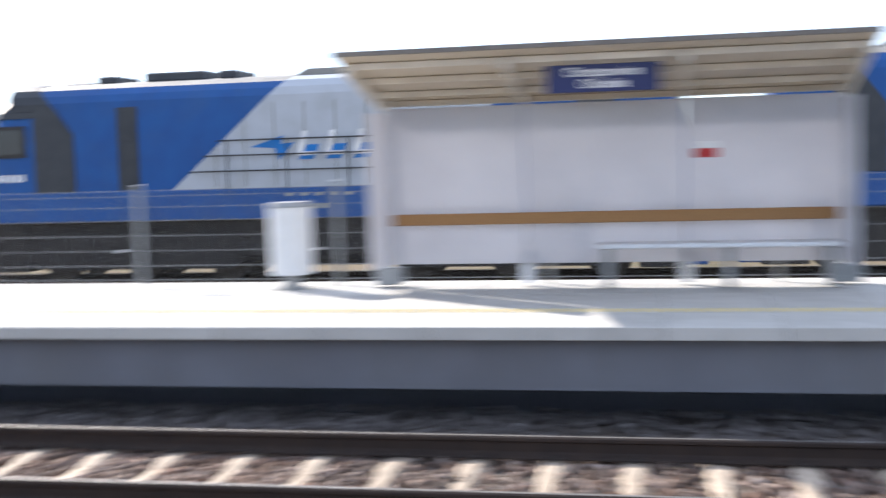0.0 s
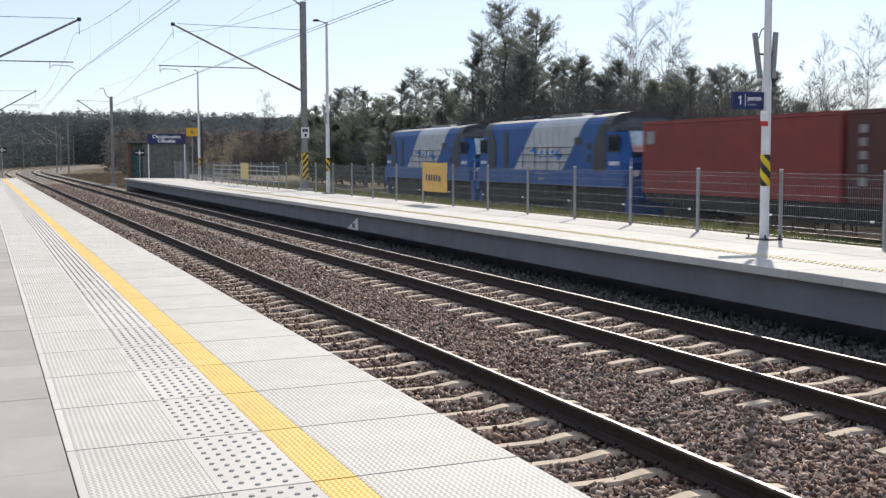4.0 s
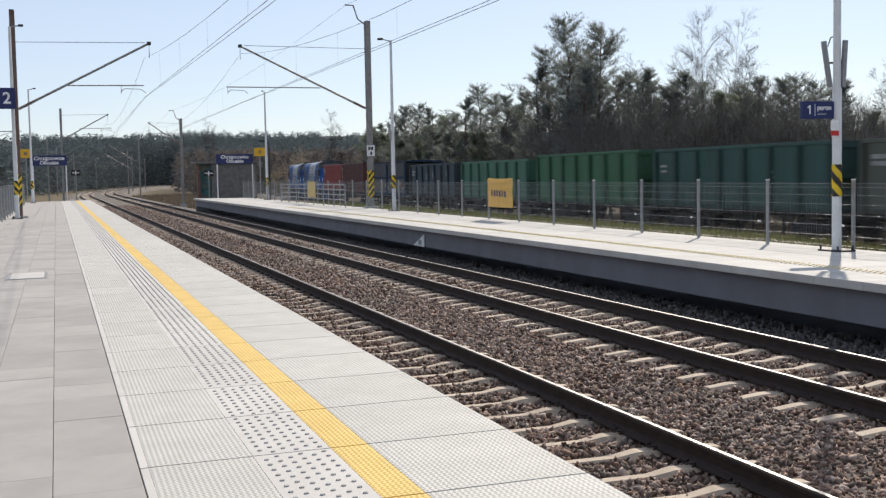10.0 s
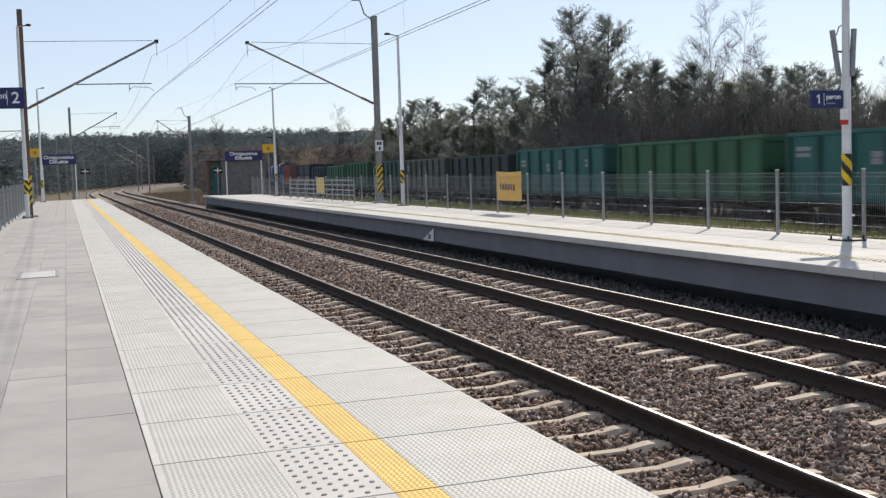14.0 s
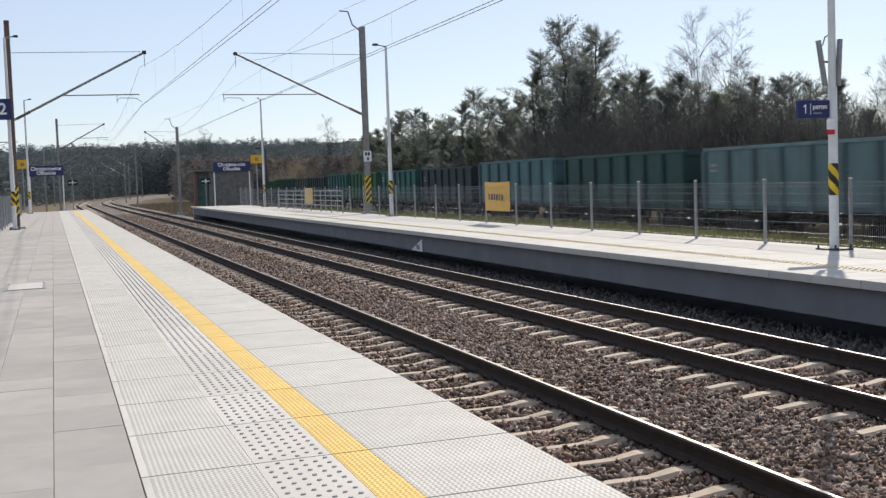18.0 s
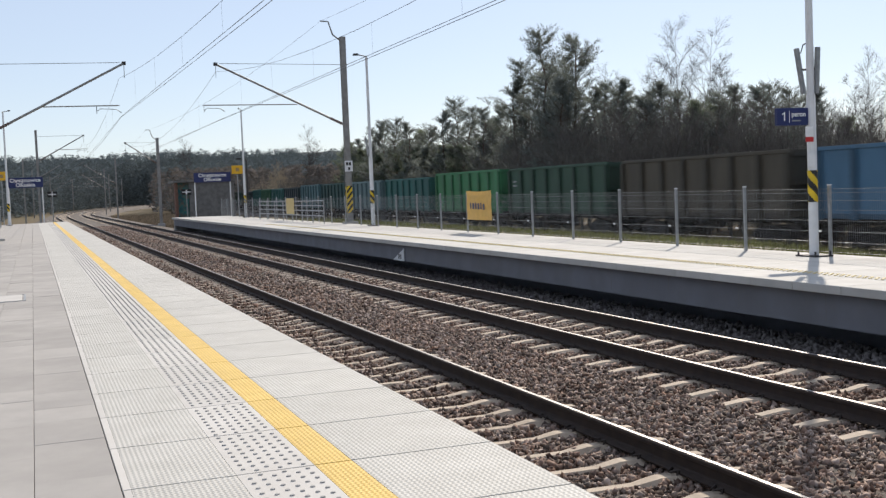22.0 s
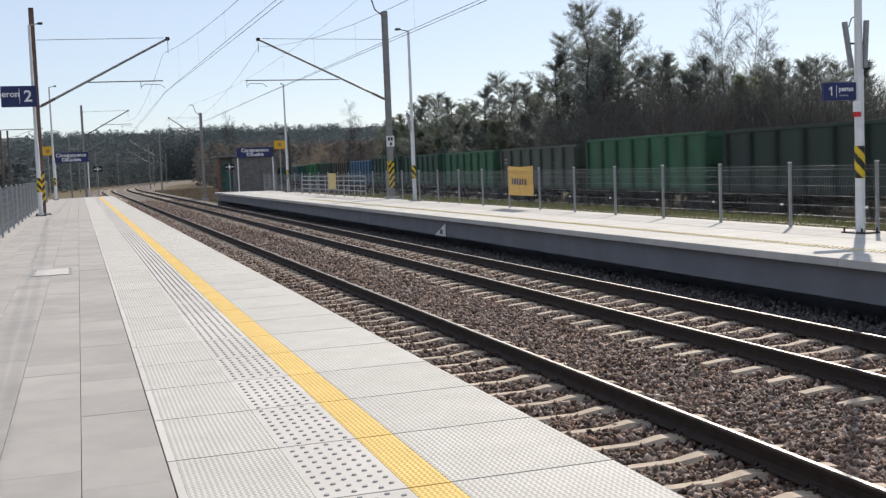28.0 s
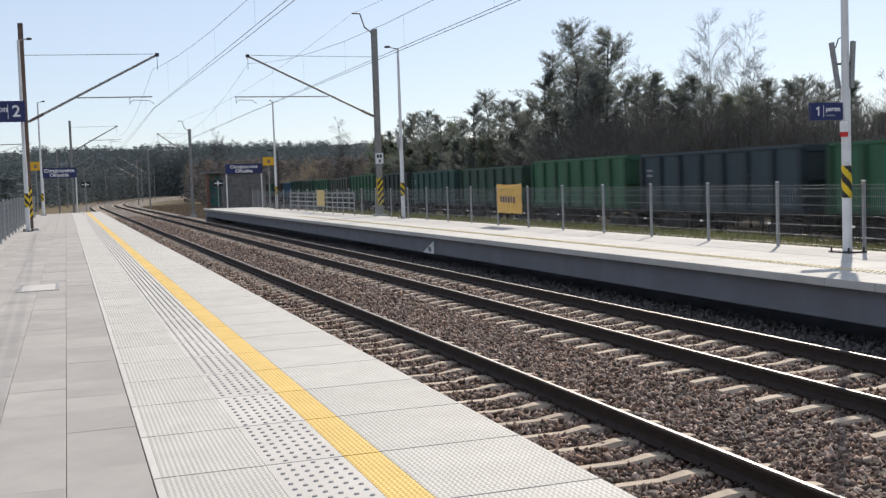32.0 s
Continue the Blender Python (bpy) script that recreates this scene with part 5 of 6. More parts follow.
def gondola(paint, label, marks=False, tall=0.0):
    """A four-axle open wagon, 13.9 m over couplers; x runs backwards from the front coupler."""
    g = thing("open_wagon", Matrix(), label, "freight wagon", "open goods wagons")
    x0, x1, w, z0, z1 = 0.72, 13.2, 1.53, 1.22, 3.5 + tall
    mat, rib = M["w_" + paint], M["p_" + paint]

    def top_rail(y):
        return box(bmesh.new(), x0 - 0.02, x1 + 0.02, y - 0.07, y + 0.07, z1 - 0.1, z1 + 0.03, 0.01)

    def side_post(s):
        return prism(bmesh.new(), [(-0.13, z0 - 0.1), (0.13, z0 - 0.1), (0.11, z1 - 0.1), (-0.11, z1 - 0.1)], min(s * 0.03, s * 0.15), max(s * 0.03, s * 0.15))
    for y in (-w, w):
        s = -1 if y < 0 else 1
        shared("side_wall", ("gs", y, paint, tall), lambda: box(bmesh.new(), x0, x1, y - 0.03, y + 0.03, z0, z1 - 0.1), mat, g)
        shared("top_rail", ("gt", y, paint, tall), lambda: top_rail(y), mat, g)
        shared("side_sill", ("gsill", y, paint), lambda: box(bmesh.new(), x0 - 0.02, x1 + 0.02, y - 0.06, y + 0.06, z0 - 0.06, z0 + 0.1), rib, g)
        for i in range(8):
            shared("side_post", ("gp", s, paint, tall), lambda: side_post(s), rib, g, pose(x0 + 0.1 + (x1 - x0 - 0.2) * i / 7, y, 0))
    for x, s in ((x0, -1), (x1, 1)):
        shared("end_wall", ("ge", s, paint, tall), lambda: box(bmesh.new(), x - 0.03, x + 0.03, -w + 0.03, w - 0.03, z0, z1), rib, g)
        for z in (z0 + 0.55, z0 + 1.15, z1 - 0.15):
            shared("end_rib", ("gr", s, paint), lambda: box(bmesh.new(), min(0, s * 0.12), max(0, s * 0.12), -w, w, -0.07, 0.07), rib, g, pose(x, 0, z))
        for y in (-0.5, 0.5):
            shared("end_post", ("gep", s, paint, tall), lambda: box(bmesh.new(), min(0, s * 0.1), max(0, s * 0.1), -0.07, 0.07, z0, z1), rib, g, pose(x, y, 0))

    def under():
        bm = bmesh.new()
        box(bm, x0 - 0.1, x1 + 0.1, -0.28, 0.28, 0.9, 1.2)
        box(bm, x0, x1, -1.45, 1.45, 1.12, 1.24)
        for x in (x0, 2.9, 5.6, 8.3, 11.0, x1):
            box(bm, x - 0.08, x + 0.08, -1.45, 1.45, 0.95, 1.14)
        for i in range(7):
            x = 1.9 + i * 1.65
            prism(bm, [(x - 0.5, 0.98), (x + 0.5, 0.98), (x + 0.45, 1.14), (x - 0.45, 1.14)], -1.3, 1.3)
        rod(bm, (6.2, -0.7, 0.85), (7.4, -0.7, 0.85), 0.2, seg=10)
        return bm
    shared("underframe", "g_under", under, M["under"], g)
    shared("coal_load", "g_load", lambda: box(bmesh.new(), x0 + 0.05, x1 - 0.05, -w + 0.05, w - 0.05, 1.24, 1.9), M["under"], g)
    shared("coupler", "coupler", coupler_bm, M["under"], g, pose(0.55, 0, 0))
    shared("coupler", "coupler", coupler_bm, M["under"], g, pose(13.37, 0, 0, 0, 0, 180))
    running_gear(g, (2.63, 11.29), 1.85)
    if marks:
        for x, z, a, b in marks:
            for k in range(2):
                part("stencil", box(bmesh.new(), x, x + a, -w - 0.04, -w - 0.032, z - k * 0.22, z - k * 0.22 + b), M["mark"], g, "pale bar of stencilled writing")
    return g


def loco(label):
    """A six-axle diesel locomotive, cabs at both ends; x runs backwards from its front coupler."""
    g = thing("diesel_locomotive", Matrix(), label, "locomotive", "diesel locomotives")
    w = 1.48
    L = 17.55

    def hood(x0, x1, mats=None):
        pts = [(-w, 2.02), (-w, 3.95), (-w + 0.05, 4.1), (-w + 0.18, 4.24), (-w + 0.45, 4.34), (-0.5, 4.42), (0.5, 4.42), (w - 0.45, 4.34), (w - 0.18, 4.24), (w - 0.05, 4.1), (w, 3.95), (w, 2.02)]
        bm = bmesh.new()
        extrude_x(bm, pts, x0, x1)
        for f in bm.faces:
            if f.normal.z > 0.8:
                f.material_index = 1
        return bm
    part("engine_hood", hood(2.1, 15.95), [M["loco_blue"], M["loco_roof"]], g, "blue engine hood under a grey roof")
    # slanted silver field on both sides
    for y in (-w, w):
        s = -1 if y < 0 else 1
        bm = bmesh.new()
        rows = []
        for yy, z in ((w + 0.01, 2.06), (w + 0.01, 3.95), (w - 0.04, 4.11), (w - 0.17, 4.252), (w - 0.44, 4.352)):
            rows.append([bm.verts.new((x + (z - 2.06) * k, s * yy, z)) for x, k in ((5.55, 1.238), (11.1, 1.153))])
        for a, b in zip(rows, rows[1:]):
            bm.faces.new((a[0], a[1], b[1], b[0]) if s < 0 else (a[0], b[0], b[1], a[1]))
        part("silver_field", bm, M["loco_white"], g, "slanted silver white field")
        seams = bmesh.new()
        for x in (6.6, 7.3, 8.0, 8.7, 9.4, 10.1, 10.8, 11.5):
            lo = max(2.1, 2.06 + (x - 11.1) / 2.05 * 1.78) if x > 11.1 else 2.1
            hi = min(3.8, 2.06 + (x - 5.55) / 2.2 * 1.78)
            box(seams, x - 0.012, x + 0.012, y + min(s * 0.011, s * 0.018), y + max(s * 0.011, s * 0.018), lo, hi)
        part("door_seams", seams, M["loco_roof"], g)
        lg = bmesh.new()
        yy = (y + min(s * 0.012, s * 0.02), y + max(s * 0.012, s * 0.02))
        prism(lg, [(7.45, 2.9), (8.2, 3.12), (8.15, 2.95), (8.45, 2.97), (8.1, 2.62), (8.0, 2.86)], *yy)
        prism(lg, [(11.3, 2.72), (10.55, 2.46), (10.62, 2.66), (10.3, 2.66), (10.6, 3.0), (10.72, 2.78)], *yy)
        for k in range(3):
            x = 8.55 + k * 0.62
            prism(lg, [(x, 2.62), (x + 0.34, 2.62), (x + 0.48, 2.92), (x + 0.2, 2.92)], *yy)
        part("emblem", lg, M["logo_blue"], g, "blue arrow emblem")
        for k in range(3):
            x = 8.5 + k * 0.64
            part("emblem_bar", prism(bmesh.new(), [(x, 2.7), (x + 0.42, 2.7), (x + 0.44, 2.78), (x + 0.16, 2.78), (x + 0.27, 3.2), (x + 0.14, 3.2)], y + min(s * 0.02, s * 0.026), y + max(s * 0.02, s * 0.026)), M["lett"], g, "white slanted bar of the emblem")
        # handrails along the walkway
        hr = bmesh.new()
        for z in (2.42, 2.74, 3.05):
            rod(hr, (5.6 + (z - 2.06) * 1.1, y + s * 0.1, z), (11.3 + (z - 2.06) * 1.1, y + s * 0.1, z), 0.016, seg=5)
        for x in (6.9, 8.3, 9.7, 11.1):
            rod(hr, (x, y + s * 0.1, 2.04), (x, y + s * 0.1, 3.06), 0.016, seg=5)
        part("handrail", hr, M["dark"], g)
        for a, b, z0, z1, nm in ((4.25, 4.75, 2.08, 3.82, "grille"), (12.4, 13.1, 3.15, 3.45, "grille"), (13.65, 13.95, 2.95, 3.2, "vent"), (13.65, 13.95, 2.4, 2.72, "vent"), (14.2, 14.95, 2.06, 3.15, "grille")):
            bm = bmesh.new()
            box(bm, a, b, y + min(s * 0.01, s * 0.02), y + max(s * 0.01, s * 0.02), z0, z1)
            k = int((z1 - z0) / 0.12)
            for i in range(k):
                z = z0 + (i + 0.5) * (z1 - z0) / k
                box(bm, a, b, y + min(s * 0.018, s * 0.035), y + max(s * 0.018, s * 0.035), z - 0.02, z + 0.02)
            part(nm, bm, M["loco_grey"], g, "dark slatted grille")
    # cabs
    for end in (0, 1):
        def X(x):
            return L - x if end else x
        def loft(rows):
            """Six-cornered rings, chamfered at the nose: height, nose, tail, half width, chamfer."""
            q = bmesh.new()
            rings = [[q.verts.new((X(x), y, z)) for x, y in ((f, wh - c), (f + c * 1.15, wh), (t, wh), (t, -wh), (f + c * 1.15, -wh), (f, -wh + c))] for z, f, t, wh, c in rows]
            for a, b in zip(rings, rings[1:]):
                for i in range(6):
                    q.faces.new((a[i], a[(i + 1) % 6], b[(i + 1) % 6], b[i]))
            q.faces.new(rings[0])
            q.faces.new(rings[-1][::-1])
            bmesh.ops.recalc_face_normals(q, faces=q.faces)
            return q
        part("cab", loft([(1.45, 0.5, 2.2, 1.49, 0.3), (2.4, 0.44, 2.2, 1.49, 0.34), (2.75, 0.6, 2.2, 1.49, 0.36), (3.3, 0.8, 2.2, 1.49, 0.36), (3.72, 0.98, 2.2, 1.46, 0.36), (3.9, 1.1, 2.2, 1.38, 0.36)]), M["loco_blue"], g, "blue driver's cab")
        part("cab_roof", loft([(3.66, 0.9, 2.4, 1.5, 0.34), (3.78, 0.94, 2.75, 1.49, 0.36), (3.98, 1.16, 2.95, 1.4, 0.38), (4.18, 1.5, 3.1, 1.2, 0.4), (4.34, 1.9, 3.2, 0.92, 0.4), (4.44, 2.35, 3.2, 0.55, 0.3)]), M["loco_grey"], g, "dark grey rounded cab roof", smooth=False)
        sh = bmesh.new()
        side = [(-w - 0.012, 3.8), (-w - 0.012, 3.95), (-w + 0.04, 4.11), (-w + 0.17, 4.252), (-w + 0.45, 4.352), (-0.5, 4.432), (0.5, 4.432), (w - 0.45, 4.352), (w - 0.17, 4.252), (w - 0.04, 4.11), (w + 0.012, 3.95), (w + 0.012, 3.8)]
        rings = [[sh.verts.new((X(2.73 - (z - 3.8)) if back else X(1.58), y, z)) for y, z in side] for back in (0, 1)]
        for i in range(len(side)):
            j = (i + 1) % len(side)
            sh.faces.new((rings[0][i], rings[0][j], rings[1][j], rings[1][i]))
        sh.faces.new(rings[0])
        sh.faces.new(rings[1][::-1])
        bmesh.ops.recalc_face_normals(sh, faces=sh.faces)
        part("cab_shoulder", sh, M["loco_grey"], g, "dark grey roof band behind the cab")
        for y in (-w, w):
            s = -1 if y < 0 else 1
            yy = (y + min(s * 0.005, s * 0.03), y + max(s * 0.005, s * 0.03))
            dk = bmesh.new()
            pts = [(X(x), z) for x, z in [(2.15, 2.06), (3.15, 2.06), (3.15, 3.3), (2.65, 3.9), (2.15, 3.9)]]
            prism(dk, pts if not end else pts[::-1], *yy)
            part("louvre_panel", dk, M["loco_grey"], g, "dark louvred panel")
            wf = bmesh.new()
            a, b = sorted((X(0.95), X(1.95)))
            box(wf, a, b, y + min(s * 0.01, s * 0.035), y + max(s * 0.01, s * 0.035), 2.82, 3.5, 0.0)
            win = part("side_window", wf, M["dark"], g, "black window frame")
            part("pane", box(bmesh.new(), a + 0.08, b - 0.08, y + min(s * 0.034, s * 0.042), y + max(s * 0.034, s * 0.042), 2.9, 3.42), M["glass"], win)
            for k in range(6):
                xx = sorted((X(1.0 + k * 0.15), X(1.1 + k * 0.15)))
                part("number_bar", box(bmesh.new(), xx[0], xx[1], y + min(s * 0.011, s * 0.016), y + max(s * 0.011, s * 0.016), 2.3, 2.46), M["lett"], g, "white bar of the running number")
        ws = bmesh.new()
        pts = [(X(x), z) for x, z in [(0.62, 2.8), (0.92, 3.62), (0.88, 3.64), (0.58, 2.82)]]
        prism(ws, pts if not end else pts[::-1], -1.06, 1.06)
        part("windscreen", ws, M["screen"], g, "sloping windscreen that mirrors the sky")
        for y in (-0.5, 0.5):
            part("wiper", rod(bmesh.new(), (X(0.56), y, 2.8), (X(0.7), y + 0.2, 3.25), 0.015, seg=5), M["dark"], g)
        part("screen_frame", box(bmesh.new(), *sorted((X(0.5), X(0.64))), -1.1, 1.1, 2.66, 2.78, 0.01), M["dark"], g)
        bf = bmesh.new()
        xx = sorted((X(0.05), X(0.5)))
        box(bf, xx[0], xx[1], -1.4, 1.4, 0.95, 1.5, 0.02)
        box(bf, *sorted((X(0.3), X(0.75))), -1.3, 1.3, 0.3, 0.95, 0.02)
        part("buffer_beam", bf, M["loco_blue"], g)
        for y in (-1.0, 1.0):
            part("headlight", rod(bmesh.new(), (X(0.5), y, 2.0), (X(0.36), y, 2.0), 0.13, seg=14), M["lett"], g, "round headlight")
        for y in (-1.25, 1.25):
            part("grab_rail", rod(bmesh.new(), (X(0.38), y, 1.5), (X(0.38), y, 2.6), 0.018, seg=5), M["lett"], g)
        shared("coupler", "coupler", coupler_bm, M["under"], g, pose(0.25, 0, 0) if not end else pose(L - 0.25, 0, 0, 0, 0, 180))
    bm = bmesh.new()
    box(bm, 0.5, L - 0.5, -w - 0.04, w + 0.04, 1.42, 2.04, 0.02)
    part("main_frame", bm, M["loco_blue"], g, "blue frame skirt")
    for k in range(5):
        part("frame_print", box(bmesh.new(), 8.2 + k * 0.34, 8.42 + k * 0.34, -w - 0.047, -w - 0.041, 1.88, 1.94), M["mark"], g)
    part("frame_print", box(bmesh.new(), 8.6, 9.2, -w - 0.047, -w - 0.041, 1.62, 1.72), M["mark"], g)
    tk = bmesh.new()
    extrude_x(tk, [(-1.35, 0.75), (-1.1, 0.35), (1.1, 0.35), (1.35, 0.75), (1.35, 1.42), (-1.35, 1.42)], 7.3, 10.3)
    part("fuel_tank", tk, M["under"], g)
    part("lower_frame", box(bmesh.new(), 1.2, L - 1.2, -1.2, 1.2, 1.0, 1.44), M["under"], g)
    running_gear(g, (4.45, 13.1), 4.2, 3)
    for x in (4.45, 13.1):
        for y in (-1.22, 1.22):
            fr = bmesh.new()
            prism(fr, [(x - 2.75, 0.5), (x - 2.3, 0.3), (x + 2.3, 0.3), (x + 2.75, 0.5), (x + 2.75, 0.95), (x + 2.4, 1.12), (x - 2.4, 1.12), (x - 2.75, 0.95)], y - 0.09, y + 0.09)
            part("bogie_side", fr, M["under"], g)
    part("air_tank", rod(bmesh.new(), (7.0, -1.1, 0.7), (10.6, -1.1, 0.7), 0.3, 0.3, 14), M["under"], g)
    part("pilot", box(bmesh.new(), 0.75, 1.7, -1.3, 1.3, 0.25, 1.42, 0.02), M["under"], g)
    part("pilot", box(bmesh.new(), L - 1.7, L - 0.75, -1.3, 1.3, 0.25, 1.42, 0.02), M["under"], g)
    # roof fittings
    for x, a, h in ((3.6, 0.25, 0.12), (5.3, 0.75, 0.16), (6.6, 0.22, 0.14), (12.9, 0.4, 0.18)):
        part("roof_vent", box(bmesh.new(), x - a, x + a, -0.6, 0.6, 4.4, 4.44 + h, 0.03), M["loco_grey"], g)
    rh = bmesh.new()
    prism(rh, [(8.3, 4.38), (11.9, 4.38), (11.7, 4.52), (8.6, 4.52)], -0.8, 0.8)
    part("roof_hatch", rh, M["loco_roof"], g, "pale raised roof hatch")
    # the upper works stand a little taller than the drawn heights
    for o in g.children_recursive:
        if o.data in MESHES.values():
            continue
        for v in o.data.vertices:
            v.co.z += 0.2 * max(0.0, min(1.0, (v.co.z - 1.4) / 2.8))
    return g


def corrugated(x0, x1, y0, y1, z0, z1, pitch=0.28, depth=0.035):
    """A shipping container's shell: one skin, its sides and ends pressed into trapezoid folds between smooth borders."""
    bm = bmesh.new()

    def run(a, b):
        k = int(abs(b - a) / pitch)
        out = []
        for i in range(k):
            for u, d in ((0.1, 0), (0.3, 1), (0.7, 1), (0.9, 0)):
                out.append((a + (b - a) * (i + u) / k, d * depth))
        return out
    outline = [(x0, y0)] + [(x, y0 + d) for x, d in run(x0 + 0.14, x1 - 0.14)] + [(x1, y0)] + [(x1 - d, y) for y, d in run(y0 + 0.14, y1 - 0.14)] + [(x1, y1)]
    outline += [(x, y1 - d) for x, d in run(x1 - 0.14, x0 + 0.14)] + [(x0, y1)] + [(x0 + d, y) for y, d in run(y1 - 0.14, y0 + 0.14)]
    flat = [(min(max(x, x0), x1), min(max(y, y0), y1)) for x, y in outline]
    smooth_line = []
    for (x, y) in flat:
        if abs(y - y0) <= depth + 1e-6:
            y = y0
        elif abs(y - y1) <= depth + 1e-6:
            y = y1
        elif abs(x - x0) <= depth + 1e-6:
            x = x0
        else:
            x = x1
        smooth_line.append((x, y))
    rings = [[bm.verts.new((x, y, z)) for x, y in line] for z, line in ((z0, smooth_line), (z0 + 0.16, smooth_line), (z0 + 0.19, outline), (z1 - 0.15, outline), (z1 - 0.12, smooth_line), (z1, smooth_line))]
    c = len(outline)
    for a, b in zip(rings, rings[1:]):
        for i in range(c):
            bm.faces.new((a[i], a[(i + 1) % c], b[(i + 1) % c], b[i]))
    bm.faces.new(rings[0][::-1])
    bm.faces.new(rings[-1])
    return bm


def container_wagon():
    g = thing("container_wagon", Matrix(), "flat wagon loaded with a red and a brown container", "freight wagon")
    L = 26.6
    bm = bmesh.new()
    for y in (-1.2, 1.2):
        prism(bm, [(0.9, 0.95), (8.0, 0.6), (L - 8.0, 0.6), (L - 0.9, 0.95), (L - 0.6, 1.24), (0.6, 1.24)], y - 0.08, y + 0.08)
    for i in range(12):
        x = 1.0 + i * (L - 2.0) / 11
        box(bm, x - 0.06, x + 0.06, -1.2, 1.2, 1.0, 1.2)
    box(bm, 0.6, L - 0.6, -0.25, 0.25, 0.85, 1.18)
    part("frame", bm, M["under"], g)
    a = part("container", corrugated(0.5, 12.45, -1.3, 1.3, 1.26, 4.1), M["cont_red"], g, "bright red shipping container")
    b = part("container", corrugated(12.75, 24.95, -1.3, 1.3, 1.26, 4.1), M["cont_brown"], g, "dark brown red shipping container")
    part("print", box(bmesh.new(), 0.8, 1.4, -1.31, -1.3, 3.2, 3.7), M["mark"], a)
    for k in range(5):
        part("print", box(bmesh.new(), 13.3, 13.6, -1.31, -1.3, 1.8 + k * 0.4, 2.05 + k * 0.4), M["mark"], b, "pale bar of print")
    for k in range(3):
        part("print", box(bmesh.new(), 24.96, 24.975, -0.75 + k * 0.42, -0.45 + k * 0.42, 3.35, 3.65), M["mark"], b, "pale bar of print")
    for y in (-0.75, -0.25, 0.25, 0.75):
        part("lock_rod", rod(bmesh.new(), (24.99, y, 1.4), (24.99, y, 4.0), 0.02, seg=6), M["dark"], b)
    shared("coupler", "coupler", coupler_bm, M["under"], g, pose(0.45, 0, 0))
    part("draw_bar", box(bmesh.new(), L - 0.7, 28.3, -0.12, 0.12, 0.93, 1.15, 0.02), M["under"], g)
    running_gear(g, (3.0, L - 3.0), 1.85)
    return g


def hopper_wagon():
    """A blue-framed covered wagon with grey upper panels and sprayed lower panels."""
    g = thing("covered_wagon", Matrix(), "blue framed covered wagon with grey panels and faded graffiti", "freight wagon")
    L = 15.1
    w = 1.5
    for y in (-w, w):
        s = -1 if y < 0 else 1
        part("upper_panel", box(bmesh.new(), 0.8, L - 1.0, y - 0.02, y + 0.02, 2.62, 3.78, 0.0), M["hop_grey"], g, "grey upper side panel")
        part("lower_panel", box(bmesh.new(), 0.8, L - 1.0, y - 0.03, y + 0.03, 1.25, 2.6, 0.0), M["loco_grey"], g, "dark lower side panel")
        for x in (0.8, 7.4, L - 1.0):
            part("post", box(bmesh.new(), x - 0.16, x + 0.16, y + min(0.02 * s, 0.12 * s), y + max(0.02 * s, 0.12 * s), 1.2, 3.7, 0.01), M["hop_blue"], g, "blue frame post")
        part("waist_rail", box(bmesh.new(), 0.8, L - 1.0, y + min(0.02 * s, 0.09 * s), y + max(0.02 * s, 0.09 * s), 2.5, 2.66, 0.01), M["hop_blue"], g)
        part("sole_bar", box(bmesh.new(), 0.6, L - 0.8, y - 0.06, y + 0.06, 1.02, 1.28, 0.01), M["hop_blue"], g)
    rnd = random.Random(8)
    for k, x in enumerate((1.3, 4.3, 7.9, 9.2, 11.5)):
        h, ln = rnd.uniform(0.25, 0.45), rnd.uniform(1.3, 2.1)
        part("graffiti", prism(bmesh.new(), [(x, 1.75), (x + ln * 0.5, 1.68), (x + ln, 1.76), (x + ln * 1.08, 1.85 + h), (x + ln * 0.6, 1.8 + h), (x + 0.2, 1.9 + h)], -w - 0.037, -w - 0.031), M["graf"], g, "orange sprayed shape")
    for k in range(12):
        x = 1.1 + k * 1.08 + rnd.uniform(-0.1, 0.1)
        lo = rnd.uniform(1.5, 2.0)
        part("graffiti", box(bmesh.new(), x, x + rnd.uniform(0.15, 0.35), -w - 0.042, -w - 0.038, lo, lo + rnd.uniform(0.12, 0.3)), M["mark"], g, "pale sprayed shape")
    rf = bmesh.new()
    extrude_x(rf, [(-w - 0.06, 3.8), (-w - 0.06, 3.9), (-0.9, 3.93), (0.9, 3.93), (w + 0.06, 3.9), (w + 0.06, 3.8)], 0.6, L - 0.75)
    part("roof", rf, M["hop_blue"], g, "blue roof on a raised frame")
    for x, s in ((0.75, -1), (L - 0.95, 1)):
        e = box(bmesh.new(), x - 0.03, x + 0.03, -w, w, 1.2, 3.68)
        part("end_wall", e, M["under"], g)
    bm = bmesh.new()
    for k in range(5):
        box(bm, L - 0.91, L - 0.9, -1.2 + k * 0.5, -0.95 + k * 0.5, 1.8 + (k % 3) * 0.4, 2.1 + (k % 3) * 0.45)
    part("end_marks", bm, M["mark"], g)
    part("underframe", box(bmesh.new(), 0.6, L - 0.8, -1.3, 1.3, 0.9, 1.15), M["under"], g)
    shared("coupler", "coupler", coupler_bm, M["under"], g, pose(0.45, 0, 0))
    shared("coupler", "coupler", coupler_bm, M["under"], g, pose(L - 0.45, 0, 0, 0, 0, 180))
    running_gear(g, (2.7, L - 2.9), 1.85)
    return g


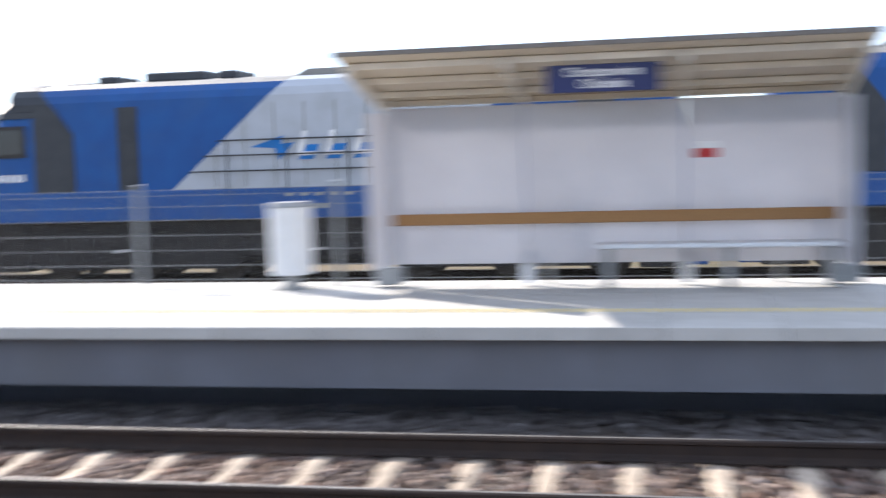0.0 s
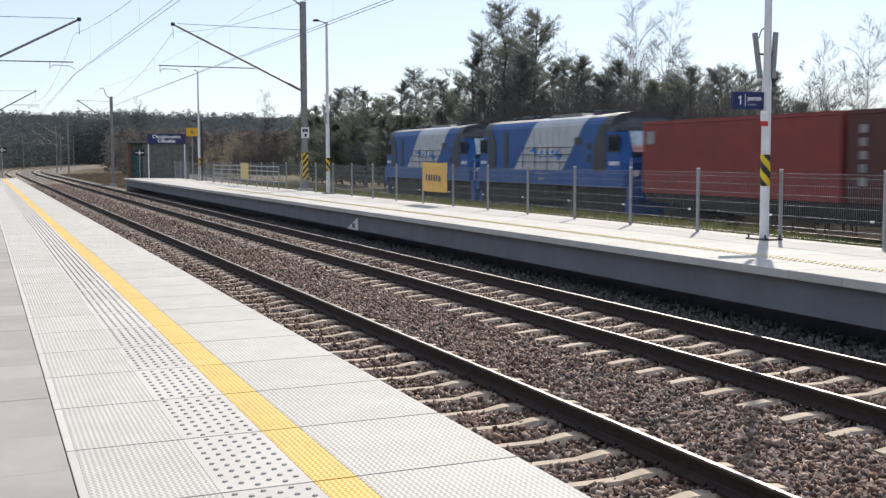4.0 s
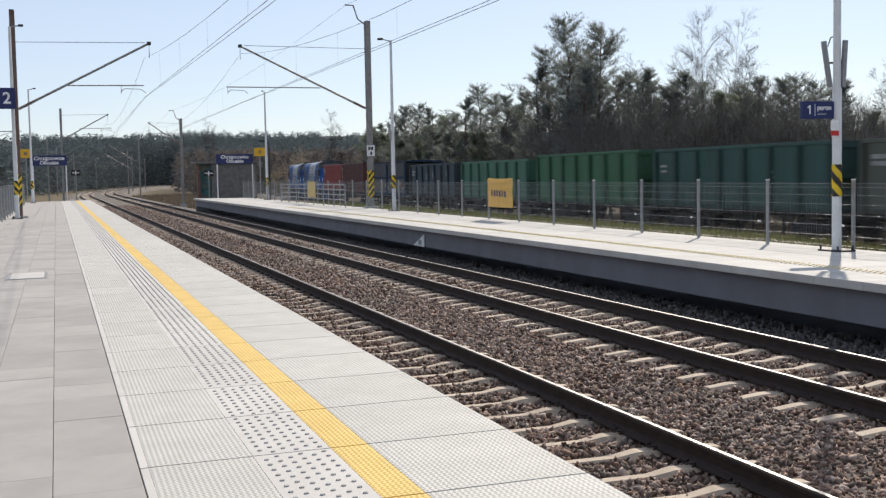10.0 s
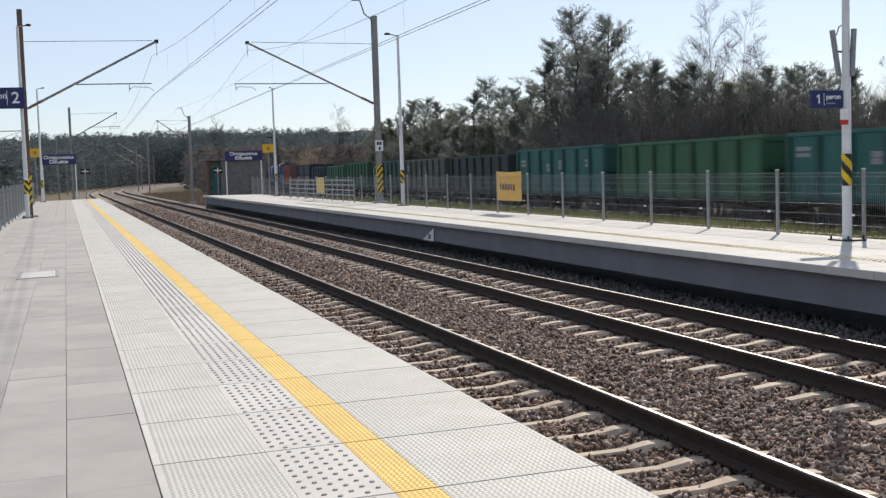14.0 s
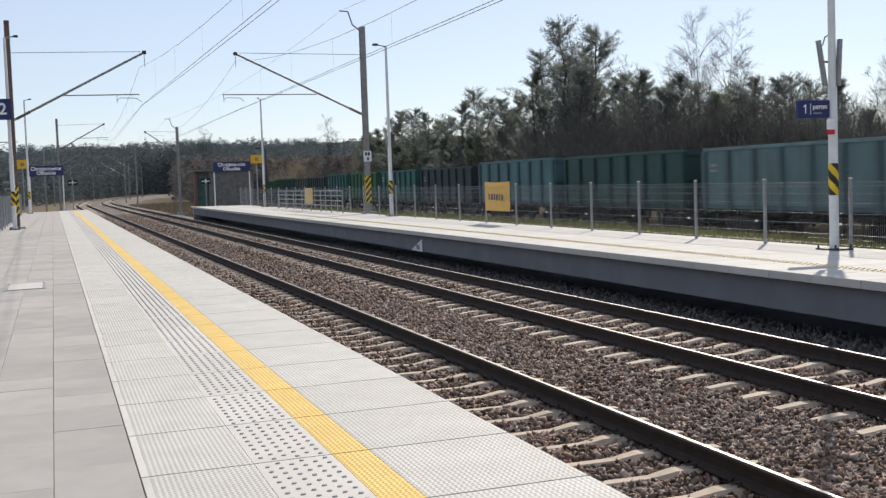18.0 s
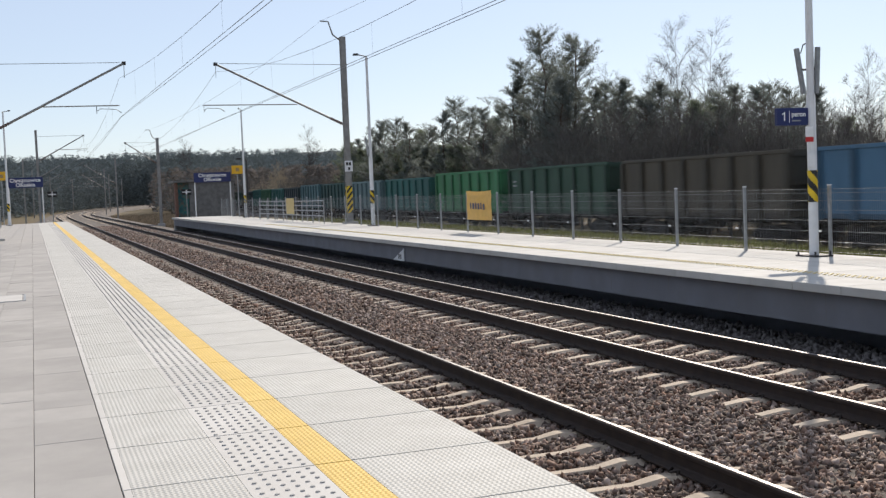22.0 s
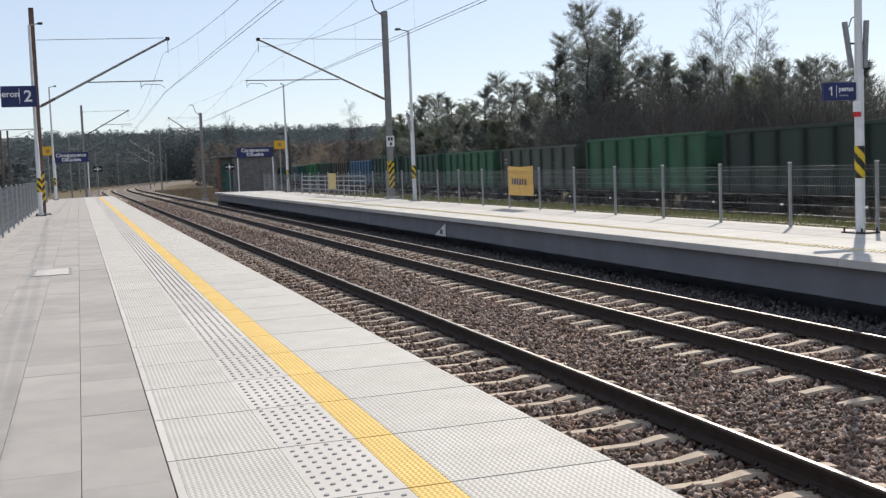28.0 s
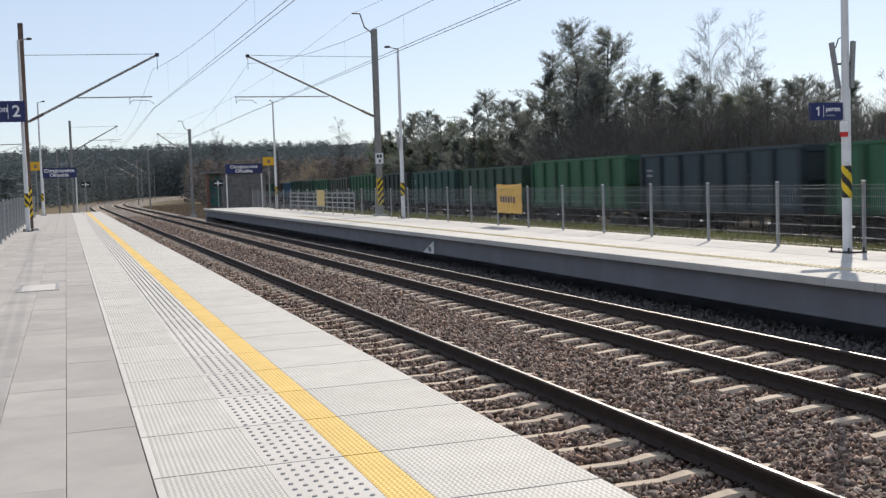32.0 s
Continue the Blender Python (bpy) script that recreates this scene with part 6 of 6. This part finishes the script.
TRAIN = [(0.0, loco("blue diesel locomotive with a slanted silver field, leading the train")),
         (17.55, loco("second blue diesel locomotive coupled behind the first")),
         (35.1, container_wagon()), (63.45, hopper_wagon())]
FIRST = 78.58
STEP = 13.92
MARKS = [(1.2, 2.9, 0.8, 0.14), (5.3, 2.6, 0.9, 0.2), (7.1, 2.7, 0.4, 0.25), (10.7, 2.8, 0.4, 0.16)]
CONSIST = ["slate", "paleteal", "green", "darkteal", "olive", "dark", "teal", "green", "teal", "dark", "blueteal", "darkteal", "paleblue", "teal", "bright", "darkgreen", "brown", "blue", "darkgreen", "darkgreen",
           "green", "olive", "green", "black", "darkteal", "darkgreen", "green", "slate", "green", "slate", "green", "darkgreen"]
NAMES = {"slate": "slate blue", "paleteal": "faded pale teal", "green": "green", "darkteal": "dark teal", "olive": "weathered olive grey", "dark": "sooty dark grey", "teal": "teal green", "paleblue": "faded pale blue",
         "bright": "bright green", "black": "blackish green", "blueteal": "faded blue teal", "brown": "rusty brown", "blue": "sky blue", "darkgreen": "dark green"}
for i, c in enumerate(CONSIST):
    mk = MARKS if c in ("teal", "olive", "slate") and i < 12 else [(1.2, 2.8, 0.5, 0.1), (9.4, 2.5, 0.35, 0.1)] if i % 3 == 0 else False
    TRAIN.append((FIRST + STEP * i, gondola(c, NAMES[c] + " open goods wagon with ribbed steel sides", mk, (0.0, 0.05, 0.12, -0.03)[(i * 7) % 4])))


# ---- trees and woods ----
def pine_mesh(seed, h, spread, bare, dense, young=False):
    """A Scots pine: a bent trunk, upswept limbs in uneven whorls, the needles in separate clumps at their ends with sky between."""
    rng = np.random.default_rng(seed)
    rnd = random.Random(seed)
    wood = bmesh.new()
    bend_at = [Vector((0, 0, 0))]
    for i in range(8):
        bend_at.append(Vector((rnd.uniform(-0.12, 0.12) * i * 0.5, rnd.uniform(-0.12, 0.12) * i * 0.5, h * (i + 1) / 8)))
    for i in range(8):
        r = lambda q: h * 0.0125 * (1 - q * 0.88) + 0.01
        rod(wood, bend_at[i], bend_at[i + 1], r(i / 8), r((i + 1) / 8), 7, caps=i in (0, 7))
    clumps = []
    z = h * bare
    heavy = rnd.uniform(0, 6.28)
    while z < h * 0.985:
        q = (z / h - bare) / (1 - bare)
        reach = spread * (1 - q) ** 0.52 * (0.35 + 0.65 * min(1.0, q / 0.25 + 0.35)) * (0.75 + 0.25 * math.sin(q * 13.0 + seed)) + 0.25
        for _ in range(rnd.choice((3, 4, 4, 5))):
            az = rnd.uniform(0, 2 * math.pi)
            ln = reach * rnd.uniform(0.4, 1.15) * (1 + 0.28 * math.cos(az - heavy))
            i = min(7, int(z / h * 8))
            p = bend_at[i].lerp(bend_at[i + 1], z / h * 8 - i)
            up = rnd.uniform(0.05, 0.4) + q * 0.32
            mid = p + Vector((math.cos(az), math.sin(az), up * 0.5)) * ln * 0.55
            end = mid + Vector((math.cos(az + rnd.uniform(-0.4, 0.4)), math.sin(az + rnd.uniform(-0.4, 0.4)), up + 0.35)) * ln * 0.5
            rod(wood, p, mid, 0.016 + 0.011 * ln, 0.012 + 0.006 * ln, 4, caps=False)
            rod(wood, mid, end, 0.012 + 0.006 * ln, 0.007, 3, caps=False)
            clumps.append((end, end - mid, 1.0))
            for j in range(max(3, int(ln * (2.9 if not young else 3.6)))):
                u = rnd.uniform(0.25, 0.95)
                c = p.lerp(mid, u / 0.55) if u < 0.55 else mid.lerp(end, (u - 0.55) / 0.45)
                sa = az + rnd.choice((-1, 1)) * rnd.uniform(0.5, 1.3)
                e = c + Vector((math.cos(sa), math.sin(sa), rnd.uniform(0.25, 0.9))) * (0.22 + ln * 0.24 * rnd.uniform(0.5, 1.3))
                rod(wood, c, e, 0.011, 0.006, 3, caps=False)
                clumps.append((e, e - c, rnd.uniform(0.6, 1.1)))
        z += h * 0.03 * rnd.uniform(0.6, 1.6)
    for i in range(3):
        clumps.append((Vector((bend_at[8].x, bend_at[8].y, h - 0.25 * i)), Vector((0, 0, 1)), 0.8))
    V = []
    for c, along, size in clumps:
        k = int(dense * 3.4 * size)
        d = rng.normal(size=(k, 3))
        d /= np.linalg.norm(d, axis=1)[:, None]
        r = rng.random((k, 1)) ** 0.45
        al = np.array(tuple(along.normalized()))
        off = d * r * np.array([0.19, 0.19, 0.15])
        base = np.array(tuple(c)) + (off + al * rng.uniform(-0.75, 0.3, (k, 1))) * size * h / 12
        a = d * 0.5 + rng.normal(size=(k, 3)) * 0.3 + al * 0.7 + [0, 0, 0.3]
        a /= np.linalg.norm(a, axis=1)[:, None]
        b = np.cross(a, rng.normal(size=(k, 3)))
        b /= np.linalg.norm(b, axis=1)[:, None] + 1e-9
        L = rng.uniform(0.14, 0.32, (k, 1))
        V.append(np.stack([base - b * L * 0.08, base + b * L * 0.08, base + a * L], 1).reshape(-1, 3))
    v = np.concatenate(V)
    return finish("trunk", wood, M["bark"]), raw_mesh("crown", v, np.arange(len(v)).reshape(-1, 3), M["needle2"] if young else M["needle"])


def bare_tree_mesh(seed, h, mat_trunk, mat_twig, levels=5, spread=0.42, thick=0.016, droop=0.0, twigs=3, fine_r=0.015):
    rnd = random.Random(seed)
    wood, fine = bmesh.new(), bmesh.new()

    def grow(p, d, ln, r, lv):
        q = p + d * ln
        rod(wood if lv > 2 else fine, p, q, r, r * 0.68, 6 if lv > 3 else 3, caps=False)
        if lv == 0:
            return
        k = 2 if lv > levels - 1 else rnd.choice((2, 3, twigs))
        for i in range(k):
            t = Vector((rnd.gauss(0, 1), rnd.gauss(0, 1), rnd.gauss(0.25 - droop * (levels - lv), 0.6)))
            nd = (d * (0.95 if i == 0 else 0.65) + t * spread * (0.5 if i == 0 else 1.0)).normalized()
            st = p.lerp(q, 1.0 if i == 0 else rnd.uniform(0.45, 1.0))
            grow(st, nd, ln * rnd.uniform(0.68, 0.88), max(fine_r, r * (0.66 if i == 0 else 0.5)), lv - 1)
    grow(Vector((0, 0, 0)), Vector((rnd.uniform(-0.05, 0.05), rnd.uniform(-0.05, 0.05), 1)).normalized(), h * 0.25, h * thick, levels)
    return finish("trunk", wood, mat_trunk), finish("crown", fine, mat_twig)


def tree(kind, meshes, yaw, dist, scale, label, turn=0.0, z=-1.88, category="tree"):
    a = radians(yaw)
    g = thing(kind, pose(-math.sin(a) * dist, math.cos(a) * dist, z, 0, 0, turn), label, category, "trees behind the goods line")
    g.scale = (scale, scale, scale)
    for nm, me in zip(("trunk", "crown"), meshes):
        ob = new(nm, me)
        ob.parent = g
    return g


PINE_A = pine_mesh(21, 14.0, 3.3, 0.14, 12)
PINE_B = pine_mesh(22, 13.0, 3.0, 0.16, 12)
PINE_C = pine_mesh(23, 11.0, 2.8, 0.06, 11)
PINE_Y = pine_mesh(24, 8.0, 2.0, 0.04, 10, True)
BARE_A = bare_tree_mesh(31, 9.0, M["twig"], M["twig"], 7, 0.44, 0.012, 0, 3, 0.006)
BARE_B = bare_tree_mesh(32, 8.0, M["twig"], M["twig"], 7, 0.48, 0.012, 0, 3, 0.006)
PALE = bare_tree_mesh(33, 7.0, M["ochre"], M["ochre"], 7, 0.6, 0.012, 0, 3, 0.02)


def birch_mesh(seed, h):
    """A slender birch: upright leaders, rising limbs that fork again and again into a round haze of fine twigs."""
    rnd = random.Random(seed)
    wood, fine = bmesh.new(), bmesh.new()

    def twig(p, d, ln, lv):
        q = p + d * ln
        rod(fine, p, q, 0.0018 + 0.0016 * lv, 0.0015 + 0.0012 * lv, 3, caps=False)
        if lv == 0:
            return
        for _ in range(3):
            nd = (d + Vector((rnd.gauss(0, 1), rnd.gauss(0, 1), rnd.gauss(0.1, 0.5))) * 0.38 - Vector((0, 0, 0.05 * (4 - lv)))).normalized()
            twig(p.lerp(q, rnd.uniform(0.35, 1.0)), nd, ln * rnd.uniform(0.62, 0.86), lv - 1)

    def leader(p, lean, hh, k, first):
        for i in range(k):
            q = p + (lean + Vector((rnd.gauss(0, 0.05), rnd.gauss(0, 0.05), 0))) * hh / k
            rod(wood, p, q, hh * 0.0042 * (1 - i / k) + 0.005, hh * 0.0042 * (1 - (i + 1) / k) + 0.005, 6, caps=False)
            if i >= first:
                for _ in range(3):
                    az = rnd.uniform(0, 2 * math.pi)
                    d = Vector((math.cos(az), math.sin(az), rnd.uniform(0.8, 1.7))).normalized()
                    taper = math.sin(math.pi * (0.25 + 0.7 * (i - first) / (k - first)))
                    twig(p.lerp(q, rnd.random()), d, hh * 0.1 * (0.35 + 0.75 * taper) * rnd.uniform(0.7, 1.2), 4)
            p = q
    leader(Vector((0, 0, 0)), Vector((rnd.uniform(-0.04, 0.04), rnd.uniform(-0.04, 0.04), 1)), h, 14, 5)
    for _ in range(2):
        az = rnd.uniform(0, 2 * math.pi)
        leader(Vector((0, 0, h * rnd.uniform(0.3, 0.42))), Vector((math.cos(az) * 0.28, math.sin(az) * 0.28, 1)), h * 0.5, 8, 2)
    return finish("trunk", wood, M["birchbark"]), finish("crown", fine, M["birchtwig"])


BIRCH, BIRCH2 = birch_mesh(34, 12.0), birch_mesh(37, 11.5)

PINES = ((PINE_A, 14.0), (PINE_B, 13.0), (PINE_C, 11.0), (PINE_Y, 8.0))


def planted(kind, mesh, h0, yaw, across, elev, label, turn, category="tree"):
    """A tree on a bearing, the given way beyond the goods line's strip, grown to an angle of height."""
    d = across / math.cos(radians(yaw))
    return tree(kind, mesh, yaw, d, (d * math.tan(radians(elev - 1.146 + yaw * 0.0115)) + EYE_Z + 1.88) / h0, label, turn, category=category)


# the tall pair of pines and their neighbours: yaw, across, height in degrees, form
rnd = random.Random(78)
for yaw, ac, el, k in ((64.6, 38, 7.85, 0), (63.2, 39, 7.45, 1), (65.6, 40, 6.4, 0), (63.6, 41, 6.6, 1), (66.1, 39, 5.4, 2), (63.9, 37, 5.4, 2), (61.6, 39, 5.2, 0), (62.1, 41, 4.9, 2), (60.6, 40, 4.7, 1), (64.4, 42, 6.0, 1), (59.6, 40, 4.6, 2)):
    planted("pine_tree", *PINES[k], yaw, ac, el, "tall dark pine with an uneven open crown", rnd.uniform(0, 360))
for yaw, el, k in ((74.5, 2.6, 3), (73.9, 2.75, 2), (73.3, 3.3, 1), (72.7, 3.6, 2), (72.1, 3.75, 1), (71.5, 3.5, 2), (70.9, 3.1, 3), (70.3, 3.2, 2), (69.7, 4.0, 2), (69.0, 4.65, 0), (68.4, 4.2, 1), (67.8, 4.1, 2), (67.2, 3.5, 3), (66.7, 4.2, 2)):
    planted("pine_tree", *PINES[k], yaw, rnd.uniform(40, 45), el, "young pine with dense green needles" if k == 3 else "dark pine at the wood's edge", rnd.uniform(0, 360))
for i in range(20):
    yaw = 66.4 + 8.2 * i / 19 + rnd.uniform(-0.2, 0.2)
    planted("pine_tree", *PINES[(3, 2, 3)[i % 3]], yaw, rnd.uniform(38.5, 44), float(np.interp(yaw, [66, 70, 74, 77], [3.0, 2.6, 2.1, 1.7])) * rnd.uniform(0.8, 1.1), "young pine with dense green needles" if i % 3 != 1 else "dark pine at the wood's edge", rnd.uniform(0, 360))
for yaw, el, k in ((58.9, 5.0, 2), (57.2, 3.6, 3), (54.4, 4.6, 2), (52.9, 4.5, 1), (50.4, 2.9, 3), (59.9, 4.4, 2), (58.2, 4.6, 0), (56.4, 4.5, 1), (55.4, 4.7, 2), (53.7, 4.8, 0), (51.8, 4.4, 2), (57.0, 4.0, 3), (55.9, 3.7, 3), (60.9, 5.2, 2)):
    planted("pine_tree", *PINES[k], yaw, rnd.uniform(37, 41), el, "smaller pine among bare trees", rnd.uniform(0, 360))
for yaw, ac, el, me in ((58.0, 44, 7.3, BIRCH), (57.0, 46, 7.3, BIRCH2), (49.3, 46, 5.8, BIRCH2), (47.6, 47, 6.2, BIRCH), (59.2, 47, 5.4, BIRCH), (76.5, 52, 3.2, BIRCH), (61.0, 46, 5.6, BIRCH2)):
    planted("birch_tree", me, 12.0, yaw, ac, el, "tall bare birch with fine pale twigs", rnd.uniform(0, 360))
rnd = random.Random(77)
for i in range(64):
    yaw = 44.5 + 22.0 * i / 63 + rnd.uniform(-0.3, 0.3)
    top = float(np.interp(yaw, [44, 47, 52, 56, 66], [2.2, 3.6, 5.0, 5.6, 5.0]))
    planted("bare_tree", (BARE_A, BARE_B)[i % 2], 8.4, yaw, rnd.uniform(33, 44), top * rnd.uniform(0.7, 1.08), "bare brown broadleaf tree in a thicket", rnd.uniform(0, 360))
for i in range(34):
    yaw = 33 + 44 * i / 33 + rnd.uniform(-0.5, 0.5)
    d = (rnd.uniform(31, 36) + (2 if yaw > 60 else 0) + (6 if yaw > 70 else 0)) / math.cos(radians(yaw))
    tree("bare_shrub", (BARE_B, BARE_A)[i % 2], yaw, d, rnd.uniform(0.34, 0.5), "low bare shrub in dry grass", rnd.uniform(0, 360), category="shrub")
for i, (yaw, d, sc) in enumerate(((78.2, 186, 1.12), (77.9, 190, 0.95), (78.6, 196, 0.8), (79.2, 205, 0.7), (77.4, 194, 0.75))):
    tree("pale_bush", PALE, yaw, d, sc, "pale leafless bush before the far wood", i * 77.0, category="bush")
for i in range(10):
    tree("bare_tree", (BARE_A, BARE_B)[i % 2], 78.6 + i * 0.5, rnd.uniform(215, 240), rnd.uniform(0.75, 1.0), "leafless tree before the far wood", rnd.uniform(0, 360))
tree("birch_tree", BIRCH2, 82.3, 262, 1.3, "tall bare birch with fine pale twigs", 40)


def thicket():
    """Tangled undergrowth behind the goods line, too dense to count: leafless stems, and green sprays among them."""
    rng = np.random.default_rng(91)
    for name, k, mat, wide, lo, hi, share, label in (("undergrowth", 120000, M["twig"], 0.011, 0.5, 1.9, 1.0, "tangled leafless undergrowth between the trees"),
                                                     ("evergreen_undergrowth", 70000, M["needle"], 0.022, 0.1, 0.26, 0.9, "dark green undergrowth among bare stems")):
        yaw = np.radians(rng.uniform(33 if share == 1.0 else 50, 78, k))
        if share < 1.0:
            # green comes in patches
            keep = (np.sin(np.degrees(yaw) * 1.7) + np.sin(np.degrees(yaw) * 4.3 + 1) + rng.normal(0, 0.6, k)) > 0.1
            yaw = yaw[keep]
            k = len(yaw)
        d = (rng.uniform(32, 47, k) + np.interp(np.degrees(yaw), [44, 66, 78], [0, 2, 16])) / np.cos(yaw)
        d = np.minimum(d, 175)
        yaw = np.where(d * np.cos(yaw) < 31, np.radians(60), yaw)
        top = np.interp(np.degrees(yaw), [33, 43, 45, 48, 52, 60, 68, 78], [1.3, 1.5, 2.6, 3.6, 5.2, 6.2, 5.6, 4.4]) * share
        h = rng.random(k) ** 1.2 * top * rng.uniform(0.6, 1.1, k)
        base = np.stack([-np.sin(yaw) * d, np.cos(yaw) * d, -1.4 + h], 1)
        a = rng.normal(size=(k, 3)) * [0.25, 0.25, 0.3] + [0, 0, 0.8 if share == 1.0 else 0.2]
        L = rng.uniform(lo, hi, (k, 1))
        b = np.cross(a, rng.normal(size=(k, 3)))
        b /= np.linalg.norm(b, axis=1)[:, None] + 1e-9
        v = np.stack([base - b * wide, base + b * wide, base + a * L], 1).reshape(-1, 3)
        ob = new(name, raw_mesh(name, v, np.arange(len(v)).reshape(-1, 3), mat))
        tagged(ob, label, "undergrowth", kind="stuff")


thicket()


def far_woods():
    """The wooded ridge on the horizon: a close stand of conifers with round, ragged tops, leafless crowns before them."""
    for name, mat, k, y0, y1, d0, d1, slim, label in (("far_woods", M["forest"], 3900, 70, 108, 240, 520, 0.15, "conifer woods along the horizon, coloured bluish for haze"),
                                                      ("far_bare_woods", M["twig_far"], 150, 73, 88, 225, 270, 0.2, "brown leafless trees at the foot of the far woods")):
        rng = np.random.default_rng(55 + k)
        V = []
        for i in range(k):
            yaw, d = rng.uniform(y0, y1), d0 + (d1 - d0) * rng.random() ** 0.7
            if yaw > 91 and k > 1000:
                d = rng.uniform(160, d1)
            if i % 6 == 0 and k > 1000:
                yaw, d = rng.uniform(77, 91), rng.uniform(485, 545)
            a = math.radians(yaw)
            x, y = -math.sin(a) * d, math.cos(a) * d
            lane = y - bend(-x)[0]
            if -x < 470 and -7 < lane < 22:
                continue
            ridge = 2.2 + 0.06 * math.sin(yaw * 0.55) + 0.04 * math.sin(yaw * 2.3) + 0.03 * math.sin(yaw * 7.1)
            share = (0.5 + 0.5 * (d - d0) / (d1 - d0)) if k > 1000 else 0.62
            top = d * math.tan(math.radians(ridge * rng.uniform(0.9, 1.03) * share)) + EYE_Z
            hgt = max(5.0, top + 1.9)
            z = top - hgt
            m = 200
            q = rng.random(m) ** 0.8
            az = rng.uniform(0, 2 * np.pi, m)
            r = hgt * slim * rng.uniform(0.8, 1.3) * np.sqrt(np.maximum(0.0, 1 - q * q)) * rng.uniform(0.3, 1.1, m) + 0.08
            c = np.stack([x + r * np.cos(az), y + r * np.sin(az), z + hgt * (0.02 + 0.97 * q)], 1)
            big = rng.uniform(0.7, 1.3, (m, 1))
            e = rng.normal(size=(m, 3)) * [0.42, 0.42, 0.2] * big
            g = rng.normal(size=(m, 3)) * [0.42, 0.42, 0.3] * big
            V.append(np.stack([c, c + e, c + g], 1).reshape(-1, 3))
        v = np.concatenate(V)
        ob = new(name, raw_mesh(name, v, np.arange(len(v)).reshape(-1, 3), mat))
        tagged(ob, label, "woods", kind="stuff")


far_woods()


def far_ridge():
    """A dark rise added as backing, to fill the gaps between the last trees."""
    bm = bmesh.new()
    k = 90
    rows = []
    for d, el in ((545, None), (560, 1.2), (585, 1.93)):
        row = []
        for i in range(k + 1):
            yaw = 60 + 60 * i / k
            h = -2.0 if el is None else d * math.tan(radians(el * (1 + 0.03 * math.sin(yaw * 1.1) + 0.02 * math.sin(yaw * 3.7)))) + EYE_Z
            row.append(bm.verts.new((-math.sin(radians(yaw)) * d, math.cos(radians(yaw)) * d, h)))
        rows.append(row)
    for a, b in zip(rows, rows[1:]):
        for i in range(k):
            bm.faces.new((a[i], a[i + 1], b[i + 1], b[i]))
    tagged(part("far_ridge", bm, M["ridge"], smooth=True), "dark rise added as backing behind the far trees", "ridge", kind="structure")


far_ridge()


def far_hills():
    bm = bmesh.new()
    k = 60
    lo = [bm.verts.new((-math.sin(radians(40 + 80 * i / k)) * 1900, math.cos(radians(40 + 80 * i / k)) * 1900, -5)) for i in range(k + 1)]
    hi = [bm.verts.new((-math.sin(radians(40 + 80 * i / k)) * 2100, math.cos(radians(40 + 80 * i / k)) * 2100, 12 + 56 * math.exp(-((40 + 80 * i / k - 74.5) / 4.0) ** 2) + 30 * math.exp(-((40 + 80 * i / k - 62) / 10.0) ** 2) + 5 * noise.noise((i * 0.4, 0, 3)))) for i in range(k + 1)]
    for i in range(k):
        bm.faces.new((lo[i], lo[i + 1], hi[i + 1], hi[i]))
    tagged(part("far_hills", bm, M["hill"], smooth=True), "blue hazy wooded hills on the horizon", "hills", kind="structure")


far_hills()


def grass_tufts():
    rng = np.random.default_rng(14)
    for name, k, mat, label in (("grass_tufts", 42000, M["blade"], "short green and straw grass behind the fence"), ("dry_grass_tufts", 26000, M["straw"], "dry straw grass inside the curve of the line")):
        near = name == "grass_tufts"
        s = rng.uniform(-10, 70, k) if near else rng.uniform(88, 230, k)
        n = 13.95 + rng.random(k) ** 0.8 * 6.5 if near else rng.uniform(12.0, 27.0, k)
        z = np.array([bank_z(a, b) for a, b in zip(n, s)]) if near else np.full(k, -1.9)
        c = np.stack([-s, n + np.array([bend(v)[0] for v in s]), z], 1)
        a = rng.normal(size=(k, 3)) * [0.5, 0.5, 0.2] + [0, 0, 1]
        L = rng.uniform(0.05, 0.2, (k, 1)) * (1 if near else 2.6)
        b = rng.normal(size=(k, 3)) * [1, 1, 0]
        b /= np.linalg.norm(b, axis=1)[:, None]
        w = 0.012 if near else 0.05
        v = np.stack([c - b * w, c + b * w, c + a * L], 1).reshape(-1, 3)
        ob = new(name, raw_mesh(name, v, np.arange(len(v)).reshape(-1, 3), mat))
        tagged(ob, label, "grass", kind="stuff")


grass_tufts()


# ---- motion ----
def front(t):
    return 16.313 + 14.764 * t + 0.02474 * t * t / 2


def motions():
    for back, wagon in TRAIN:
        walk(wagon, [(t, t_pose(front(t) - back)) for t in range(0, 33, 2)])


motions()
